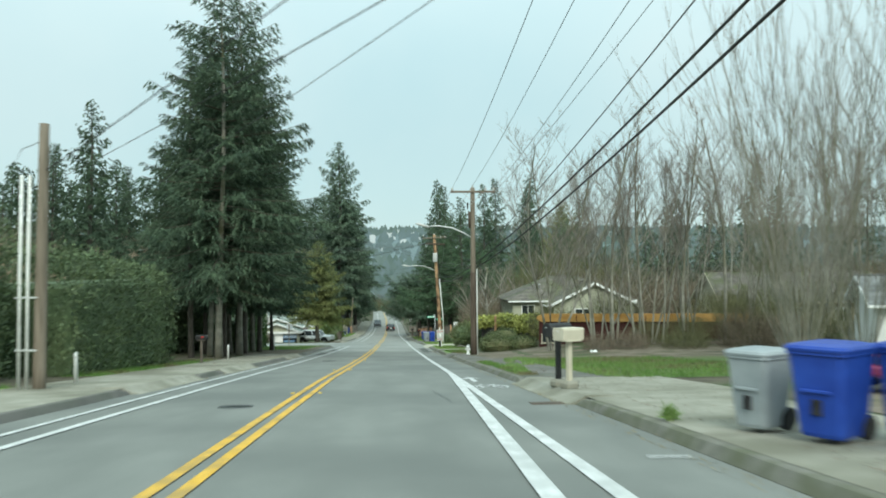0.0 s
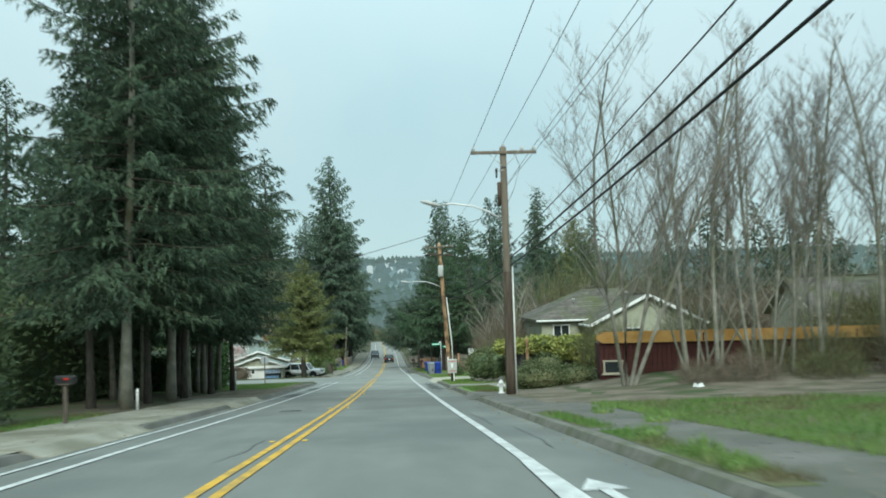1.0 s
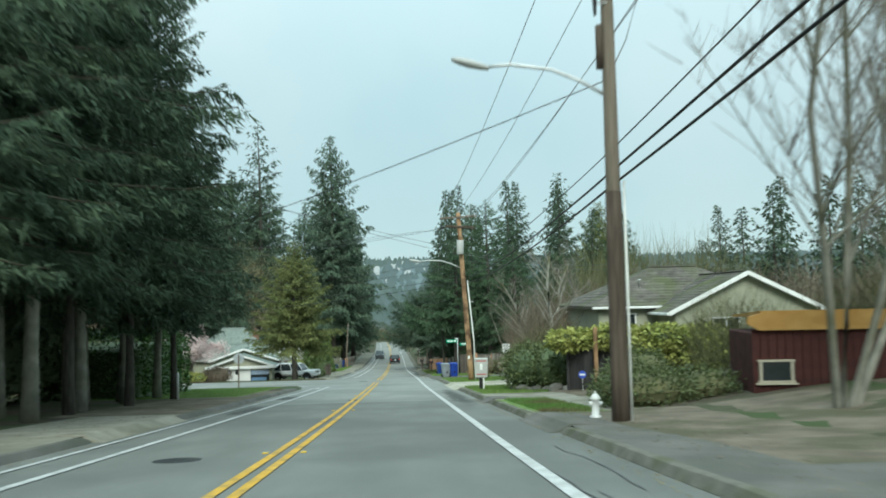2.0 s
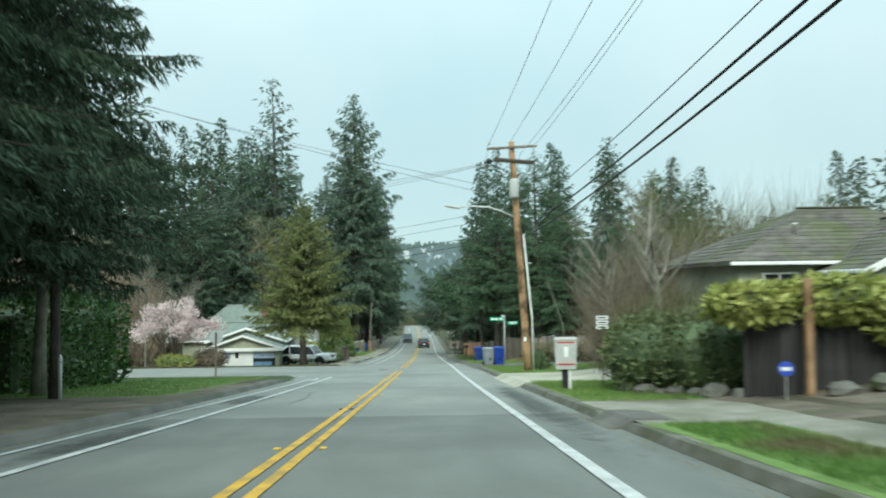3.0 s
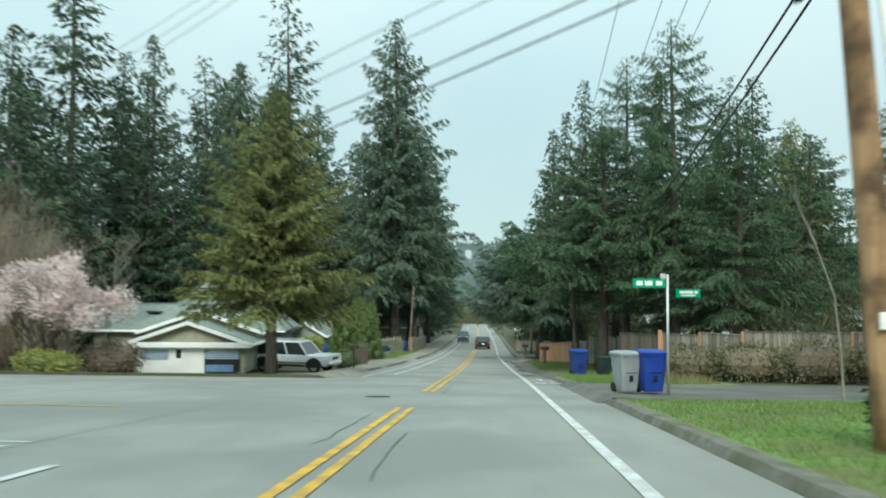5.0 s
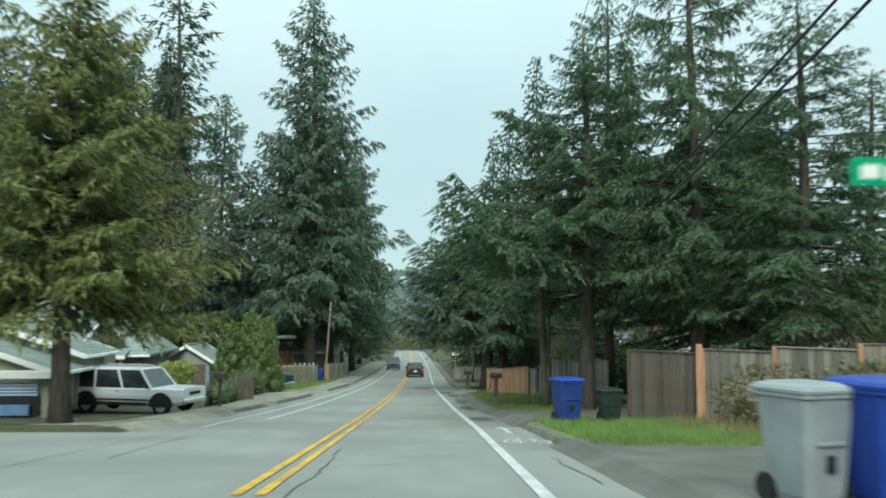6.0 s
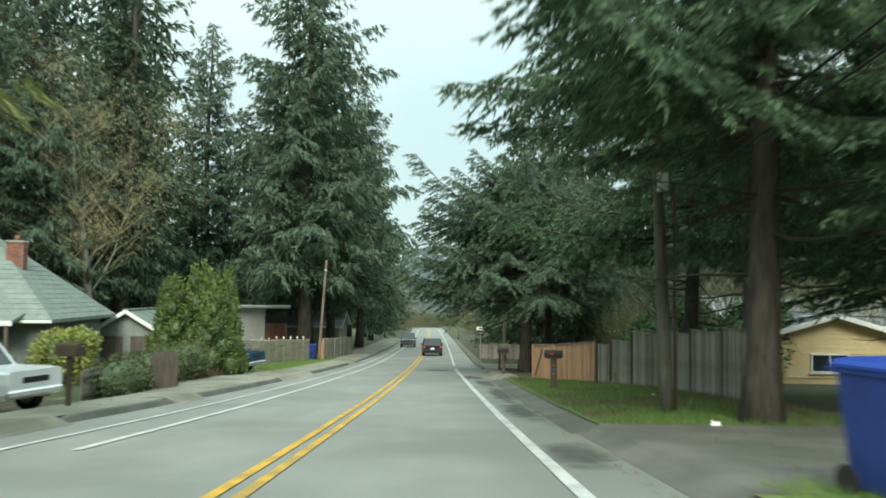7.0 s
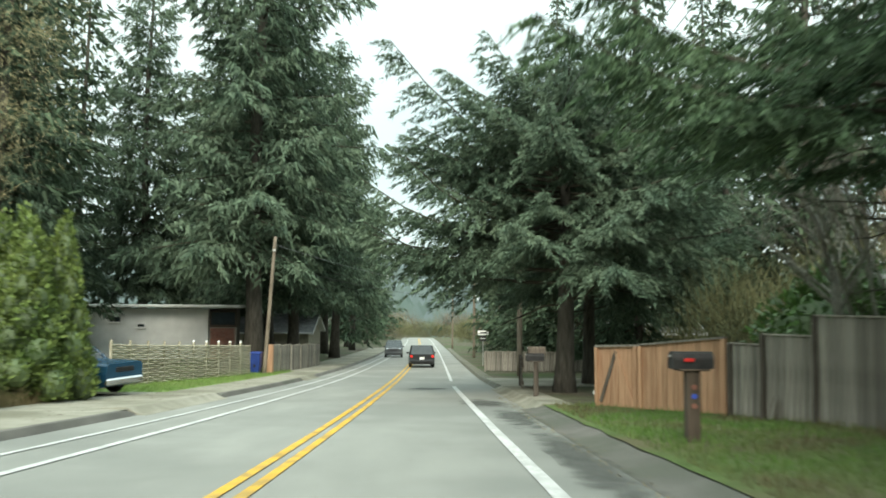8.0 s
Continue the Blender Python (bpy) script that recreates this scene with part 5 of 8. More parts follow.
# shrubs and ground cover on the right
shrub("rhododendron", 5.6, 65.0, [(0, 0, 0.9, 1.2, 1.9, 1.15), (0.9, -1.6, 1.0, 1.3, 1.3, 1.2), (0.2, 1.6, 0.8, 1.0, 1.2, 0.9), (1.6, -2.4, 1.1, 1.2, 1.0, 1.25)], 9000, 0.16, 0.065, "rhodo", "dense dull-green rhododendron hedge above low rocks", "shrub", 91)
shrub("broom_bush", 6.6, 52.6, [(0, 0, 0.9, 1.3, 1.6, 1.2), (0.7, 1.2, 1.2, 1.2, 1.2, 1.3), (-0.8, -1.5, 0.6, 0.9, 1.2, 0.8)], 7000, 0.16, 0.06, "rhodo", "straggling grey-green bush with yellowing leaves", "shrub", 92, inner="moss_brush").scale = (0.8, 0.85, 0.56)
shrub("climbing_shrub", 8.2, 60.6, [(-1.6, 0.2, 2.3, 0.9, 0.9, 0.55), (0, 0, 2.4, 1.3, 1.0, 0.6), (1.9, -0.2, 2.3, 1.3, 1.0, 0.7), (2.9, -0.5, 1.6, 0.9, 0.9, 1.0), (1.2, -0.5, 1.9, 0.8, 0.6, 0.6), (3.6, 0, 2.1, 1.2, 1.0, 0.8), (2.4, -0.7, 1.7, 0.8, 0.5, 0.7), (3.4, -0.7, 1.4, 0.9, 0.5, 0.8)], 11000, 0.26, 0.13, "yellow_leaf", "yellow-green leafy climber over a wooden gateway", "shrub", 93, inner="rhodo", up=-0.2).scale.z = 0.76
shrub("low_shrub", 6.2, 52.6 - 2.6, [(0, 0, 0.4, 1.4, 1.0, 0.55), (1.5, 0.5, 0.4, 1.2, 0.9, 0.5)], 3500, 0.14, 0.06, "rhodo", "low dull-green ground shrub beside the pole", "shrub", 95, inner="moss_brush")
shrub("bramble", 10.0, 106.0, [(-1.8, 1.4, 0.6, 1.3, 0.9, 0.75), (0, 0, 0.7, 1.5, 1.0, 0.85), (2.3, -0.8, 0.8, 1.6, 1.0, 0.95), (4.8, -1.2, 0.8, 1.6, 1.0, 0.95)], 7000, 0.2, 0.05, "moss_brush", "tangled brown-green bramble along a fence", "shrub", 96, inner="brush")
shrub("ivy_shrub", 5.2, 84.3, [(0, 0, 0.5, 0.35, 0.35, 0.6), (0.3, 0.2, 0.3, 0.4, 0.35, 0.35)], 900, 0.12, 0.06, "dark_hedge", "small dark shrub at the foot of a pole", "shrub", 97)
shrub("cedar_shrub", 9.4, 88.8, [(0, 0, 0.7, 0.6, 0.6, 0.8), (0, 0, 1.6, 0.35, 0.35, 0.8)], 1600, 0.2, 0.07, "fir_blue", "small young fir beside a driveway", "shrub", 98, up=-0.1)
for x, y in ((9.6, 139.0), (12.6, 137.5)):
    shrub("laurel_bush", x, y, [(0, 0, 1.5, 1.7, 1.6, 1.6), (0.8, 0.3, 2.6, 1.2, 1.2, 1.2)], 3600, 0.22, 0.1, "laurel", "leafy green bush behind a fence", "shrub", 99, "bushes behind the fence")
for i, (x, y, w) in enumerate(((3.9, 27.2, 0.22), (3.75, 24.7, 0.18), (3.5, 10.3, 0.07), (4.9, 30.0, 0.3), (4.6, 33.0, 0.22), (3.55, 23.2, 0.2))):
    shrub("weed_tuft", x, y, [(0, 0, 0.02, w, w * 1.3, 0.1)], 260, 0.15, 0.018, "blade", "green weed tuft in a footpath crack", "weeds", 110 + i, "weed tufts", inner="grass", up=0.9)

# ---- poles and wires ----
def tube_part(name, pts, r, mat, parent, sides=8, label="", smooth=True):
    return part(name, Geo().tube(pts, r, sides), mat, parent, label, smooth)


def insulators(parent, at):
    for x, y, z in at:
        part("insulator", Geo().tube([(x, y, z), (x, y, z + 0.07), (x, y, z + 0.16)], [0.05, 0.075, 0.04], 8), "grey_paint", parent)


def street_lamp(parent, root, head, mat="galv"):
    r, h = Vector(root), Vector(head)
    mid = r.lerp(h, 0.45) + Vector((0, 0, 0.28))
    arm = part("lamp_arm", Geo().tube([r, r.lerp(mid, 0.5) + Vector((0, 0, 0.05)), mid, mid.lerp(h, 0.6) + Vector((0, 0, 0.07)), h], 0.035, 8), mat, parent, "galvanised street lamp arm", True)
    d = (h - r).normalized()
    g = Geo()
    rings = []
    for s, w, t in ((-0.1, 0.05, 0.05), (0.05, 0.10, 0.07), (0.3, 0.14, 0.09), (0.55, 0.12, 0.07), (0.68, 0.05, 0.03)):
        c = h + d * s
        rings.append([c + Vector((-d.y, d.x, 0)) * w * math.cos(a) + Vector((0, 0, 1)) * t * math.sin(a) for a in np.linspace(0, 2 * math.pi, 11)[:-1]])
    part("lamp_head", g.loft(rings), "grey_paint", arm, "grey cobra-head lamp", True)


def utility_pole(x, y, h, label, r=0.16, mat="pole_wood", lean=(0.0, 0.0), base_part=0.0):
    z = land_z(x, y)
    t = thing("utility_pole", x, y, z, 0, label, "utility pole", "utility poles")
    pt = lambda q: (lean[0] * q / h, lean[1] * q / h, q)
    part("pole", Geo().tube([pt(q) for q in np.linspace(-0.3, h, 9)], list(np.linspace(r, r * 0.72, 9)), 14), mat, t, "", True)
    if base_part:
        part("treated_base", Geo().tube([pt(q) for q in np.linspace(-0.2, base_part, 5)], list(np.linspace(r + 0.012, r * 0.9 + 0.008, 5)), 14), "dark_pole", t, "dark creosoted lower part", True)
    return t, pt


# first pole with cross-arm and street lamp
p1, at1 = utility_pole(4.35, 45.45, 9.35, "weathered grey-brown wooden utility pole with street lamp", 0.17, "pole_wood", (0.0, 0.0), 4.6)
part("cross_arm", Geo().box(0, -0.16, 9.12, 2.5, 0.1, 0.12, 0.015), "pole_wood", p1)
insulators(p1, [(-1.15, -0.16, 9.18), (0.0, 0, 9.33), (0.7, -0.16, 9.18), (1.15, -0.16, 9.18)])
for s in (-1, 1):
    tube_part("brace", [(0, -0.16, 8.55), (0.55 * s, -0.18, 9.06)], 0.015, "galv", p1, 5)
part("fuse_cutout", Geo().tube([(-0.3, -0.2, 8.5), (-0.3, -0.2, 8.15)], [0.05, 0.03], 8), "black", p1)
part("fuse_arm", Geo().tube([(0, -0.1, 8.45), (-0.32, -0.2, 8.42)], 0.02, 5), "galv", p1)
part("riser", Geo().tube([(-0.2, -0.05, 8.0), (-0.2, -0.05, 7.1)], 0.07, 10), "dark_pole", p1, "dark capacitor tube", True)
part("jumper", Geo().tube([(0.4, -0.1, 9.1), (0.62, -0.1, 8.6), (0.35, -0.1, 7.7), (0.1, -0.1, 7.2)], 0.012, 5), "thin_wire", p1)
part("conduit", Geo().tube([(0.2, -0.08, 0), (0.2, -0.08, 4.8)], 0.028, 8), "white_pipe", p1, "pale plastic conduit", True)
street_lamp(p1, (-0.05, 0, 6.55), (-2.55, 0.1, 7.2))

# second, leaning pole with transformer
L2 = (-0.62, 0.2)
p2, at2 = utility_pole(4.62, 83.3, 11.15, "leaning reddish-brown wooden utility pole with transformer", 0.19, "brown_pole", L2)
c2 = Vector(at2(11.0))
g = Geo().box(0, 0, 0, 2.45, 0.1, 0.12, 0.015, Matrix.Translation((c2.x, c2.y - 0.17, 10.85)) @ Matrix.Rotation(radians(-3), 4, "Y"))
part("cross_arm", g, "pole_wood", p2)
for dy in (-0.2, 0.2):
    g = Geo().box(0, 0, 0, 2.1, 0.11, 0.13, 0.015, Matrix.Translation((c2.x + 0.1, c2.y + dy, 10.2)) @ Matrix.Rotation(radians(20), 4, "Z") @ Matrix.Rotation(radians(2), 4, "Y"))
    part("cross_arm", g, "dark_pole", p2, "dark double cross-arm")
insulators(p2, [(c2.x - 1.1, c2.y - 0.17, 10.97), (c2.x, c2.y, 11.1), (c2.x + 0.65, c2.y - 0.17, 10.85), (c2.x + 1.1, c2.y - 0.17, 10.85)])
for k in range(3):
    part("insulator", Geo().tube([(c2.x - 0.95, c2.y - 0.3 + 0.25 * k, 10.2), (c2.x - 1.25, c2.y - 0.3 + 0.3 * k, 10.15)], [0.06, 0.05], 8), "black", p2)
c3 = Vector(at2(9.0))
can = part("transformer", Geo().tube([(c3.x - 0.06, c3.y - 0.34, 8.35), (c3.x - 0.06, c3.y - 0.34, 8.4), (c3.x - 0.05, c3.y - 0.34, 9.2), (c3.x - 0.05, c3.y - 0.34, 9.28)], [0.2, 0.23, 0.23, 0.19], 16), "grey_paint", p2, "grey cylindrical transformer", True)
for s in (-0.1, 0.1):
    part("bushing", Geo().tube([(c3.x + s, c3.y - 0.34, 9.26), (c3.x + s * 1.4, c3.y - 0.36, 9.5)], [0.04, 0.025], 8), "brown_pole", can)
part("conduit", Geo().tube([(0.26, -0.05, 0), (0.22, -0.05, 2.6), (-0.12, 0.0, 6.6)], 0.045, 10), "white_pipe", p2, "pale plastic conduit", True)
part("step_bracket", Geo().box(0.14, -0.1, 5.2, 0.16, 0.05, 0.05, 0.01), "galv", p2)
part("warning_plate", Geo().box(-0.15, -0.22, 1.55, 0.12, 0.012, 0.2, 0.004), "sign_white", p2)
c4 = Vector(at2(7.55))
street_lamp(p2, (c4.x - 0.1, c4.y, 7.45), (c4.x - 2.85, c4.y + 0.1, 7.95))

# pole under the firs, and farther ones
p3, _ = utility_pole(4.87, 121.1, 9.2, "grey wooden utility pole half hidden by fir boughs", 0.14, "old_pole", (-0.3, 0))
part("cross_arm", Geo().box(0, -0.16, 8.9, 2.7, 0.1, 0.12, 0.015), "pole_wood", p3)
insulators(p3, [(-1.2, -0.16, 8.96), (-0.1, 0, 9.16), (1.2, -0.16, 8.96)])
part("riser", Geo().tube([(0.17, -0.06, 0), (0.16, -0.06, 5.0)], 0.03, 8), "dark_pole", p3, "dark cable riser", True)
part("meter_box", Geo().box(-0.12, -0.2, 5.0, 0.22, 0.14, 0.4, 0.02), "grey_paint", p3)
for x, y, h in ((4.2, 160.5, 9.0), (3.6, 199.0, 9.0), (2.2, 238, 9.0)):
    pp, _ = utility_pole(x, y, h, "grey wooden utility pole along the road", 0.15)
    part("cross_arm", Geo().box(0, -0.16, h - 0.3, 2.5, 0.1, 0.12, 0.015), "pole_wood", pp)
    insulators(pp, [(-1.1, -0.16, h - 0.24), (0, 0, h - 0.03), (1.1, -0.16, h - 0.24)])
p5, _ = utility_pole(-8.75, 160.4, 7.0, "slim leaning wooden service pole", 0.11, "pole_wood", (0.42, 0.0))
part("house_bracket", Geo().box(0.4, -0.1, 6.3, 0.12, 0.08, 0.1, 0.01), "galv", p5)
pl, _ = utility_pole(-8.15, 19.2, 6.1, "grey wooden service pole with two pale conduits", 0.15, "pole_wood", (0.1, 0))
for dx in (-0.24, -0.42):
    part("conduit", Geo().tube([(dx, -0.1, 0), (dx + 0.02, -0.1, 2.6), (dx + 0.06, -0.1, 4.9)], 0.035, 10), "white_pipe", pl, "pale plastic conduit", True)
for q in (2.1, 0.9):
    part("conduit_strap", Geo().box(-0.24, -0.1, q, 0.5, 0.09, 0.04, 0.005), "galv", pl)
part("wire_loop", Geo().tube([(0.05, 0, 5.7), (-0.35, -0.1, 5.5), (-0.55, -0.1, 5.15), (-0.25, -0.1, 4.9)], 0.01, 5), "cable", pl)
p0, _ = utility_pole(4.7, 6.3, 9.6, "weathered grey-brown wooden utility pole", 0.17)
part("cross_arm", Geo().box(0, -0.16, 9.3, 2.5, 0.1, 0.12, 0.015), "pole_wood", p0)


def wire(p, q, sag, r, mat, label="thin overhead power line", n=14):
    p, q = Vector(p), Vector(q)
    pts = [p.lerp(q, i / n) - Vector((0, 0, 4 * sag * (i / n) * (1 - i / n))) for i in range(n + 1)]
    ob = part("overhead_wire", Geo().tube(pts, r, 5), mat, None, "", True)
    return tagged(ob, label, "wire", "overhead wires")


Z0, Z1, Z2, Z3 = land_z(4.7, 6.3), land_z(4.35, 45.45), land_z(4.78, 83.45), land_z(5.45, 122.3)
for a, p, b, c, d in ((-1.15, 2.75, 8.0, 9.34, 10.97), (0.0, 4.0, 8.9, 9.49, 11.26), (1.15, 4.6, 7.9, 9.34, 11.0), (0.45, 6.4, 9.4, 8.3, 10.6)):
    q1 = (4.35 + a, 45.3, Z1 + c)
    q2 = (4.0 + a, 83.5, Z2 + d)
    wire((p, 6.3, Z0 + b), q1, 0.40, 0.010, "thin_wire")
    wire(q1, q2, 0.4, 0.010, "thin_wire")
    wire(q2, (5.35 + a, 122.1, Z3 + 9.1), 0.5, 0.010, "thin_wire")
    wire((5.35 + a, 122.1, Z3 + 9.1), (4.2 + a, 160.3, land_z(4.2, 160.5) + 8.9), 0.5, 0.010, "thin_wire")
wire((4.75, 6.3, Z0 + 6.7), (4.45, 45.4, Z1 + 5.55), 0.35, 0.014, "cable", "black insulated service line")
wire((4.45, 45.4, Z1 + 5.55), (4.45, 83.5, Z2 + 7.7), 0.4, 0.012, "cable", "black insulated service line")
for k, (h0, h1, h2) in enumerate(((5.7, 5.15, 6.9), (5.25, 4.85, 6.5))):
    wire((4.7, 6.3, Z0 + h0), (4.5, 45.4, Z1 + h1), 0.3, 0.026, "cable", "thick black communications cable")
    wire((4.5, 45.4, Z1 + h1), (4.55, 83.4, Z2 + h2), 0.35, 0.026, "cable", "thick black communications cable")
    wire((4.55, 83.4, Z2 + h2), (5.5, 122.3, Z3 + 5.6 - 0.4 * k), 0.9, 0.022, "cable", "thick black communications cable")
# a splice case hung on the cable
c = part("splice_case", Geo().tube([(4.57, 84.6, Z2 + 6.62), (4.58, 84.75, Z2 + 6.57), (4.6, 85.9, Z2 + 6.33), (4.61, 86.05, Z2 + 6.3)], [0.03, 0.11, 0.11, 0.03], 10), "black", None, "", True)
tagged(c, "black splice case hanging on a cable", "cable box")
# lines across the road
wire((4.35, 45.4, Z1 + 6.9), (-19.5, 70.0, land_z(-19.5, 70) + 5.2), 0.5, 0.012, "cable", "black service line across the road")
wire((4.7, 6.3, Z0 + 8.1), (-8.05, 19.2, land_z(-8.15, 19.2) + 5.0), 0.15, 0.013, "cable", "black service line across the road")
wire((4.7, 6.3, Z0 + 6.6), (-19.4, 43.5, 5.1), 0.2, 0.013, "cable", "black service line across the road")
wire((4.7, 6.3, Z0 + 6.9), (-18.0, 49.0, 4.0), 0.3, 0.009, "cable", "black service line across the road")
for k in range(3):
    wire((3.0, 83.4 + 0.3 * k, Z2 + 10.15), (-34 - k, 124 + k, 5.8 - 0.9 * k), 0.9, 0.010, "thin_wire", "thin power line across the road")
for k, (h, e) in enumerate(((8.0, 0.6), (7.6, 0.0), (6.9, -1.2), (6.6, -2.0))):
    wire((4.3, 83.5, Z2 + h), (-34 + k, 124 - k, e), 0.8, 0.010 if k < 2 else 0.017, "cable", "black service line across the road")
for k in range(2):
    wire((4.1, 83.5, Z2 + 8.3 + 0.4 * k), (-24.0, 93.0 - 3.0 * k, 10.9 - 0.6 * k), 0.3, 0.011, "cable", "black service line across the road")
for k, e in enumerate((7.4, 7.1)):
    wire((4.2, 83.6, Z2 + 8.4 - 0.4 * k), (16.0 + 3 * k, 88 + k, land_z(18, 88) + e), 0.3, 0.010, "thin_wire", "thin service line to a house")
wire((-8.35, 160.4, land_z(-8.75, 160.4) + 6.6), (4.2, 199, land_z(3.6, 199) + 7.2), 0.7, 0.014, "thin_wire", "thin service line across the road")
wire((-8.35, 160.4, land_z(-8.75, 160.4) + 5.6), (4.2, 199, land_z(3.6, 199) + 6.2), 0.7, 0.012, "cable", "thin service line across the road")

# ---- houses ----
def lap_boards(g, width, z0, z1, m, step=0.19, proud=0.016):
    """Overlapping boards on a wall that runs along x and faces -y."""
    n = max(1, round((z1 - z0) / step))
    for i in range(n):
        a, b = z0 + (z1 - z0) * i / n, z0 + (z1 - z0) * (i + 1) / n
        vs = [(-width / 2, -proud - 0.008, a), (width / 2, -proud - 0.008, a), (width / 2, -0.004, b), (-width / 2, -0.004, b), (-width / 2, 0.02, a), (width / 2, 0.02, a), (width / 2, 0.02, b), (-width / 2, 0.02, b)]
        g.add([m @ Vector(p) for p in vs], [(0, 1, 2, 3), (4, 7, 6, 5), (0, 4, 5, 1), (3, 2, 6, 7), (0, 3, 7, 4), (1, 5, 6, 2)])


def roof_slope(g, a, b, c, d, courses, lip=0.012):
    """Shingle courses on a slope: eave from a to b, ridge from d to c."""
    a, b, c, d = (Vector(p) for p in (a, b, c, d))
    up = (b - a).cross(d - a).normalized()
    if up.z < 0:
        up = -up
    for i in range(courses):
        s, e = i / courses, (i + 1) / courses
        p, q, r, t = a.lerp(d, s), b.lerp(c, s), b.lerp(c, e), a.lerp(d, e)
        n = max(1, int((q - p).length / 1.1))
        for k in range(n):
            f0, f1 = k / n, (k + 1) / n
            w, x, y, z = p.lerp(q, f0), p.lerp(q, f1), t.lerp(r, f1), t.lerp(r, f0)
            k0 = len(g.v)
            lo = up * (lip + 0.006 * ((k * 7 + i * 3) % 3))
            g.v += [tuple(w + lo), tuple(x + lo), tuple(y + up * 0.004), tuple(z + up * 0.004), tuple(w), tuple(x)]
            g.f += [(k0, k0 + 1, k0 + 2, k0 + 3), (k0 + 4, k0 + 5, k0 + 1, k0)]


def window(parent, x, z, w, h, y=0.0, frame="white_paint", panes=2, m=None, name="window"):
    """A framed window on a wall facing -y; x is its middle, z its sill."""
    m = m or Matrix.Identity(4)
    g = Geo()
    for dx, dz, sx, sz in ((0, 0, w + 0.14, 0.07), (0, h, w + 0.14, 0.07), (-w / 2, h / 2, 0.07, h), (w / 2, h / 2, 0.07, h)):
        g.box(x + dx, y - 0.045, z + dz, sx, 0.07, sz, 0.008, m)
    for k in range(1, panes):
        g.box(x - w / 2 + w * k / panes, y - 0.05, z + h / 2, 0.05, 0.05, h, 0.006, m)
    win = part(name, g, frame, parent)
    for k in range(panes):
        part("pane", Geo().box(x - w / 2 + w * (k + 0.5) / panes, y - 0.033, z + h / 2, w / panes - 0.03, 0.012, h - 0.04, 0, m), "glass", win)
    part("window_sill", Geo().box(x, y - 0.06, z - 0.06, w + 0.24, 0.12, 0.045, 0.008, m), frame, win)
    return win


def gable_house(name, x, y, rz, w, d, eave, rise, siding, roof, label, ridge="x", over=0.45, windows=(), trim="white_paint", z=None, base=0.25, foot=0.0, courses=14, hip=False):
    """A house with lapped siding: its front (facing -y) is w wide; the ridge runs along x or y."""
    z = land_z(x, y) if z is None else z
    t = thing(name, x, y, z, rz, label, "house")
    I = Matrix.Identity(4)
    faces = [(Matrix.Translation((0, 0, 0)), w), (Matrix.Translation((0, d, 0)) @ Matrix.Rotation(math.pi, 4, "Z"), w),
             (Matrix.Translation((-w / 2, d / 2, 0)) @ Matrix.Rotation(-math.pi / 2, 4, "Z"), d), (Matrix.Translation((w / 2, d / 2, 0)) @ Matrix.Rotation(math.pi / 2, 4, "Z"), d)]
    for k, (m, ln) in enumerate(faces):
        g, core = Geo(), Geo()
        lap_boards(g, ln, -foot + base, eave, m)
        core.box(0, 0.1, (eave - foot) / 2, ln - 0.02, 0.16, eave + foot, 0, m)
        if (ridge == "x") == (k >= 2) and not hip:
            n = max(2, round(rise / 0.19))
            for i in range(n):
                s = ln * (1 - (i + 0.5) / n)
                lap_boards(g, s, eave + rise * i / n, eave + rise * (i + 1) / n, m)
            k0 = [(-ln / 2, eave), (ln / 2, eave), (0, eave + rise)]
            g2 = Geo().prism(k0, 0.05, 0.15, "y")
            core.add([m @ Vector(p) for p in g2.v], g2.f)
        wall = part("wall", core, siding, t, mend=False)
        part("siding", g, siding, wall, mend=False)["kind"] = "stuff"
    top = eave + rise
    g, e = Geo(), over
    if ridge == "x":
        sl = rise / (d / 2)
        drop = sl * e
        A = [(-w / 2 - e, -e, eave - drop), (w / 2 + e, -e, eave - drop), (w / 2 + e, d / 2, top), (-w / 2 - e, d / 2, top)]
        Bk = [(w / 2 + e, d + e, eave - drop), (-w / 2 - e, d + e, eave - drop), (-w / 2 - e, d / 2, top), (w / 2 + e, d / 2, top)]
    else:
        sl = rise / (w / 2)
        drop = sl * e
        A = [(-w / 2 - e, d + e, eave - drop), (-w / 2 - e, -e, eave - drop), (0, -e, top), (0, d + e, top)]
        Bk = [(w / 2 + e, -e, eave - drop), (w / 2 + e, d + e, eave - drop), (0, d + e, top), (0, -e, top)]
    deck = Geo()
    hips = []
    if hip:
        A[2], A[3] = (w / 2 - d / 2, d / 2, top), (-w / 2 + d / 2, d / 2, top)
        Bk[2], Bk[3] = A[3], A[2]
        hips = [[A[1], Bk[0], A[2], A[2]], [Bk[1], A[0], A[3], A[3]]]
    for q in (A, Bk, *hips):
        roof_slope(g, *[Vector(p) + Vector((0, 0, 0.13)) for p in q], courses)
        lo = [Vector(p) + Vector((0, 0, 0.0)) for p in q]
        hi = [Vector(p) + Vector((0, 0, 0.125)) for p in q]
        deck.loft([lo, hi])
    part("roof_deck", deck, roof if hip else trim, t)
    part("roof", g, roof, t, mend=False)["kind"] = "stuff"
    g = Geo()
    if ridge == "x":
        g.box(0, d / 2, top + 0.15, (w - d + 0.3) if hip else w + 2 * e, 0.3, 0.06, 0.02)
    else:
        g.box(0, d / 2, top + 0.15, 0.3, d + 2 * e, 0.06, 0.02)
    part("ridge_cap", g, roof, t)
    # barge boards and gutters
    ends = ((-w / 2 - e, w / 2 + e) if ridge == "x" else (-e, d + e))
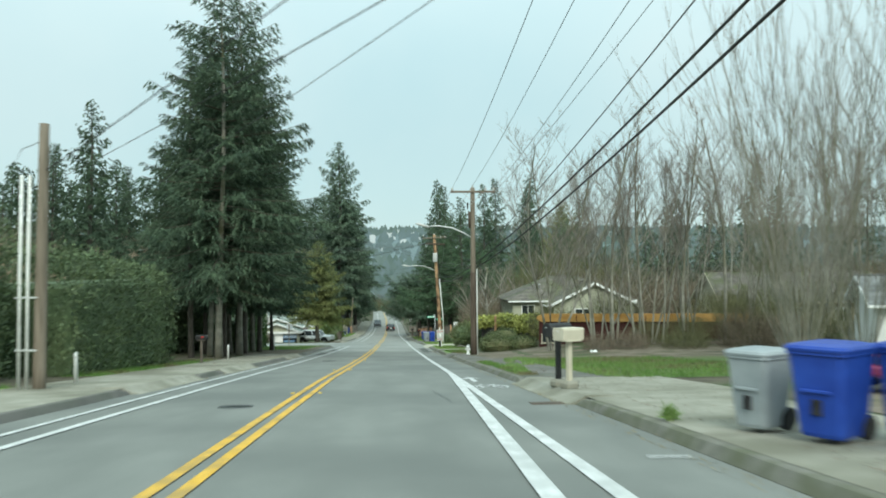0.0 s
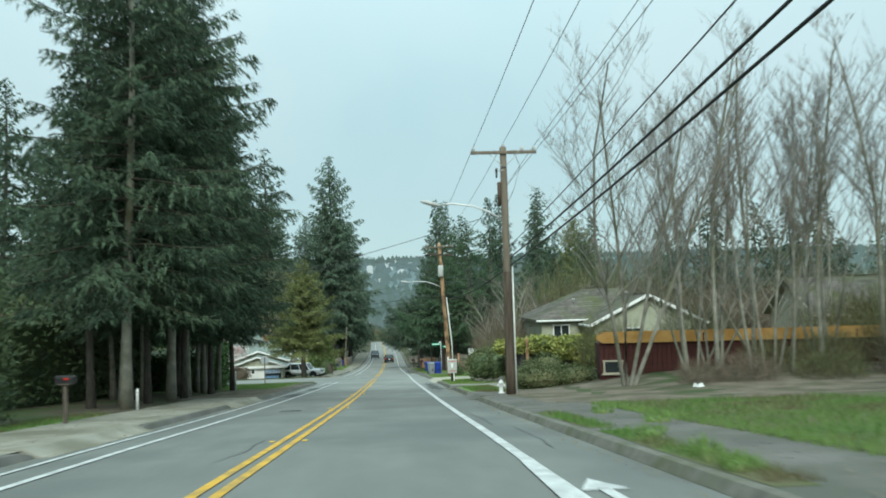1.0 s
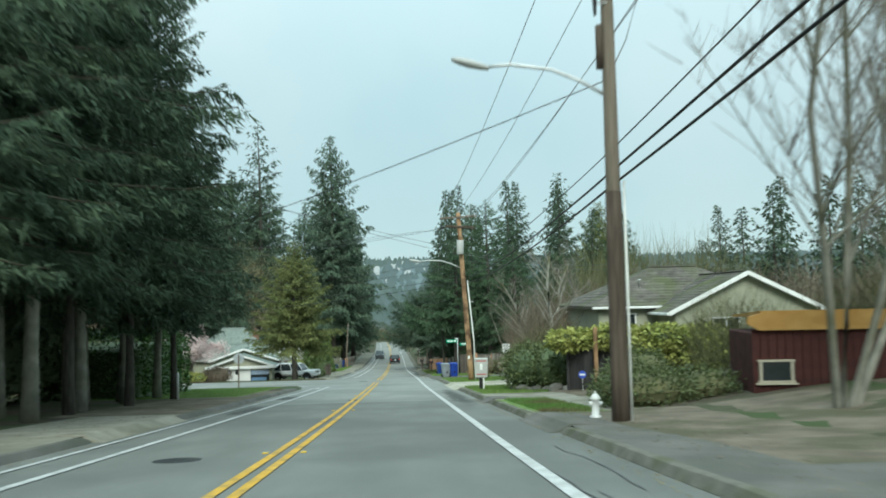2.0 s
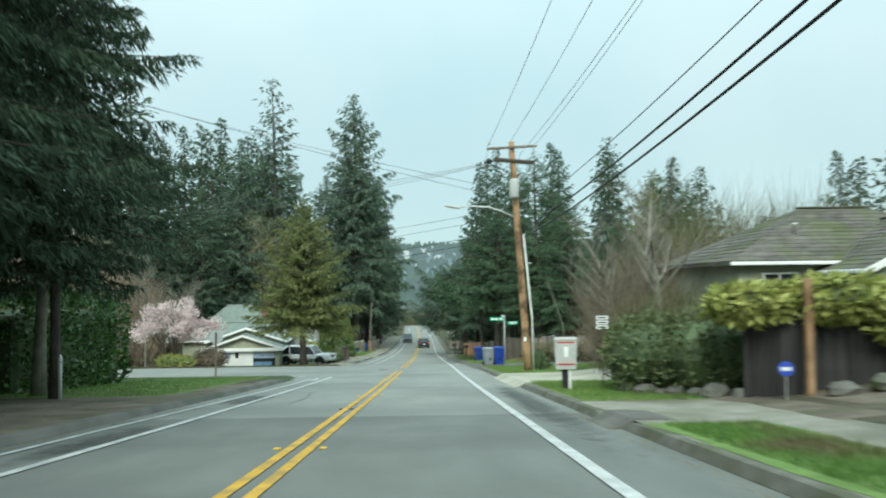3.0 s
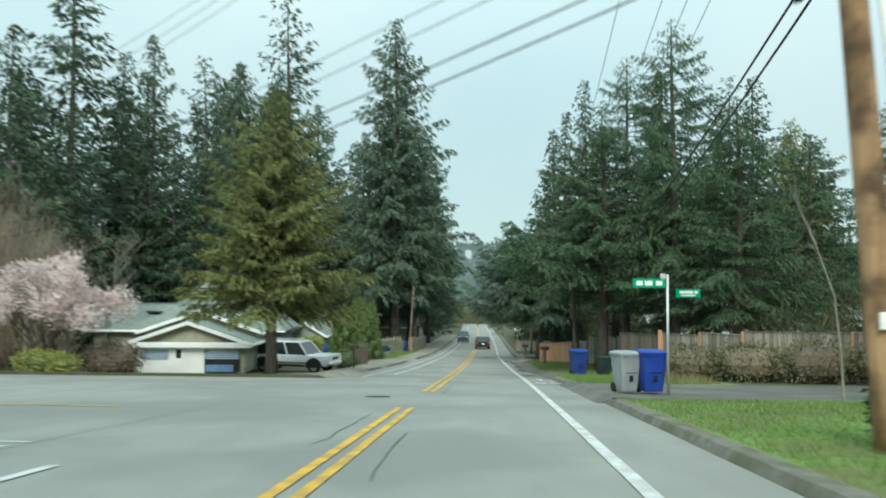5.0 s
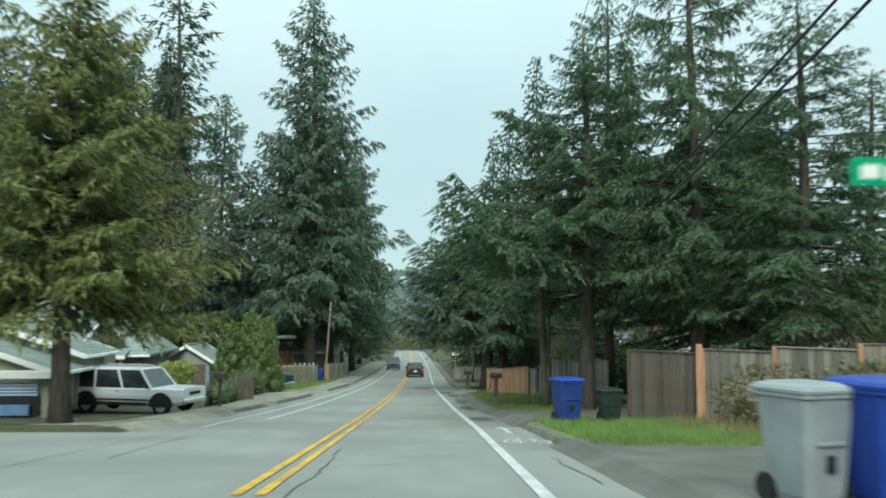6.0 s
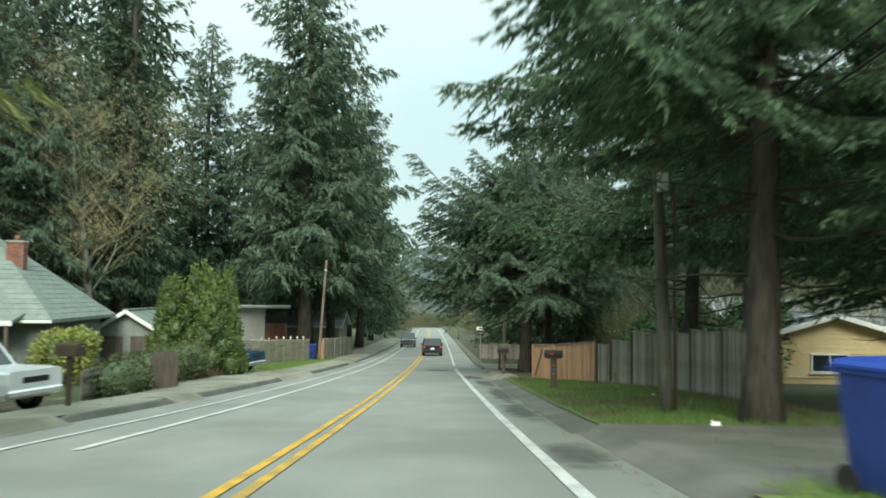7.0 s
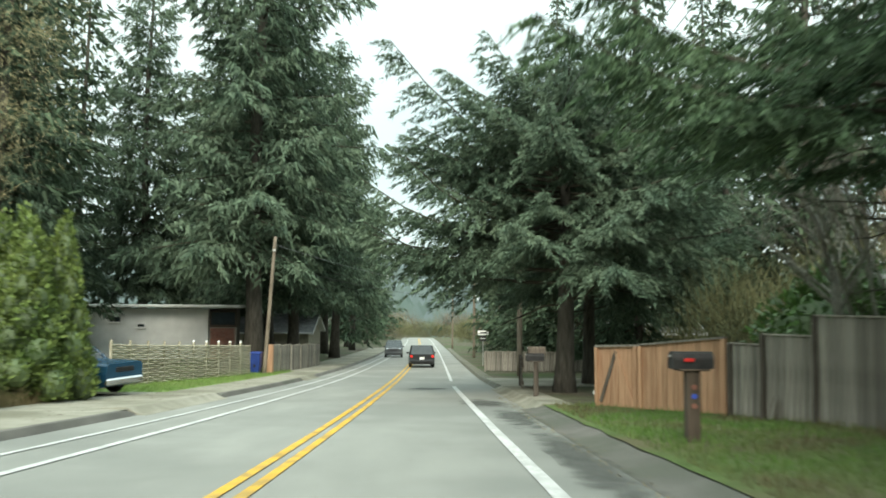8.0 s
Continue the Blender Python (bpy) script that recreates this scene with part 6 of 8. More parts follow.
    for q in (() if hip else ends):
        for s in (-1, 1):
            if ridge == "x":
                p, r = Vector((q, d / 2 + s * (d / 2 + e), eave - drop + 0.05)), Vector((q, d / 2, top + 0.05))
            else:
                p, r = Vector((s * (w / 2 + e), q, eave - drop + 0.05)), Vector((0, q, top + 0.05))
            v = r - p
            m = Matrix.Translation((p + r) / 2) @ v.to_track_quat("X", "Z").to_matrix().to_4x4()
            part("barge_board", Geo().box(0, 0, 0, v.length, 0.05, 0.2, 0.008, m), trim, t)
    for s in (0, 1):
        if ridge == "x":
            part("gutter", Geo().box(0, (-e - 0.05) if s == 0 else d + e + 0.05, eave - drop + 0.04, w + 2 * e, 0.11, 0.12, 0.02), trim, t)
        else:
            part("gutter", Geo().box((-1 if s == 0 else 1) * (w / 2 + e + 0.05), d / 2, eave - drop + 0.04, 0.11, d + 2 * e, 0.12, 0.02), trim, t)
    for args in windows:
        window(t, *args)
    return t


def vent_pipe(parent, x, y, z):
    part("vent_pipe", Geo().tube([(x, y, z - 0.2), (x, y, z + 0.4), (x, y, z + 0.42), (x, y, z + 0.5)], [0.06, 0.06, 0.1, 0.09], 10), "galv", parent, "", True)


def brick_stack(parent, x, y, z0, z1, w=0.75, d=0.55, name="chimney"):
    """A chimney of single bricks on a mortar core."""
    ch = part(name, Geo().box(x, y, (z0 + z1) / 2, w - 0.03, d - 0.03, z1 - z0), "mortar", parent, "red brick chimney")
    shared = Geo().box(0, 0, 0, 0.22, 0.11, 0.068, 0.006).mesh("brick", "brick_red")
    rows = int((z1 - z0) / 0.08)
    for i in range(rows):
        for face in range(2):
            for k in range(3):
                ob = new("brick", shared)
                ob.parent = ch
                off = 0.12 * (i % 2) - 0.06
                if face == 0:
                    ob.matrix_basis = pose(x - w / 2 + 0.135 + 0.235 * k + off * 0.3, y - d / 2 + 0.045, z0 + 0.04 + 0.08 * i)
                elif k < 2:
                    ob.matrix_basis = pose(x + w / 2 - 0.045, y - d / 2 + 0.15 + 0.235 * k, z0 + 0.04 + 0.08 * i, 0, 0, 90)
    part("chimney_cap", Geo().box(x, y, z1 + 0.05, w + 0.1, d + 0.1, 0.1, 0.02), "concrete", ch)
    part("flue_pot", Geo().tube([(x, y, z1 + 0.1), (x, y, z1 + 0.35)], [0.12, 0.1], 12), "brick_red", ch, "", True)
    return ch


# sage house with a cross gable, right of the road
HZ = land_z(14, 72) + 0.1
ha = gable_house("house", 15.5, 71.0, 0, 10.5, 8.0, 2.9, 1.9, "green_siding", "shingle", "sage-green lapped house with brown shingle roof", "x", z=-4.5, foot=0.8, hip=True,
                 windows=((-3.9, 1.25, 1.1, 1.15), (-0.2, 1.25, 1.0, 1.15)))
vent_pipe(ha, -2.6, 1.6, 3.7)
hb = gable_house("house_wing", 16.8, 68.2, 0, 7.0, 6.0, 2.7, 1.7, "green_siding", "shingle", "sage-green gabled wing with white barge boards", "y", z=-4.62, foot=0.8, windows=((-1.0, 1.2, 1.3, 1.1),))
hc = gable_house("house", 33.0, 64.0, -6, 13.0, 8.0, 2.7, 2.2, "tan_siding", "shingle", "tan bungalow with brown shingle roof behind trees", "x", trim="tan_siding", windows=((-4.5, 1.0, 1.2, 1.1), (-1.0, 1.0, 1.6, 1.1), (3.0, 1.0, 1.2, 1.1)))
hw = gable_house("outbuilding", 27.0, 33.0, -20, 12.0, 5.0, 2.2, 1.1, "white_paint", "grey_shingle", "low white outbuilding behind bare trees", "x", windows=((-3.5, 0.9, 1.2, 0.8), (1.5, 0.9, 1.2, 0.8)))

# long dark-red shed with amber fascia
sh = thing("shed", 8.7, 49.2, -3.71, -9, "long dark-red board shed with amber fascia", "shed")
LEN = 12.5
sh.scale.z = 0.83
shared = Geo().box(0, 0, 1.0, 0.188, 0.05, 2.0, 0.008).mesh("plank", "maroon")
for i in range(int(LEN / 0.2)):
    part("plank", shared, None, sh).matrix_basis = pose(0.1 + 0.2 * i, 0, -0.02 * (i % 3))
part("back", Geo().box(LEN / 2, 1.3, 0.95, LEN - 0.1, 2.4, 1.9, 0.03), "maroon", sh)
g = Geo().prism([(0.15, 1.98), (-0.12, 2.18), (-0.1, 2.38), (0.25, 2.5), (LEN, 2.5), (LEN, 1.98)], -0.16, -0.03, "y")
part("fascia", g, "amber", sh, "amber-yellow painted fascia board")
part("roof", Geo().prism([(-0.14, 2.42), (2.6, 2.3), (2.6, 2.38), (-0.14, 2.56)], 0.2, LEN, "x"), "amber", sh)
for k in range(1, 6):
    part("fascia_joint", Geo().box(0.2 + k * 2.05, -0.166, 2.22, 0.05, 0.02, 0.4, 0.004), "maroon", sh)
window(sh, 0.55, 0.45, 0.75, 0.62, -0.02, "tan", 1)


# white house and garage at the corner, left of the road
hm = gable_house("house", -20.4, 124.2, 4, 9.5, 7.0, 2.25, 1.35, "green_siding", "green_shingle", "pale sage house with low roof behind a cedar", "x", z=-9.65, over=0.5, courses=18)
part("skylight", Geo().box(-1.6, 1.9, 3.25, 0.9, 0.7, 0.1, 0.02), "glass", hm)
hd = gable_house("house_wing", -17.5, 122.0, 4, 6.6, 3.4, 2.25, 1.12, "green_siding", "green_shingle", "sage gabled house wing with white barge boards", "y", z=-9.65, over=0.5, courses=14)
gd = gable_house("garage_wing", -17.2, 119.2, 4, 6.3, 2.7, 1.75, 1.07, "green_siding", "green_shingle", "small gabled garage wing with white fascia", "y", z=-9.65, over=0.5)
part("fascia_beam", Geo().box(-0.1, -0.5, 1.62, 7.5, 0.16, 0.30, 0.02), "white_paint", gd, "broad white fascia beam")
part("front_panel", Geo().box(-1.0, -0.1, 0.75, 3.8, 0.08, 1.5, 0.01), "white_paint", gd)
for x, w in ((-1.9, 1.5), (1.9, 1.9)):
    sw = part("shutter_panel", Geo().box(x, -0.17, 1.05, w, 0.05, 0.5, 0.01), "blue_paint", gd, "blue louvred panel")
    for k in range(4):
        part("slat", Geo().box(x, -0.2, 0.86 + 0.12 * k, w - 0.06, 0.02, 0.03, 0.004), "white_paint", sw)
dr = part("door", Geo().box(-0.55, -0.17, 0.75, 0.62, 0.06, 1.45, 0.01), "white_paint", gd)
part("door_pane", Geo().box(-0.55, -0.205, 1.1, 0.3, 0.012, 0.5), "glass", dr)
part("dark_bay", Geo().box(1.9, -0.11, 0.5, 2.0, 0.05, 0.75, 0.01), "glass", gd)
part("skirt", Geo().box(1.8, -0.3, 0.3, 1.6, 0.1, 0.4, 0.02), "blue_paint", gd)

# grey-green house with a brick chimney
hf = gable_house("house", -22.1, 137.2, 6, 10.4, 7.6, 2.75, 3.3, "grey_siding", "green_shingle", "grey-green house with sage shingle hip roof", "x", z=-10.55, over=0.6, courses=18, windows=((2.6, 1.0, 1.3, 1.2), (-1.5, 1.0, 1.5, 1.2)), hip=True)
brick_stack(hf, 3.0, 2.6, 3.6, 5.7)
part("porch_roof", Geo().prism([(-1.7, 2.2), (0.0, 2.6), (0.0, 2.72), (-1.7, 2.32)], 1.2, 4.6, "x"), "green_shingle", hf)
part("porch_fascia", Geo().box(2.9, -1.72, 2.24, 3.5, 0.06, 0.2, 0.01), "white_paint", hf)
for x in (1.4, 3.0, 4.4):
    part("porch_post", Geo().box(x, -1.6, 1.1, 0.14, 0.14, 2.2, 0.01), "dark_fence", hf)
hg = gable_house("garage", -16.8, 146.6, 3, 3.1, 5.0, 1.9, 0.95, "grey_siding", "green_shingle", "small grey garage with sage gable roof", "y", z=-10.95, over=0.4)
for x in (-0.75, 0.75):
    part("garage_door", Geo().box(x, -0.06, 0.85, 1.1, 0.06, 1.5, 0.02), "dark_fence", hg, "weathered brown garage door")

# white flat-roofed house with a brick panel
hh = thing("house", -19.3, 175.6, -12.0, 10, "white flat-roofed house with brick and dark porch", "house")
part("wall", Geo().box(-0.8, 2.6, 1.75, 8.2, 5.0, 3.5, 0.03), "white_paint", hh)
part("roof", Geo().box(0, 2.4, 3.68, 11.0, 6.4, 0.2, 0.04), "white_paint", hh)
part("porch_back", Geo().box(4.2, 2.9, 1.75, 1.9, 4.2, 3.5, 0.03), "dark_fence", hh)
bp = part("brick_panel", Geo().box(4.3, 0.14, 1.1, 1.85, 0.2, 2.2), "mortar", hh, "red brick panel")
shared = Geo().box(0, 0, 0, 0.22, 0.06, 0.068, 0.005).mesh("brick", "brick_red")
for i in range(26):
    for k in range(7):
        ob = new("brick", shared)
        ob.parent = bp
        ob.matrix_basis = pose(3.52 + 0.235 * k + 0.1 * (i % 2), 0.035, 0.06 + 0.082 * i)
window(hh, 4.3, 2.35, 1.7, 0.95, 0.1, "dark_pole", 1)
window(hh, -2.9, 2.55, 0.75, 0.4, 0.1, "white_paint", 1)
window(hh, -1.2, 2.2, 0.5, 0.25, 0.1, "white_paint", 1)

# cream house behind the firs
hy = gable_house("house", 16.0, 137.0, 0, 4.9, 8.5, 2.05, 0.72, "yellow_siding", "grey_shingle", "cream-yellow house with low gable and white trim", "y", z=-10.45, over=0.5, windows=((-0.15, 0.5, 1.5, 0.72),))
hz = gable_house("house_wing", 19.5, 141.0, 0, 12.0, 7.0, 2.3, 1.1, "yellow_siding", "grey_shingle", "cream-yellow house wing with grey roof", "x", z=-10.45)
brick_stack(hz, -4.0, 2.2, 2.9, 4.2, 0.7, 0.55)
# low dark-roofed houses behind the fence, and one far ahead
hk = gable_house("house", 27.0, 128.0, 0, 15.0, 8.0, 2.0, 1.5, "tan_siding", "grey_shingle", "low tan house with dark grey roof", "x", z=-9.4, windows=((-3.0, 0.9, 1.4, 0.9),))
hk2 = gable_house("house_wing", 21.8, 124.0, 0, 4.0, 4.0, 1.95, 0.7, "tan_siding", "grey_shingle", "low gabled porch with white trim", "y", z=-9.4)
hn = gable_house("house", 13.0, 172.0, 0, 8.0, 8.0, 2.4, 1.4, "tan_siding", "grey_shingle", "tan house with grey roof behind trees", "x")
hq = gable_house("house", -15.0, 128.0 + 64, 0, 7.0, 7.0, 2.4, 1.4, "tan_siding", "grey_shingle", "tan house under tall firs", "x")

# ---- vehicles ----
def car(name, x, y, rz, length, width, height, paint, label, cabin=(0.22, 0.95), hood=0.62, belt=0.56, clear=0.24, wheel=0.36, rear_lamps=False, head_lamps=False, square=0.0, pitch=0.0, z=None, category="car", rake=0.28):
    """A car whose nose points along +y of its own. cabin: where the cabin begins and ends along its length from the tail (0) to the nose (1)."""
    t = thing(name, x, y, road_z(y) if z is None else z, rz, label, category)
    t.rotation_euler = (radians(pitch), 0, radians(rz))
    L, W = length, width / 2
    hz = lambda s: height * (belt if cabin[0] - 0.08 < s < cabin[1] + 0.02 else (hood if s > cabin[1] - 0.3 else belt))

    def section(s):
        yy = (s - 0.5) * L
        taper = 1 - 0.12 * max(0, (s - 0.85) / 0.15) ** 2 - 0.07 * max(0, (0.12 - s) / 0.12) ** 2
        top = height * (belt - (belt - hood * 1.0) * smooth(cabin[1] - 0.02, cabin[1] + 0.06, s) * (1 if hood < belt else 0))
        top *= 1 - 0.10 * max(0, (s - 0.9) / 0.1) ** 2 * (1 - square)
        low = clear + 0.10 * max(0, (s - 0.92) / 0.08) + 0.08 * max(0, (0.06 - s) / 0.06)
        w = W * taper
        return [(-w * 0.86, yy, low), (w * 0.86, yy, low), (w * 0.97, yy, low + 0.12), (w, yy, (low + top) * 0.52), (w * 0.97, yy, top - 0.06), (w * 0.90, yy, top), (-w * 0.90, yy, top), (-w * 0.97, yy, top - 0.06), (-w, yy, (low + top) * 0.52), (-w * 0.97, yy, low + 0.12)]

    body = part("body", Geo().loft([section(s) for s in (0, 0.02, 0.06, 0.12, 0.2, 0.3, 0.45, 0.6, 0.68, 0.75, 0.82, 0.88, 0.93, 0.97, 1.0)]), paint, t)
    a, b = (cabin[0] - 0.5) * L, (cabin[1] - 0.5) * L
    zb, zt = height * belt - 0.03, height - 0.05
    rear_in, front_in = 0.10 * (b - a), rake * (b - a)

    def ring(q, k0):
        k = q
        ya, yb = a + rear_in * k * (0.5 if square else 1), b - front_in * k
        w = W * (0.93 - 0.15 * k)
        return [(-w, ya, zb + (zt - zb) * k), (w, ya, zb + (zt - zb) * k), (w, yb, zb + (zt - zb) * k), (-w, yb, zb + (zt - zb) * k)]

    cab = part("glazing", Geo().loft([ring(0, 0), ring(0.5, 0), ring(1, 0)]), "glass", t, "dark tinted windows")
    top = ring(1, 0)
    part("roof", Geo().loft([[Vector(p) + Vector((0, 0, -0.03)) for p in top], [Vector(p) * 1.0 + Vector((0, 0, 0.02)) for p in top], [(p[0] * 0.86, p[1] * 0.94 + 0.03 * (a + b), p[2] + 0.05) for p in top]]), paint, t)
    r0, r1 = ring(0, 0), ring(1, 0)
    n = 3 if b - a > 2.4 else 2
    for side in (-1, 1):
        ks = (0, 3) if side < 0 else (1, 2)
        for i in range(n + 1):
            f = i / n
            p = Vector(r0[ks[0]]).lerp(Vector(r0[ks[1]]), f)
            q = Vector(r1[ks[0]]).lerp(Vector(r1[ks[1]]), f)
            part("pillar", Geo().tube([p, p.lerp(q, 0.5) + Vector((side * 0.004, 0, 0)), q], 0.045, 6), paint, t)
    for yy in (-0.5 * L + 0.19 * L, 0.5 * L - 0.18 * L):
        for side in (-1, 1):
            cx = side * (W - 0.11)
            g = Geo()
            prof = [(0.0, wheel - 0.09), (0.03, wheel - 0.02), (0.09, wheel), (0.15, wheel - 0.02), (0.2, wheel - 0.09), (0.2, wheel * 0.6), (0.0, wheel * 0.6)]
            rings = [[(cx - 0.1 + px, yy + pr * math.cos(w), wheel + pr * math.sin(w)) for px, pr in prof] for w in np.linspace(0, 2 * math.pi, 21)]
            g.loft(rings, caps=False)
            tyre = part("tyre", g, "rubber", t)
            part("rim", Geo().tube([(cx - 0.07, yy, wheel), (cx + 0.07 * 1, yy, wheel)], wheel * 0.58, 14), "stop_back", tyre)
            part("wheel_arch", Geo().tube([(side * (W - 0.10), yy + (wheel + 0.06) * math.cos(w), wheel + (wheel + 0.06) * math.sin(w)) for w in np.linspace(0.05, math.pi - 0.05, 9)], 0.05, 6), "black", t)
    yb_, yf = -L / 2 - 0.01, L / 2
    part("bumper", Geo().box(0, -L / 2 - 0.02, clear + 0.22, width * 0.92, 0.14, 0.2, 0.04), paint if paint != "white_car" else "black", t)
    part("bumper", Geo().box(0, L / 2 - 0.02, clear + 0.2, width * 0.86, 0.14, 0.18, 0.04), "chrome" if square else paint, t)
    part("plate", Geo().box(0, -L / 2 - 0.1, clear + 0.42, 0.32, 0.02, 0.16, 0.004), "sign_white", t)
    for side in (-1, 1):
        part("tail_lamp", Geo().box(side * W * 0.8, -L / 2 - 0.005, height * belt - 0.14, 0.16, 0.06, 0.15, 0.02), "lens_red", t)
        part("head_lamp", Geo().box(side * W * 0.68, L / 2 - 0.06, height * hood * 0.86, 0.28, 0.1, 0.14, 0.02), "chrome", t)
        part("door_handle", Geo().box(side * (W - 0.01), -0.05 * L, height * belt - 0.14, 0.03, 0.14, 0.03, 0.006), "black" if paint == "white_car" else paint, t)
        part("side_mirror", Geo().box(side * (W + 0.07), b - front_in * 0.35, height * belt + 0.06, 0.18, 0.1, 0.13, 0.03), "black", t)
        part("side_trim", Geo().box(side * (W - 0.002), -0.02 * L, height * 0.34, 0.025, L * 0.5, 0.07, 0.008), "black" if paint == "white_car" else "chrome" if square else paint, t)
    part("grille", Geo().box(0, L / 2 - 0.03, height * hood * 0.8, width * 0.44, 0.08, 0.16, 0.02), "black", t)
    return t


car("car", -1.15, 178.0, 2.5, 4.5, 1.82, 1.55, "black_car", "black compact car driving ahead in the lane", (0.04, 0.72), 0.58, 0.6, pitch=-2.3)
car("car", -4.5, 204.0, 182, 4.6, 1.85, 1.7, "dark_car", "dark grey oncoming car in the far lane", (0.04, 0.72), 0.58, 0.6, pitch=1.5)
suv = car("suv", -12.0, 122.9, -104, 5.4, 1.98, 1.86, "white_car", "white four-door utility vehicle parked under a cedar", (0.015, 0.735), 0.6, 0.6, 0.4, 0.42, square=0.95, z=land_z(-12.0, 122.9) + 0.02, rake=0.15)
for s in (-0.6, 0.6):
    part("roof_rail", Geo().tube([(s, -2.2, 1.87), (s, -1.9, 1.94), (s, 0.2, 1.94), (s, 0.45, 1.87)], 0.02, 6), "galv", suv)
for s in (-1, 1):
    part("sill_panel", Geo().box(s * 0.95, -0.05, 0.47, 0.06, 2.3, 0.14, 0.02), "black", suv, "black lower side trim")
    for yy in (-1.674, 1.728):
        part("wheel_well", Geo().prism([(yy + 0.53 * math.cos(w), 0.42 + 0.53 * math.sin(w)) for w in np.linspace(-0.1, math.pi + 0.1, 13)], s * 0.945, s * 0.995, "x"), "black", suv, "dark wheel arch")
cc = car("classic_car", -11.35, 142.7, -104, 5.2, 1.9, 1.62, "blue_car", "old blue saloon car with chrome bumper, half hidden", (0.25, 0.76), 0.6, 0.62, 0.26, 0.35, square=0.8, z=land_z(-11.35, 142.7) + 0.02)
for s in (-1, 1):
    part("sill_panel", Geo().box(s * 0.955, 0.05, 0.42, 0.03, 4.6, 0.26, 0.01), "black", cc, "blackened lower side panel")
car("car", 10.6, 14.6, 100, 4.4, 1.8, 1.35, "red_car", "red car parked behind the bins", (0.2, 0.72), 0.58, 0.6, z=land_z(10.6, 14.6) + 0.02)
tr = thing("trailer", -29.0, 114.2, land_z(-29, 114.2), 15, "dark flatbed trailer parked at the verge", "trailer")
part("bed", Geo().box(0, 0, 0.75, 3.2, 1.7, 0.35, 0.04), "black", tr)
part("tailboard", Geo().box(1.62, 0, 1.0, 0.06, 1.7, 0.7, 0.01), "dark_fence", tr)
for s in (-0.85, 0.85):
    part("tyre", Geo().tube([(0, s - 0.1, 0.34), (0, s + 0.1, 0.34)], 0.34, 18), "rubber", tr)
part("drawbar", Geo().tube([(-1.6, 0, 0.6), (-2.6, 0, 0.45)], 0.05, 6), "black", tr)

# ---- bins ----
def wheelie_bin(x, y, rz, body_mat, lid_mat, label, h=1.08, w=0.62, d=0.72, tag="sign_white", z=None, group="wheelie bins"):
    t = thing("wheelie_bin", x, y, land_z(x, y) + 0.035 if z is None else z, rz, label, "bin", group)
    rings = []
    for q, f in ((0.06, 0.70), (0.10, 0.74), (0.3, 0.80), (0.55, 0.86), (0.8, 0.92), (0.93, 0.96), (0.935, 1.02), (0.975, 1.02)):
        ww, dd, c = w / 2 * f, d / 2 * f, 0.05
        rings.append([(-ww + c, -dd, q * h), (ww - c, -dd, q * h), (ww, -dd + c, q * h), (ww, dd - c, q * h), (ww - c, dd, q * h), (-ww + c, dd, q * h), (-ww, dd - c, q * h), (-ww, -dd + c, q * h)])
    part("body", Geo().loft(rings), body_mat, t)
    rim = []
    for q, f in ((0.975, 1.06), (1.0, 1.07), (1.03, 1.0), (1.055, 0.7)):
        ww, dd, c = w / 2 * f, d / 2 * f, 0.06
        rim.append([(-ww + c, -dd, q * h), (ww - c, -dd, q * h), (ww, -dd + c, q * h), (ww, dd - c, q * h), (ww - c, dd, q * h), (-ww + c, dd, q * h), (-ww, dd - c, q * h), (-ww, -dd + c, q * h)])
    part("lid", Geo().loft(rim), lid_mat, t)
    part("handle", Geo().tube([(-w * 0.42, d * 0.5, h * 0.93), (-w * 0.42, d * 0.62, h * 0.95), (w * 0.42, d * 0.62, h * 0.95), (w * 0.42, d * 0.5, h * 0.93)], 0.017, 6), body_mat, t)
    part("grab_bar", Geo().box(0, -d * 0.455, h * 0.55, w * 0.5, 0.03, 0.04, 0.01), body_mat, t)
    part("catch", Geo().box(0, -d * 0.42, h * 0.38, 0.1, 0.05, 0.16, 0.01), "black", t)
    for s in (-1, 1):
        part("wheel", Geo().tube([(s * w * 0.36 - 0.035, d * 0.36, 0.13), (s * w * 0.36 + 0.035, d * 0.36, 0.13)], [0.13, 0.13], 16), "rubber", t)
    part("axle", Geo().tube([(-w * 0.36, d * 0.36, 0.13), (w * 0.36, d * 0.36, 0.13)], 0.015, 6), "galv", t)
    if tag:
        part("label_plate", Geo().box(0, -d * 0.447, h * 0.8, 0.17, 0.008, 0.06, 0.002), tag, t, "white worn lettering panel")
    return t


wheelie_bin(4.13, 9.05, -58, "grey_bin", "grey_bin", "grey plastic wheelie bin with pale lid on the pavement", 0.88, 0.54, 0.6, None)
wheelie_bin(4.45, 8.1, -56, "blue_bin", "blue_bin", "bright blue plastic wheelie bin on the pavement", 0.95, 0.62, 0.74)
wheelie_bin(5.3, 7.95, -60, "blue_bin", "blue_bin", "bright blue plastic wheelie bin on the pavement", 0.95, 0.62, 0.74, None)
wheelie_bin(3.62, 95.9, 20, "grey_bin", "grey_bin", "grey plastic wheelie bin with pale lid by the lane", 1.06, 0.62, 0.7, None)
wheelie_bin(4.25, 95.7, 12, "blue_bin", "blue_bin", "bright blue plastic wheelie bin by the lane", 1.1, 0.66, 0.74)
# the darker blue body puts the trees' shade into its colour
wheelie_bin(3.86, 110.2, 15, "dark_blue_bin", "blue_bin", "blue plastic wheelie bin on the verge, body darkened for tree shade", 1.12, 0.7, 0.76)
wheelie_bin(4.95, 110.0, 5, "green_bin", "green_bin", "dark green plastic bin in the shade", 0.85, 0.6, 0.6, None)
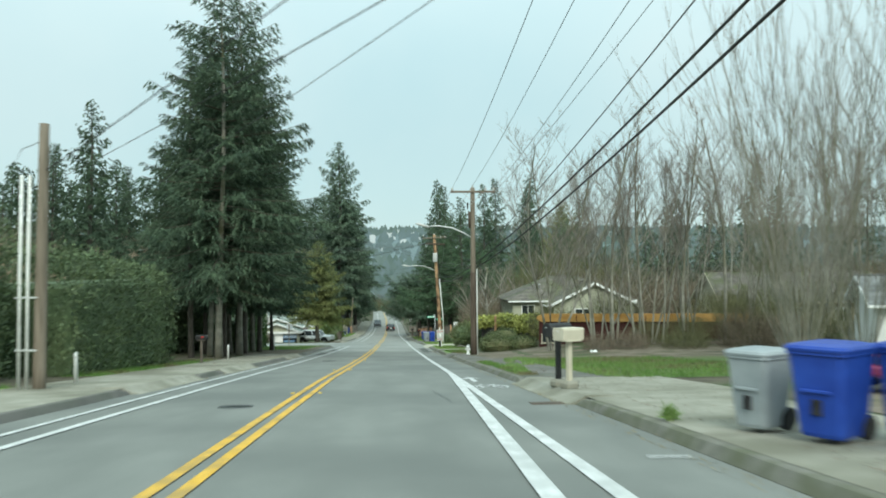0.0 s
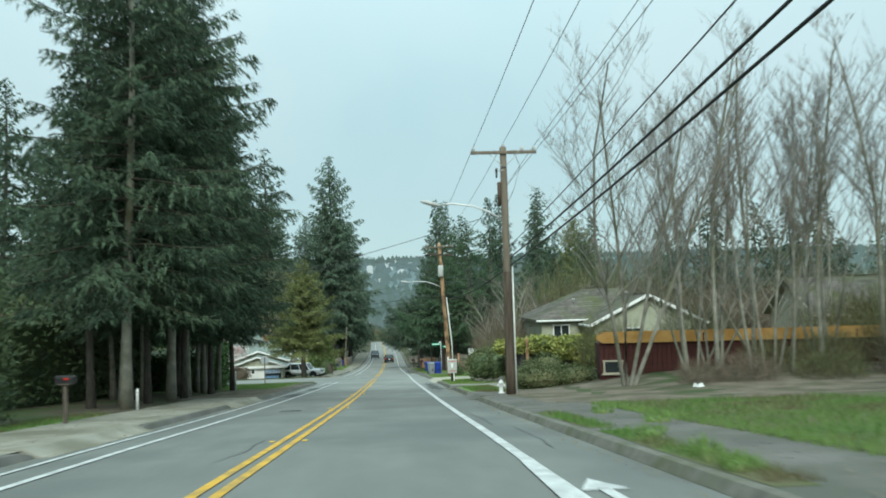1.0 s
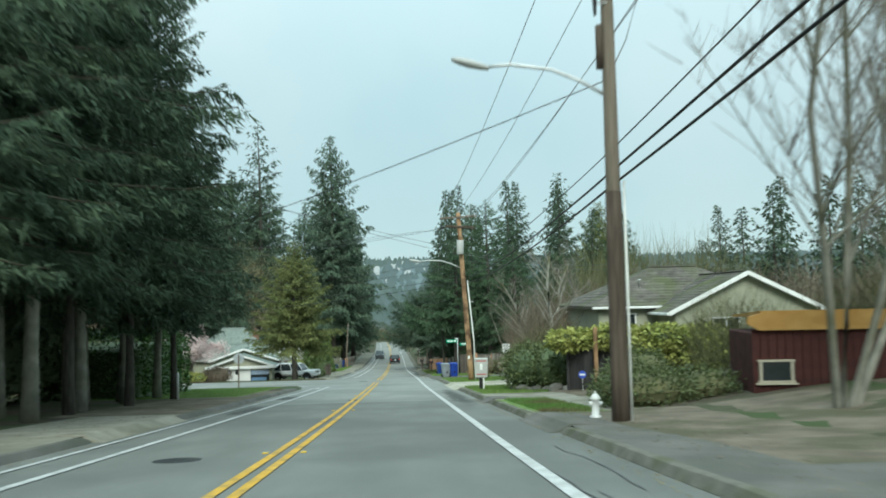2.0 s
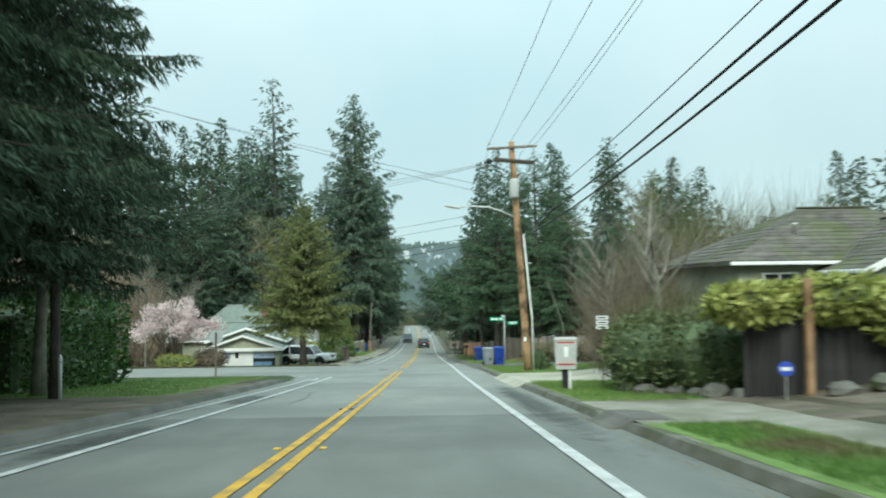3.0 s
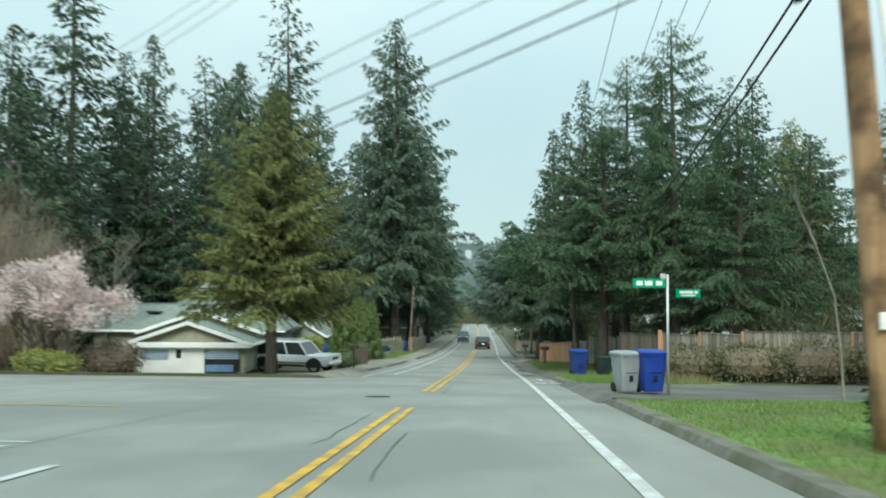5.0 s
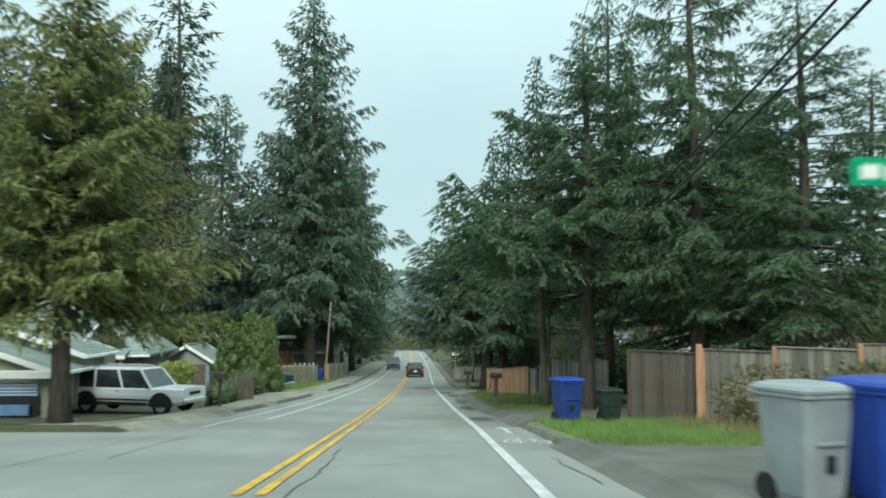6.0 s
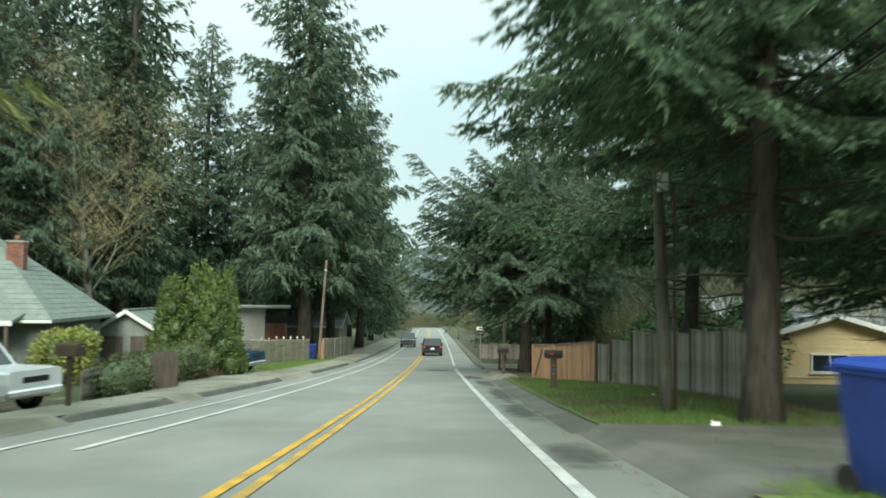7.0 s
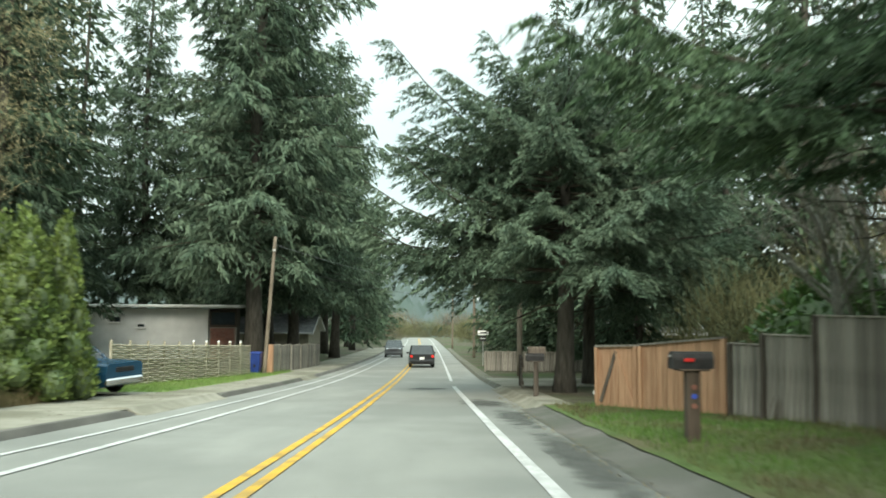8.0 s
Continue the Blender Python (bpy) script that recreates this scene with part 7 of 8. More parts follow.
wheelie_bin(-15.1, 147.0, 0, "blue_bin", "blue_bin", "blue wheelie bin beside a garage", 1.0, 0.6, 0.65, None)
wheelie_bin(-9.3, 160.9, 0, "dark_blue_bin", "dark_blue_bin", "dark blue bin behind a fence gap", 1.05, 0.6, 0.65, None)

# ---- mailboxes, markers, signs ----
def mailbox(x, y, rz, box_mat, post_mat, label, h=1.05, flag=True, square=False, wide=0.18, deep=0.5, bands=False, foot=None, stout=0.1, side=-1):
    t = thing("mailbox", x, y, land_z(x, y) + 0.01, rz, label, "mailbox", "mailboxes")
    part("post", Geo().box(0, 0, h / 2, stout, stout, h, 0.012), post_mat, t)
    prof = [(-wide / 2, 0), (wide / 2, 0), (wide / 2, 0.13)] + [(wide / 2 * math.cos(a), 0.13 + wide / 2 * math.sin(a)) for a in np.linspace(0.3, math.pi - 0.3, 6)] + [(-wide / 2, 0.13)]
    if square:
        prof = [(-wide / 2, 0), (wide / 2, 0), (wide / 2 * 1.05, 0.2), (wide / 2 * 0.9, 0.24), (-wide / 2 * 0.9, 0.24), (-wide / 2 * 1.05, 0.2)]
    g = Geo().prism([(p, q + h) for p, q in prof], -deep / 2, deep / 2, "y")
    b = part("box", g, box_mat, t)
    part("door", Geo().prism([(p * 1.06, q * 1.04 + h - 0.004) for p, q in prof], -deep / 2 - 0.02, -deep / 2, "y"), box_mat, b)
    part("latch", Geo().box(0, -deep / 2 - 0.03, h + 0.18, 0.03, 0.02, 0.03, 0.004), "galv", b)
    if flag:
        part("flag", Geo().box(side * (wide / 2 + 0.012), -0.08, h + 0.13, 0.012, 0.14, 0.05, 0.003), "red", b, "red signal flag")
    part("tray", Geo().box(0, 0, h - 0.015, wide + 0.02, deep * 0.8, 0.03, 0.006), post_mat, t)
    if bands:
        for q in (0.52, 0.66, 0.79):
            part("reflector", Geo().tube([(side * (stout / 2 + 0.002), 0, q), (side * (stout / 2 + 0.012), 0, q)], 0.04, 12), "sign_blue" if q == 0.66 else "brick_red", t, "round reflector")
    if foot:
        part("foot", Geo().box(0, 0, 0.09, 0.3, 0.3, 0.18, 0.05), foot, t)
    return t


mailbox(3.48, 16.25, -62, "tan", "tan", "tan plastic mailbox on a curved post with pale foot", 1.0, False, True, 0.3, 0.52, foot="concrete")
mailbox(3.4, 16.95, -65, "black", "black", "black mailbox with red flag on a dark post", 1.08, True, False, 0.28, 0.55, foot="concrete")
mailbox(-8.75, 37.4, 80, "black", "dark_fence", "black mailbox on a wooden post by the hedge", 1.05)
mailbox(-8.05, 121.0, 85, "dark_pole", "dark_pole", "dark brown wooden mailbox on a thick post", 1.1, False, True, 0.3, 0.5)
mailbox(3.7, 130.7, -88, "black", "dark_pole", "black mailbox on a stout brown post with round reflectors", 1.05, True, False, 0.24, 0.58, bands=True, stout=0.19, side=1)
mailbox(2.85, 142.6, -85, "black", "dark_fence", "dark mailbox on a post by the kerb", 1.05)
mailbox(2.95, 143.1, -85, "dark_fence", "dark_fence", "brown mailbox on a post by the kerb", 1.25, False)
pillar = tagged(part("gate_board", Geo().prism([(-0.42, 0), (0.42, 0), (0.42, 0.95), (0.3, 1.12), (0, 1.2), (-0.3, 1.12), (-0.42, 0.95)], -0.04, 0.04, "y"), "dark_fence"), "weathered round-topped wooden garden board", "garden board")
pillar.matrix_world = pose(-8.95, 129.6, land_z(-8.95, 129.6), 0, 0, 10)


def marker(x, y, h=0.95, label="slim white road marker post"):
    t = thing("marker_post", x, y, land_z(x, y), 0, label, "marker post", "marker posts")
    part("post", Geo().tube([(0, 0, 0), (0, 0, h * 0.92), (0, 0, h)], [0.05, 0.05, 0.03], 10), "white_pipe", t, "", True)
    part("cap", Geo().tube([(0, 0, h * 0.82), (0, 0, h * 0.86)], 0.06, 10), "grey_paint", t)
    return t


ym = thing("yard_marker", 4.0, 139.4, land_z(4.0, 139.4), 0, "small round white marker on a short stake", "marker")
part("stake", Geo().tube([(0, 0, 0), (0, 0, 0.26)], 0.012, 6), "galv", ym)
part("disc", Geo().tube([(0, -0.012, 0.32), (0, 0.012, 0.32)], 0.085, 16), "white_paint", ym)
op = tagged(part("fence_post", Geo().box(0, 0, 1.0, 0.13, 0.13, 2.2, 0.012), "orange_wood"), "new orange cedar post at a fence corner", "post")
op.matrix_world = pose(7.44, 110.22, land_z(7.44, 110.22), 0, 0, -56)
lb = tagged(part("leaning_board", Geo().box(0, 0, 0.24, 0.14, 0.022, 0.5, 0.006), "fence_wood"), "short grey board leaning on a fence post", "board")
lb.matrix_world = pose(6.45, 134.75, land_z(6.45, 134.75), -12, 8, -55)


marker(-8.25, 21.6, 0.8)
marker(-8.9, 44.0, 0.75)
marker(-9.6, 65.2, 1.15)
hyd = thing("fire_hydrant", 4.14, 46.7, land_z(4.14, 46.7), 0, "white cast-iron fire hydrant beside a pole", "hydrant")
part("barrel", Geo().tube([(0, 0, 0), (0, 0, 0.06), (0, 0, 0.08), (0, 0, 0.5), (0, 0, 0.53), (0, 0, 0.57), (0, 0, 0.66), (0, 0, 0.7)], [0.17, 0.17, 0.11, 0.11, 0.15, 0.15, 0.09, 0.03], 14), "white_paint", hyd, "", True)
for s in (-1, 1):
    part("nozzle", Geo().tube([(s * 0.1, 0, 0.42), (s * 0.2, 0, 0.42)], [0.06, 0.055], 10), "white_paint", hyd)
part("nut", Geo().tube([(0, 0, 0.7), (0, 0, 0.76)], 0.03, 5), "white_paint", hyd)
hyd.scale = (0.72, 0.72, 0.75)
cab = thing("utility_cabinet", 3.62, 66.3, land_z(3.62, 66.3), -4, "grey utility cabinet with red stripes on a short post", "cabinet")
part("post", Geo().box(-0.02, 0.03, 0.3, 0.16, 0.12, 0.62, 0.01), "black", cab)
part("stake", Geo().box(0.1, -0.06, 0.28, 0.07, 0.04, 0.56, 0.008), "sign_white", cab)
box = part("box", Geo().loft([[(-0.27, -0.14, 0.58), (0.27, -0.14, 0.58), (0.27, 0.16, 0.58), (-0.27, 0.16, 0.58)], [(-0.3, -0.15, 1.36), (0.3, -0.15, 1.36), (0.3, 0.17, 1.36), (-0.3, 0.17, 1.36)], [(-0.31, -0.17, 1.39), (0.31, -0.17, 1.39), (0.31, 0.19, 1.39), (-0.31, 0.19, 1.39)], [(-0.29, -0.15, 1.43), (0.29, -0.15, 1.43), (0.29, 0.17, 1.43), (-0.29, 0.17, 1.43)]]), "grey_paint", cab)
for q in (1.31, 0.72):
    part("stripe", Geo().box(0, -0.153, q, 0.46, 0.008, 0.035, 0.001), "red", box, "red stripe")
part("notice", Geo().box(0, -0.155, 1.05, 0.12, 0.008, 0.28, 0.001), "sign_white", box)
part("lock", Geo().box(0.22, -0.16, 1.0, 0.04, 0.03, 0.08, 0.005), "galv", box)


def sign_face(parent, name, x, y, z, w, h, mat, bars, rz=0, bar_mat="sign_white", edge=True):
    """A sign plate facing -y with plain bars in place of its lettering."""
    m = Matrix.Translation((x, y, z)) @ Matrix.Rotation(radians(rz), 4, "Z")
    p = part(name, Geo().box(0, 0, 0, w, 0.012, h, 0.003, m), mat, parent)
    for bx, bz, bw, bh in bars:
        part("lettering_bar", Geo().box(bx * w, -0.009, bz * h, bw * w, 0.006, bh * h, 0, m), bar_mat, p)
    return p


ss = thing("street_sign", 4.58, 95.1, land_z(4.58, 95.1), 0, "green street name signs on a steel post", "street sign")
part("post", Geo().tube([(0, 0, 0), (0, 0, 3.15)], 0.035, 10), "galv", ss, "", True)
sign_face(ss, "name_plate", -0.48, -0.04, 2.92, 0.86, 0.24, "sign_green", [(-0.3, 0, 0.2, 0.5), (-0.02, 0, 0.24, 0.5), (0.3, 0, 0.2, 0.5)], 6)
sign_face(ss, "name_plate", 0.52, -0.04, 2.66, 0.84, 0.22, "sign_green", [(-0.08, 0.14, 0.55, 0.32), (0.32, 0.14, 0.14, 0.32), (0.0, -0.22, 0.6, 0.16)], 30)
part("post_cap", Geo().box(-0.12, 0, 3.1, 0.14, 0.04, 0.14, 0.01), "galv", ss)
st = thing("stop_sign", -11.2, 86.6, land_z(-11.2, 86.6), 0, "back of an octagonal stop sign on a wooden post", "road sign")
part("post", Geo().box(0, 0, 1.15, 0.09, 0.09, 2.3, 0.01), "pole_wood", st)
part("plate", Geo().prism([(0.38 * math.cos(a), 2.05 + 0.38 * math.sin(a)) for a in np.linspace(math.pi / 8, 2 * math.pi + math.pi / 8, 9)[:-1]], 0.05, 0.062, "y"), "stop_back", st)
part("plate_face", Geo().prism([(0.38 * math.cos(a), 2.05 + 0.38 * math.sin(a)) for a in np.linspace(math.pi / 8, 2 * math.pi + math.pi / 8, 9)[:-1]], 0.066, 0.07, "y"), "red", st)
ws = thing("notice_sign", 5.0, 68.0, land_z(5.0, 68.0), -12, "small white three-line notice on a thin stake", "sign")
part("post", Geo().box(0, 0.02, 0.95, 0.04, 0.03, 1.9, 0.004), "pole_wood", ws)
for k in range(3):
    sign_face(ws, "board", 0, 0, 2.02 - 0.14 * k, 0.34, 0.11, "sign_white", [(0, 0, 0.7, 0.35)], 0, "sign_black")
bs = thing("yard_sign", 6.75, 59.6, land_z(6.75, 59.6) + 0.01, -10, "small blue eight-sided yard sign on a stake", "sign")
part("stake", Geo().box(0, 0.01, 0.25, 0.02, 0.015, 0.5, 0.003), "galv", bs)
pb = part("plate", Geo().prism([(0.15 * math.cos(a), 0.6 + 0.15 * math.sin(a)) for a in np.linspace(math.pi / 8, 2 * math.pi + math.pi / 8, 9)[:-1]], -0.012, 0.0, "y"), "sign_blue", bs)
part("lettering_bar", Geo().box(0, -0.016, 0.6, 0.2, 0.006, 0.07), "sign_white", pb)
bw = thing("route_sign", 3.3, 178.0, land_z(3.3, 178.0), 0, "black and white rectangular road sign on a post", "road sign")
part("post", Geo().tube([(0, 0, 0), (0, 0, 2.6)], 0.03, 8), "galv", bw)
sign_face(bw, "plate", 0, -0.05, 2.35, 0.75, 0.3, "sign_white", [(0.05, 0, 0.6, 0.4)], 0, "sign_black")
sign_face(bw, "plate", 0, -0.05, 1.95, 0.5, 0.4, "sign_black", [(0, 0, 0.7, 0.12)], 0)
for x, y in ((-30.6, 112.6), (-29.5, 112.9)):
    cn = thing("traffic_cone", x, y, land_z(x, y), 0, "orange traffic cone at the verge", "cone", "traffic cones")
    part("cone", Geo().tube([(0, 0, 0.03), (0, 0, 0.7)], [0.17, 0.04], 12), "cone", cn, "", True)
    part("base", Geo().box(0, 0, 0.02, 0.42, 0.42, 0.04, 0.01), "cone", cn)
    part("band", Geo().tube([(0, 0, 0.42), (0, 0, 0.55)], [0.10, 0.073], 12), "sign_white", cn)
for x, y, h in ((-26.0, 112.0, 0.75), (-26.9, 111.8, 0.35)):
    orn = part("garden_lantern", Geo().tube([(0, 0, 0), (0, 0, 0.1 * h), (0, 0, 0.5 * h), (0, 0, 0.55 * h), (0, 0, 0.8 * h), (0, 0, h)], [0.16 * h, 0.09, 0.07, 0.17 * h, 0.15 * h, 0.03], 10), "white_paint", None, "", True)
    orn.matrix_world = pose(x, y, land_z(x, y))
    tagged(orn, "small white stone garden lantern", "garden ornament", "garden lanterns")
bd = tagged(part("leaning_board", Geo().box(0, 0, 0.55, 0.9, 0.05, 1.1, 0.01), "stop_back"), "pale sheet leaning at the verge", "board")
bd.matrix_world = pose(-27.6, 112.4, land_z(-27.6, 112.4), -8, 18, 0)
rf = thing("round_reflector", 4.55, 139.6, land_z(4.55, 139.6), 0, "round white reflector on a short stake", "reflector")
part("stake", Geo().tube([(0, 0, 0), (0, 0, 0.4)], 0.012, 6), "galv", rf)
part("disc", Geo().tube([(0, -0.01, 0.48), (0, 0.01, 0.48)], 0.1, 14), "sign_white", rf)
for i, (x, y, s) in enumerate(((4.9, 118.0, 0.1), (10.4, 42.5, 0.16), (6.3, 127.8, 0.07), (5.3, 104.0, 0.06))):
    lt = part("paper_scrap", Geo().loft([[(-s, -s * 0.6, 0), (s * 0.8, -s, 0), (s, s * 0.7, 0), (-s * 0.6, s, 0)], [(-s * 0.7, -s * 0.5, s * 0.5), (s * 0.6, -s * 0.6, s * 0.8), (s * 0.5, s * 0.5, s * 0.4), (-s * 0.5, s * 0.6, s * 0.9)]]), "sign_white")
    lt.matrix_world = pose(x, y, land_z(x, y) + 0.015, 0, 0, 40 * i)
    tagged(lt, "crumpled white paper scrap on the grass", "litter", "paper scraps")
rng = random.Random(9)
for i, (x, y, s) in enumerate(((5.1, 63.6, 0.3), (5.6, 62.9, 0.26), (6.2, 61.9, 0.34), (6.5, 61.1, 0.24), (7.7, 59.3, 0.3), (8.4, 59.0, 0.34), (9.3, 58.7, 0.3), (4.9, 64.6, 0.22), (5.35, 63.2, 0.2), (5.9, 62.4, 0.22))):
    rings = []
    for k in range(1, 5):
        w = math.pi * k / 5
        rings.append([(s * math.sin(w) * math.cos(a) * rng.uniform(0.8, 1.2), s * math.sin(w) * math.sin(a) * rng.uniform(0.8, 1.1), s * 0.45 - s * rng.uniform(0.55, 0.8) * math.cos(w)) for a in np.linspace(0, 2 * math.pi, 10)[:-1]])
    rk = part("rock", Geo().loft(rings), "rock")
    rk.matrix_world = pose(x, y, land_z(x, y) - 0.04, 0, 0, 50 * i)
    tagged(rk, "rounded grey rock at a garden edge", "rock", "garden rocks")

# ---- fences ----
def fence(points, heights, mat, label, plank=0.145, posts=True, post_mat=None, cap=True, step_every=2.4, lift=0.05, round_top=False, kick=None):
    """A board fence along a line of plan points, with a post at every bay."""
    t = thing("fence", points[0][0], points[0][1], land_z(*points[0]), 0, label, "fence")
    o = Vector(t.location)
    shared = {}
    for (a, b), h in zip(zip(points[:-1], points[1:]), heights):
        a, b = Vector((*a, 0)), Vector((*b, 0))
        ln = (b - a).length
        ang = math.atan2(b.y - a.y, b.x - a.x)
        bays = max(1, round(ln / step_every))
        for i in range(bays):
            p, q = a.lerp(b, i / bays), a.lerp(b, (i + 1) / bays)
            z = min(land_z(p.x, p.y), land_z(q.x, q.y)) + lift
            key = round(h, 2)
            if key not in shared:
                g = Geo()
                if round_top:
                    g.prism([(-plank / 2, 0), (plank / 2, 0), (plank / 2, h - 0.05), (0, h), (-plank / 2, h - 0.05)], -0.012, 0.012, "y")
                else:
                    g.box(0, 0, h / 2, plank - 0.005, 0.022, h, 0.006)
                shared[key] = g.mesh("plank", mat)
            w = (q - p).length
            n = max(1, math.ceil(w / plank))
            for k in range(n):
                c = p.lerp(q, (k + 0.5) / n)
                ob = new("plank", shared[key])
                ob.parent = t
                ob.matrix_basis = pose(c.x - o.x, c.y - o.y, z - o.z + 0.018 * math.sin(k * 2.3 + i), 0, 0.5 * math.sin(k * 5.1 + 2 * i), math.degrees(ang) + 1.5 * math.sin(k * 3.7 + i))
            mid = (p + q) / 2
            m = Matrix.Translation((mid.x - o.x, mid.y - o.y, z - o.z)) @ Matrix.Rotation(ang, 4, "Z")
            for r in (0.25, 0.8):
                part("rail", Geo().box(0, 0.045, h * r, w, 0.05, 0.09, 0.006, m), mat, t)
            if cap:
                part("cap_rail", Geo().box(0, 0, h + 0.02, w, 0.1, 0.035, 0.006, m), mat, t)
            if kick:
                part("kick_board", Geo().box(0, -0.02, 0.06, w, 0.03, 0.18, 0.006, m), kick, t)
            if posts:
                mp = Matrix.Translation((p.x - o.x, p.y - o.y, z - o.z)) @ Matrix.Rotation(ang, 4, "Z")
                part("post", Geo().box(0, -0.02, (h + 0.06) / 2 - 0.1, 0.1, 0.1, h + 0.2, 0.01, mp), post_mat or mat, t)
    return t


fence([(6.1, 112.4), (7.5, 110.3)], [1.95], "dark_fence", "tall weathered brown board fence under trees", step_every=2.6)
fence([(7.55, 110.2), (10.0, 106.8), (14.0, 106.2), (22.0, 106.6)], [1.9, 1.9, 1.9], "fence_wood", "tall grey board fence with new orange posts", post_mat="orange_wood", step_every=2.7)


def sloped_panel(name, a, b, ha, hb, label, category, brace=False):
    """Upright boards under one sloping cap between two posts; a gate has rails and a Z brace on its face."""
    a, b = Vector((*a, 0)), Vector((*b, 0))
    ln, ang = (b - a).length, math.degrees(math.atan2(b.y - a.y, b.x - a.x))
    za, zb = land_z(a.x, a.y) + 0.04, land_z(b.x, b.y) + 0.04
    t = thing(name, a.x, a.y, za, ang, label, category)
    n = round(ln / 0.14)
    floor = lambda f: (zb - za) * f
    top = lambda f: ha + (hb + zb - za - ha) * f
    for k in range(n):
        f0, f1 = (k + 0.04) / n, (k + 0.96) / n
        d = 0.004 * math.sin(k * 2.7)
        part("plank", Geo().prism([(f0 * ln, floor(f0)), (f1 * ln, floor(f1)), (f1 * ln, top(f1)), (f0 * ln, top(f0))], d - 0.011, d + 0.011, "y"), "orange_wood", t)
    part("cap_rail", Geo().prism([(-0.04, top(0) + 0.003), (ln + 0.04, top(1) + 0.003), (ln + 0.04, top(1) + 0.045), (-0.04, top(0) + 0.045)], -0.07, 0.06, "y"), "fence_wood", t, "greyed cap board")
    for f in (0, 1):
        part("post", Geo().box(f * ln, -0.03, top(f) / 2 - 0.05, 0.09, 0.09, top(f) + 0.09, 0.008), "orange_wood", t)
    for r in (0.18, 0.82):
        part("rail", Geo().box(ln / 2, 0.04, 0.5 * (ha + hb) * r, ln - 0.1, 0.05, 0.09, 0.006), "orange_wood", t)
    if brace:
        for (x0, z0), (x1, z1), mat in (((0.12, 0.1), (0.5 * ln, ha - 0.06), "dark_fence"), ((0.5 * ln, ha - 0.06), (ln - 0.08, 0.1), "orange_wood")):
            d = Vector((x1 - x0, 0, z1 - z0)).normalized() * 0.045
            part("brace", Geo().prism([(x0 - d.z, z0 + d.x), (x0 + d.z, z0 - d.x), (x1 + d.z, z1 - d.x), (x1 - d.z, z1 + d.x)], -0.036, -0.014, "y"), mat, t)
    return t


sloped_panel("gate", (3.9, 138.7), (4.6, 137.7), 1.40, 1.42, "new cedar gate with diagonal braces beside a fence", "gate", True)
sloped_panel("fence", (4.68, 137.58), (6.03, 135.95), 1.43, 1.58, "new cedar board fence under a sloping grey cap", "fence")
fence([(6.1, 135.8), (6.5, 135.1), (7.1, 134.1), (7.6, 132.0), (7.9, 129.4), (8.1, 127.0), (8.2, 124.6)], [1.45, 1.62, 1.95, 1.95, 1.95, 1.95], "fence_wood", "weathered grey board fence stepping along the verge", post_mat="dark_fence", step_every=2.0)
fence([(3.2, 150.2), (3.0, 147.8)], [1.1], "dark_fence", "short dark board fence by a driveway")
fence([(2.8, 166.8), (6.2, 166.4), (9.5, 166.2)], [1.1, 1.1], "fence_wood", "pale low board fence along a driveway")
# gate recess, its shade painted as near-black wood
fence([(6.5, 60.9), (7.35, 60.2)], [1.75], "shaded_fence", "wooden gate darkened in colour for the shade of a climber", step_every=1.2)
gp = tagged(part("gate_post", Geo().box(0, 0, 1.15, 0.14, 0.14, 2.3, 0.012), "brown_pole"), "brown wooden gate post under a climber", "post")
gp.matrix_world = pose(7.35, 59.9, land_z(7.35, 59.9))
# boards added in place of a dark opening, coloured as its shade
fence([(7.4, 60.6), (11.5, 60.0)], [1.6], "shaded_fence", "near-black boards standing in for the shaded hollow under a climber")
fence([(-9.9, 131.0), (-10.1, 126.2)], [0.95], "fence_wood", "low weathered picket fence before a garden", round_top=True, cap=False, plank=0.16)
fence([(-8.9, 162.2), (-8.3, 168.5), (-8.2, 176)], [1.5, 1.5], "fence_wood", "weathered board fence beside the footpath", round_top=True, cap=False)
pb2 = tagged(part("gate_pillar", Geo().box(0, 0, 0.75, 0.4, 0.3, 1.5, 0.02), "orange_wood"), "orange-brown gate pillar beside a fence", "pillar")
pb2.matrix_world = pose(-8.75, 161.6, land_z(-8.75, 161.6))


def wattle_fence(a, b, h, bays):
    """Woven hurdles between upright stakes with pale caps."""
    a, b = Vector((*a, 0)), Vector((*b, 0))
    t = thing("wattle_fence", a.x, a.y, land_z(a.x, a.y), 0, "woven wattle fence with pale-topped stakes", "fence")
    o = Vector(t.location)
    for i in range(bays):
        p, q = a.lerp(b, i / bays), a.lerp(b, (i + 1) / bays)
        zp, zq = land_z(p.x, p.y) - o.z, land_z(q.x, q.y) - o.z
        d = (q - p).normalized()
        s = Vector((-d.y, d.x, 0))
        for r in range(int(h / 0.085)):
            pts = []
            for k in range(7):
                f = k / 6
                c = p.lerp(q, f) - o
                c.z = zp + (zq - zp) * f + 0.08 + r * 0.085 + 0.01 * math.sin(5 * f + i)
                pts.append(c + s * (0.03 * math.sin(math.pi * 3 * f) * (1 if r % 2 else -1)))
            part("withy", Geo().tube(pts, 0.036, 5, caps=False), "wattle", t)
        post = part("stake", Geo().tube([p - o + Vector((0, 0, zp + o.z)), p - o + Vector((0, 0, zp + o.z + h + 0.12))], 0.05, 8), "wattle", t)
        if i >= bays // 2:
            part("cap", Geo().tube([p - o + Vector((0, 0, zp + o.z + h + 0.1)), p - o + Vector((0, 0, zp + o.z + h + 0.17))], [0.06, 0.04], 8), "white_paint", post)


wattle_fence((-11.2, 147.0), (-9.3, 159.6), 1.5, 10)

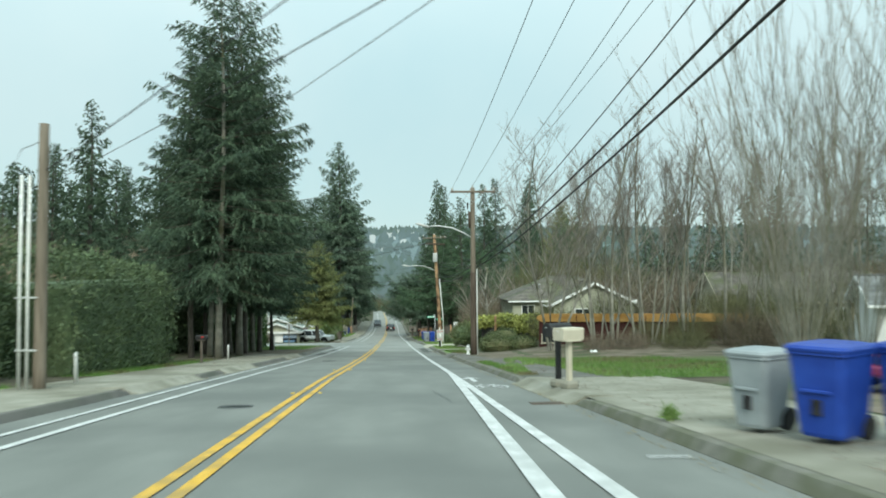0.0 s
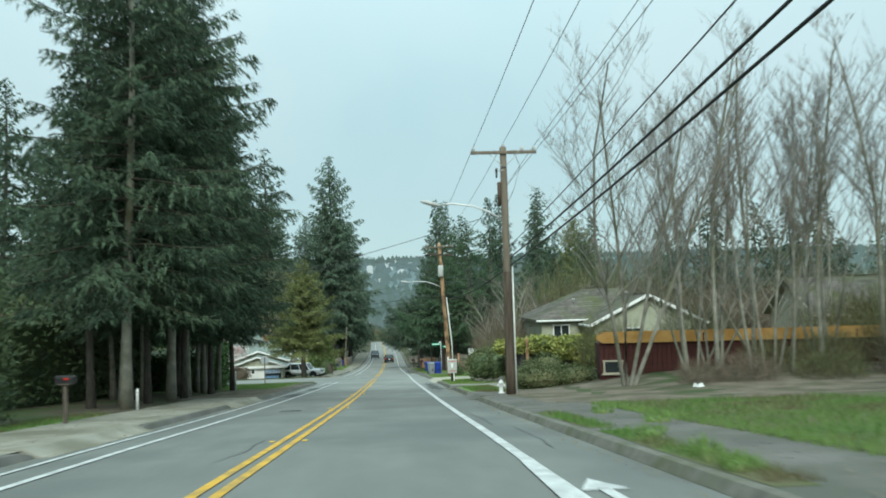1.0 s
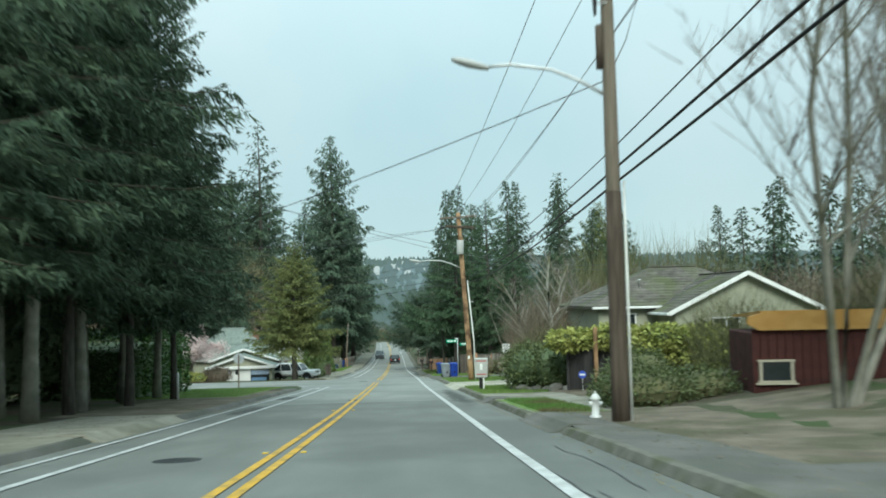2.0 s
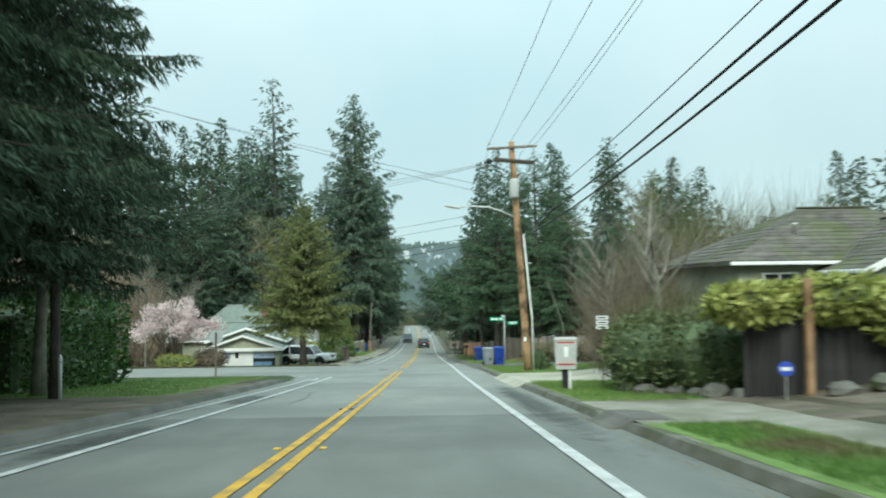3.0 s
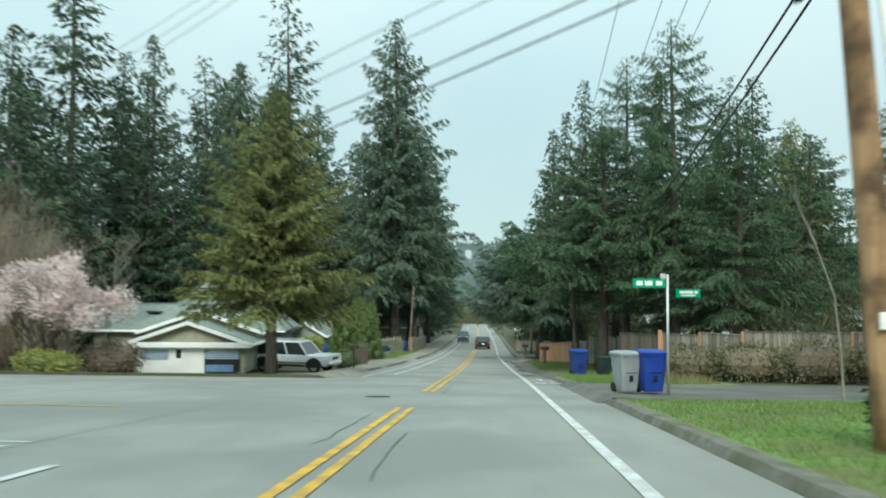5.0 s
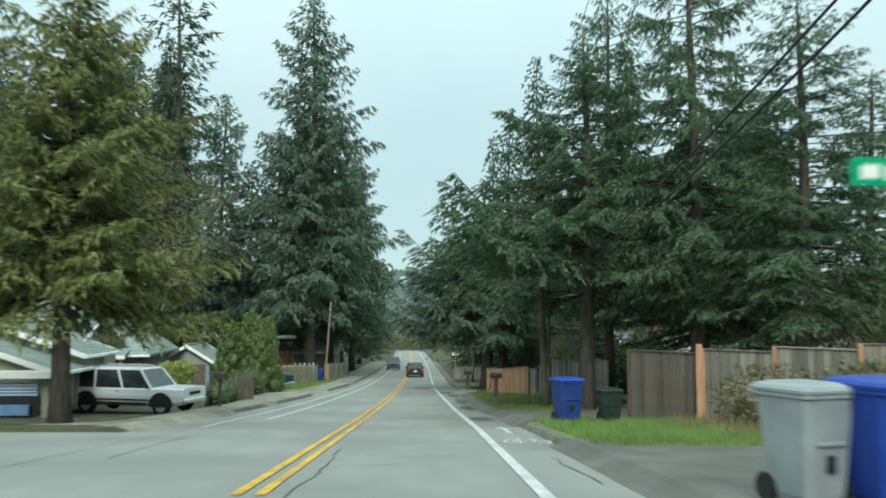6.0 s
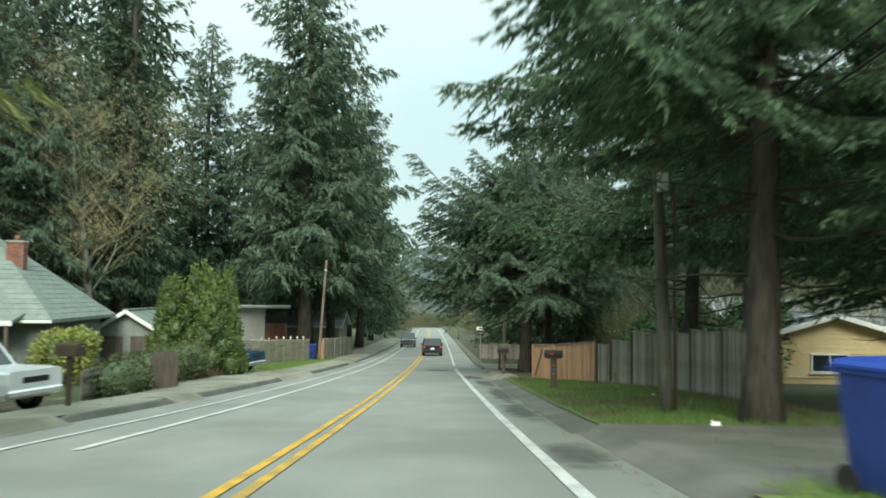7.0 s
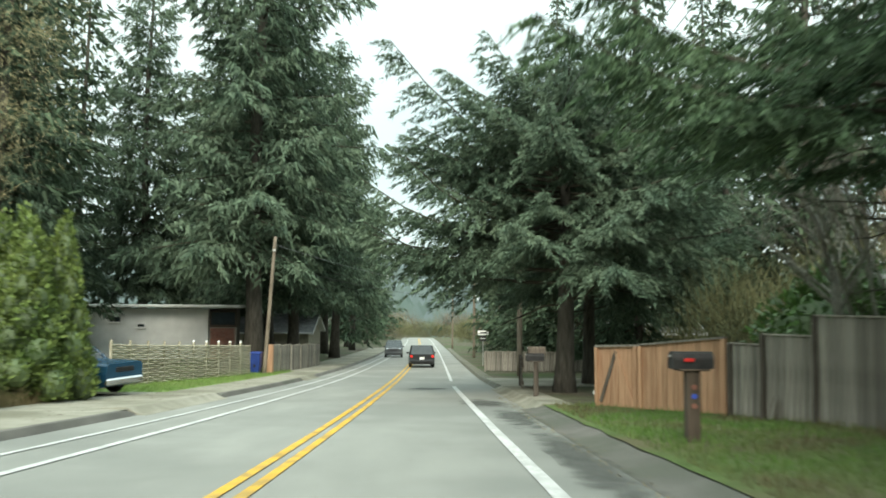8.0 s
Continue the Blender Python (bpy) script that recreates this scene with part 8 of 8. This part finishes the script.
# ---- road furniture and paint on the road ----
def flat_mark(name, polys, x, y, rz, mat, label):
    """Painted shape lying on the carriageway; polygons in metres, y along the road."""
    g = Geo()
    c, s = math.cos(radians(rz)), math.sin(radians(rz))
    for poly in polys:
        top = []
        for px, py in poly:
            X, Y = x + c * px - s * py, y + s * px + c * py
            top.append((X, Y, road_z(Y) + 0.012))
        g.add(top, [tuple(range(len(top)))])
    ob = part(name, g, mat, mend=False)
    return tagged(ob, label, "road marking", kind="structure")


def ring_polys(cx, cy, r, w, n=14, sy=1.0):
    out = []
    for i in range(n):
        a, b = 2 * math.pi * i / n, 2 * math.pi * (i + 1) / n
        out.append([(cx + r * math.cos(a), cy + sy * r * math.sin(a)), (cx + r * math.cos(b), cy + sy * r * math.sin(b)), (cx + (r - w) * math.cos(b), cy + sy * (r - w) * math.sin(b)), (cx + (r - w) * math.cos(a), cy + sy * (r - w) * math.sin(a))])
    return out


def bar(a, b, w):
    a, b = Vector((*a, 0)), Vector((*b, 0))
    d = (b - a).normalized()
    s = Vector((-d.y, d.x, 0)) * w / 2
    return [tuple((a + s)[:2]), tuple((a - s)[:2]), tuple((b - s)[:2]), tuple((b + s)[:2])]


BIKE = ring_polys(-0.30, 0, 0.2, 0.06, sy=2.6) + ring_polys(0.30, 0, 0.2, 0.06, sy=2.6) + [bar((-0.3, 0), (-0.08, 0.75), 0.06), bar((-0.08, 0.75), (0.18, 0.7), 0.05), bar((0.18, 0.7), (0.3, 0), 0.06), bar((-0.06, 0.0), (0.18, 0.7), 0.05), bar((-0.3, 0), (-0.06, 0.0), 0.05), bar((-0.14, 0.95), (-0.02, 0.95), 0.12), bar((0.14, 0.95), (0.26, 0.95), 0.1)]
ARROW = [bar((0, -1.2), (0, 0.4), 0.13), [(-0.25, 0.3), (0.25, 0.3), (0, 1.1)]]
for x, y, gap in ((2.2, 19.4, 3.4), (2.18, 105.2, 3.9)):
    flat_mark("bike_symbol", BIKE, x, y, 0, "white_line", "worn white bicycle symbol in the shoulder")
    flat_mark("lane_arrow", ARROW, x - 0.08, y + gap, 0, "white_line", "worn white arrow in the shoulder")
flat_mark("lane_arrow", ARROW, -5.1, 79.5, 180, "white_line", "worn white arrow in the bike lane")
flat_mark("stop_bar", [bar((0, -0.5), (0, 0.5), 0.1), bar((0.5, -0.5), (0.5, 0.5), 0.1)], -6.6, 83.5, 85, "white_line", "worn white mark at the side street")
flat_mark("side_line", [bar((-24, 0.9), (-7.7, 0), 0.12)], 0, 90.2, 0, "yellow_line", "faded yellow line of the side street")
flat_mark("patch_line", [bar((2.55, 8.2), (3.0, 8.15), 0.08)], 0, 0, 0, "white_line", "short white scuff on the shoulder")
for x, y, r in ((-2.9, 15.0, 0.32), (-3.4, 42.0, 0.36), (-1.9, 62.0, 0.2), (-3.0, 95.0, 0.34)):
    mh = part("manhole_cover", Geo().tube([(0, 0, -0.02), (0, 0, 0.008)], r, 20), "dark_car")
    mh.matrix_world = pose(x, y, road_z(y), -4.5)
    tagged(mh, "dark iron cover set in the road", "manhole cover", "manhole covers")
gr = part("drain_grate", Geo().box(0, 0, 0, 0.6, 0.4, 0.03, 0.005), "dark_pole")
gr.matrix_world = pose(2.72, 14.6, road_z(14.6), -4.5)
tagged(gr, "rusty iron drain grate at the kerb", "drain grate")
shared = Geo().box(0, 0, 0, 0.1, 0.1, 0.02, 0.008).mesh("road_stud", "sign_yellow")
for k in range(8):
    y = 6 + 12.2 * k
    for s in (-0.30, 0.30):
        if 90 < y < 98:
            continue
        ob = new("road_stud", shared)
        ob.matrix_world = pose(line_mid(y) + s, y, road_z(y) + 0.012, -4.5)
        tagged(ob, "yellow raised road stud beside the centre line", "road stud", "road studs")

# damp stains on the shoulder under the firs
rng = random.Random(17)
for x, y, w, l in ((2.05, 122.5, 0.9, 4.6), (2.1, 130.0, 1.1, 5.6), (2.0, 137.0, 1.0, 4.6), (1.2, 141.5, 1.1, 2.6), (-0.6, 150.0, 1.6, 1.4), (1.9, 114.5, 0.8, 2.6), (2.35, 63.0, 0.8, 13.0), (-4.9, 66.0, 0.8, 4.5), (-5.0, 57.0, 0.7, 4.0)):
    poly = []
    ph = rng.uniform(0, 6)
    for k in range(18):
        a = 2 * math.pi * k / 18
        r = 0.85 + 0.18 * math.sin(2 * a + ph) + 0.12 * math.sin(3 * a - ph) + rng.uniform(-0.1, 0.1)
        poly.append((min(w * r * math.cos(a), kerb_right(y) - 0.05 - x), l * r * math.sin(a)))
    flat_mark("damp_stain", [poly[i:i + 2] + [(0, 0)] for i in range(17)] + [[poly[17], poly[0], (0, 0)]], x, y, 0, "damp", "dark damp stain on the asphalt shoulder")

# cracks and tar seams
rng = random.Random(21)
for k in range(18):
    y = rng.uniform(12, 105)
    x0, x1 = rng.choice(((-5.5, -2.3), (-1.6, 1.2), (-1.4, 1.3), (1.9, 2.7)))
    a = (rng.uniform(x0, x1), y)
    pts = [a]
    along = rng.random() < 0.6
    for i in range(7):
        a = (a[0] + (rng.gauss(0, 0.05) if along else rng.uniform(0.1, 0.35)), a[1] + (rng.uniform(0.3, 0.9) if along else rng.gauss(0, 0.1)))
        if not kerb_left(a[1]) < a[0] < kerb_right(a[1]):
            break
        pts.append(a)
    if len(pts) > 2:
        flat_mark("tar_seam", [bar(p, q, rng.uniform(0.012, 0.028)) for p, q in zip(pts[:-1], pts[1:])], 0, 0, 0, "tar", "dark tar-filled crack in the asphalt")

# ---- grass ----
def grass_patch(side, a, b, y0, y1, n, seed, height=0.10, mat="blade", label="green grass blades on the verge"):
    rng = np.random.default_rng(seed)
    Y = rng.uniform(y0, y1, n)
    D = rng.uniform(a, b, n)
    X = np.array([kerb_right(y) + d if side > 0 else kerb_left(y) - d for y, d in zip(Y, D)])
    Z = np.array([land_z(x, y) + 0.01 for x, y in zip(X, Y)])
    W = unit(rng.normal(size=(n, 3)) * np.array([0.35, 0.35, 0.1]) + np.array([0, 0, 1.0]))
    me = kite_mesh("grass", np.stack([X, Y, Z], 1), W, sideways(W, rng), height * rng.uniform(0.5, 1.6, n), 0.018, mat, corners=3)
    return tagged(new("grass", me), label, "grass", kind="stuff")


for i, (s, a, b, y0, y1, n, h) in enumerate(((1, 2.6, 9, 20, 37.2, 15000, 0.11), (1, 0.4, 1.8, 48.8, 56.0, 7000, 0.08), (1, 0.28, 0.8, 22.2, 28.4, 1300, 0.09), (1, 0.28, 0.8, 29.2, 33.8, 900, 0.09), (1, 0.35, 3.0, 61.7, 71.2, 9000, 0.09), (1, 0.35, 6.5, 80.4, 93.2, 16000, 0.07), (1, 0.35, 5.0, 102.6, 111, 12000, 0.14), (-1, 3.0, 5.0, 5, 20, 5000, 0.1), (-1, 3.0, 4.2, 25.5, 42, 5000, 0.1), (-1, 1.3, 8.5, 66, 80.3, 24000, 0.045), (-1, 2.0, 4.4, 144, 165, 8000, 0.12))):
    grass_patch(s, a, b, y0, y1, n, 300 + i, h, "rough_blade" if y1 < 60 else "blade")
# darker blades than the open lawns, shade of the firs in their colour
grass_patch(1, 0.35, 5.5, 118, 139.3, 22000, 320, 0.1, "rough_blade", "grass blades in a darker green for tree shade, mixed with needles")
grass_patch(1, 4.4, 5.8, 120, 136, 1500, 321, 0.16, "dry_blade", "dry grass at the foot of a fence")
grass_patch(1, 3.5, 5.5, 102.8, 110.0, 1500, 330, 0.3, "dry_blade", "dry tall grass by the fence")
grass_patch(-1, 2.9, 3.4, 130.0, 141.0, 1500, 331, 0.35, "dry_blade", "dry tall grass below the hedge")
grass_patch(1, 2.2, 2.7, 21, 37, 1300, 332, 0.14, "blade", "weeds along the footpath edge")

# ---- the distant hillside ----
rng = random.Random(31)
fh = Geo()
for k in range(90):
    y = rng.uniform(1150, 2500)
    x = rng.uniform(-0.16, 0.2) * y - 80
    w, h = rng.uniform(9, 20), rng.uniform(5, 9)
    z = land_z(x, y)
    fh.box(x, y, z + h / 2, w, w * 0.7, h, 0)
    fh.prism([(x - w * 0.55, z + h), (x + w * 0.55, z + h), (x, z + h + w * 0.22)], y - w * 0.35, y + w * 0.35, "y")
ob = part("distant_houses", fh, "stop_back", mend=False)
tagged(ob, "pale houses scattered over a distant wooded hillside", "houses", kind="stuff")
rg = np.random.default_rng(32)
n = 5200
Y = rg.uniform(700, 2700, n)
X = rg.uniform(-0.5, 0.62, n) * Y
Z = np.array([land_z(x, y) - 1 for x, y in zip(X, Y)])
H = rg.uniform(10, 24, n)
tip = np.tile(np.array([[0.0, 0.0, 1.0]]), (n, 1))
sd = np.tile(np.array([[1.0, 0.0, 0.0]]), (n, 1))
# the trees' pale blue-green carries the haze of distance
a = kite_mesh("woods", np.stack([X, Y, Z], 1), tip, sd, H, H * 0.75, "hazed_wood", belly=0.3)
tagged(new("distant_woods", a), "distant hillside trees, paled and blued in colour for haze", "woods", kind="stuff")


# ---- fallen leaves and needles along the edges ----
def litter_patch(side, a, b, y0, y1, n, seed, size, mat, label, lift=0.04):
    rng = np.random.default_rng(seed)
    Y = rng.uniform(y0, y1, n)
    D = a + (b - a) * rng.uniform(0, 1, n) ** 1.6
    X = np.array([kerb_right(y) + d if side > 0 else kerb_left(y) - d for y, d in zip(Y, D)])
    Z = np.array([(land_z(x, y) + lift) if d > 0.62 else (road_z(y) + (0.015 if d < -0.03 else 0.165)) for x, y, d in zip(X, Y, D)])
    W = unit(rng.normal(size=(n, 3)) * np.array([1, 1, 0.12]))
    flat = unit(np.cross(W, np.array([0, 0, 1.0]) + rng.normal(size=(n, 3)) * 0.25))
    me = kite_mesh("litter", np.stack([X, Y, Z], 1), W, flat, size * rng.uniform(0.5, 1.5, n), size * 0.5 * rng.uniform(0.6, 1.3, n), mat)
    return tagged(new("leaf_litter", me), label, "leaf litter", kind="stuff")


for i, (s, a, b, y0, y1, n) in enumerate(((1, 0.62, 3.4, 4, 48, 2600), (1, -0.30, -0.04, 4, 60, 900), (-1, 0.62, 4.0, 30, 78, 3200), (-1, -0.3, -0.04, 20, 78, 900), (1, 0.9, 7.0, 110, 140, 3200), (1, -0.5, -0.04, 104, 145, 1100), (-1, 0.62, 4.6, 109, 160, 2200))):
    litter_patch(s, a, b, y0, y1, n, 400 + i, 0.05, "dry_blade" if i % 2 else "brush", "scattered brown fallen leaves and needles")
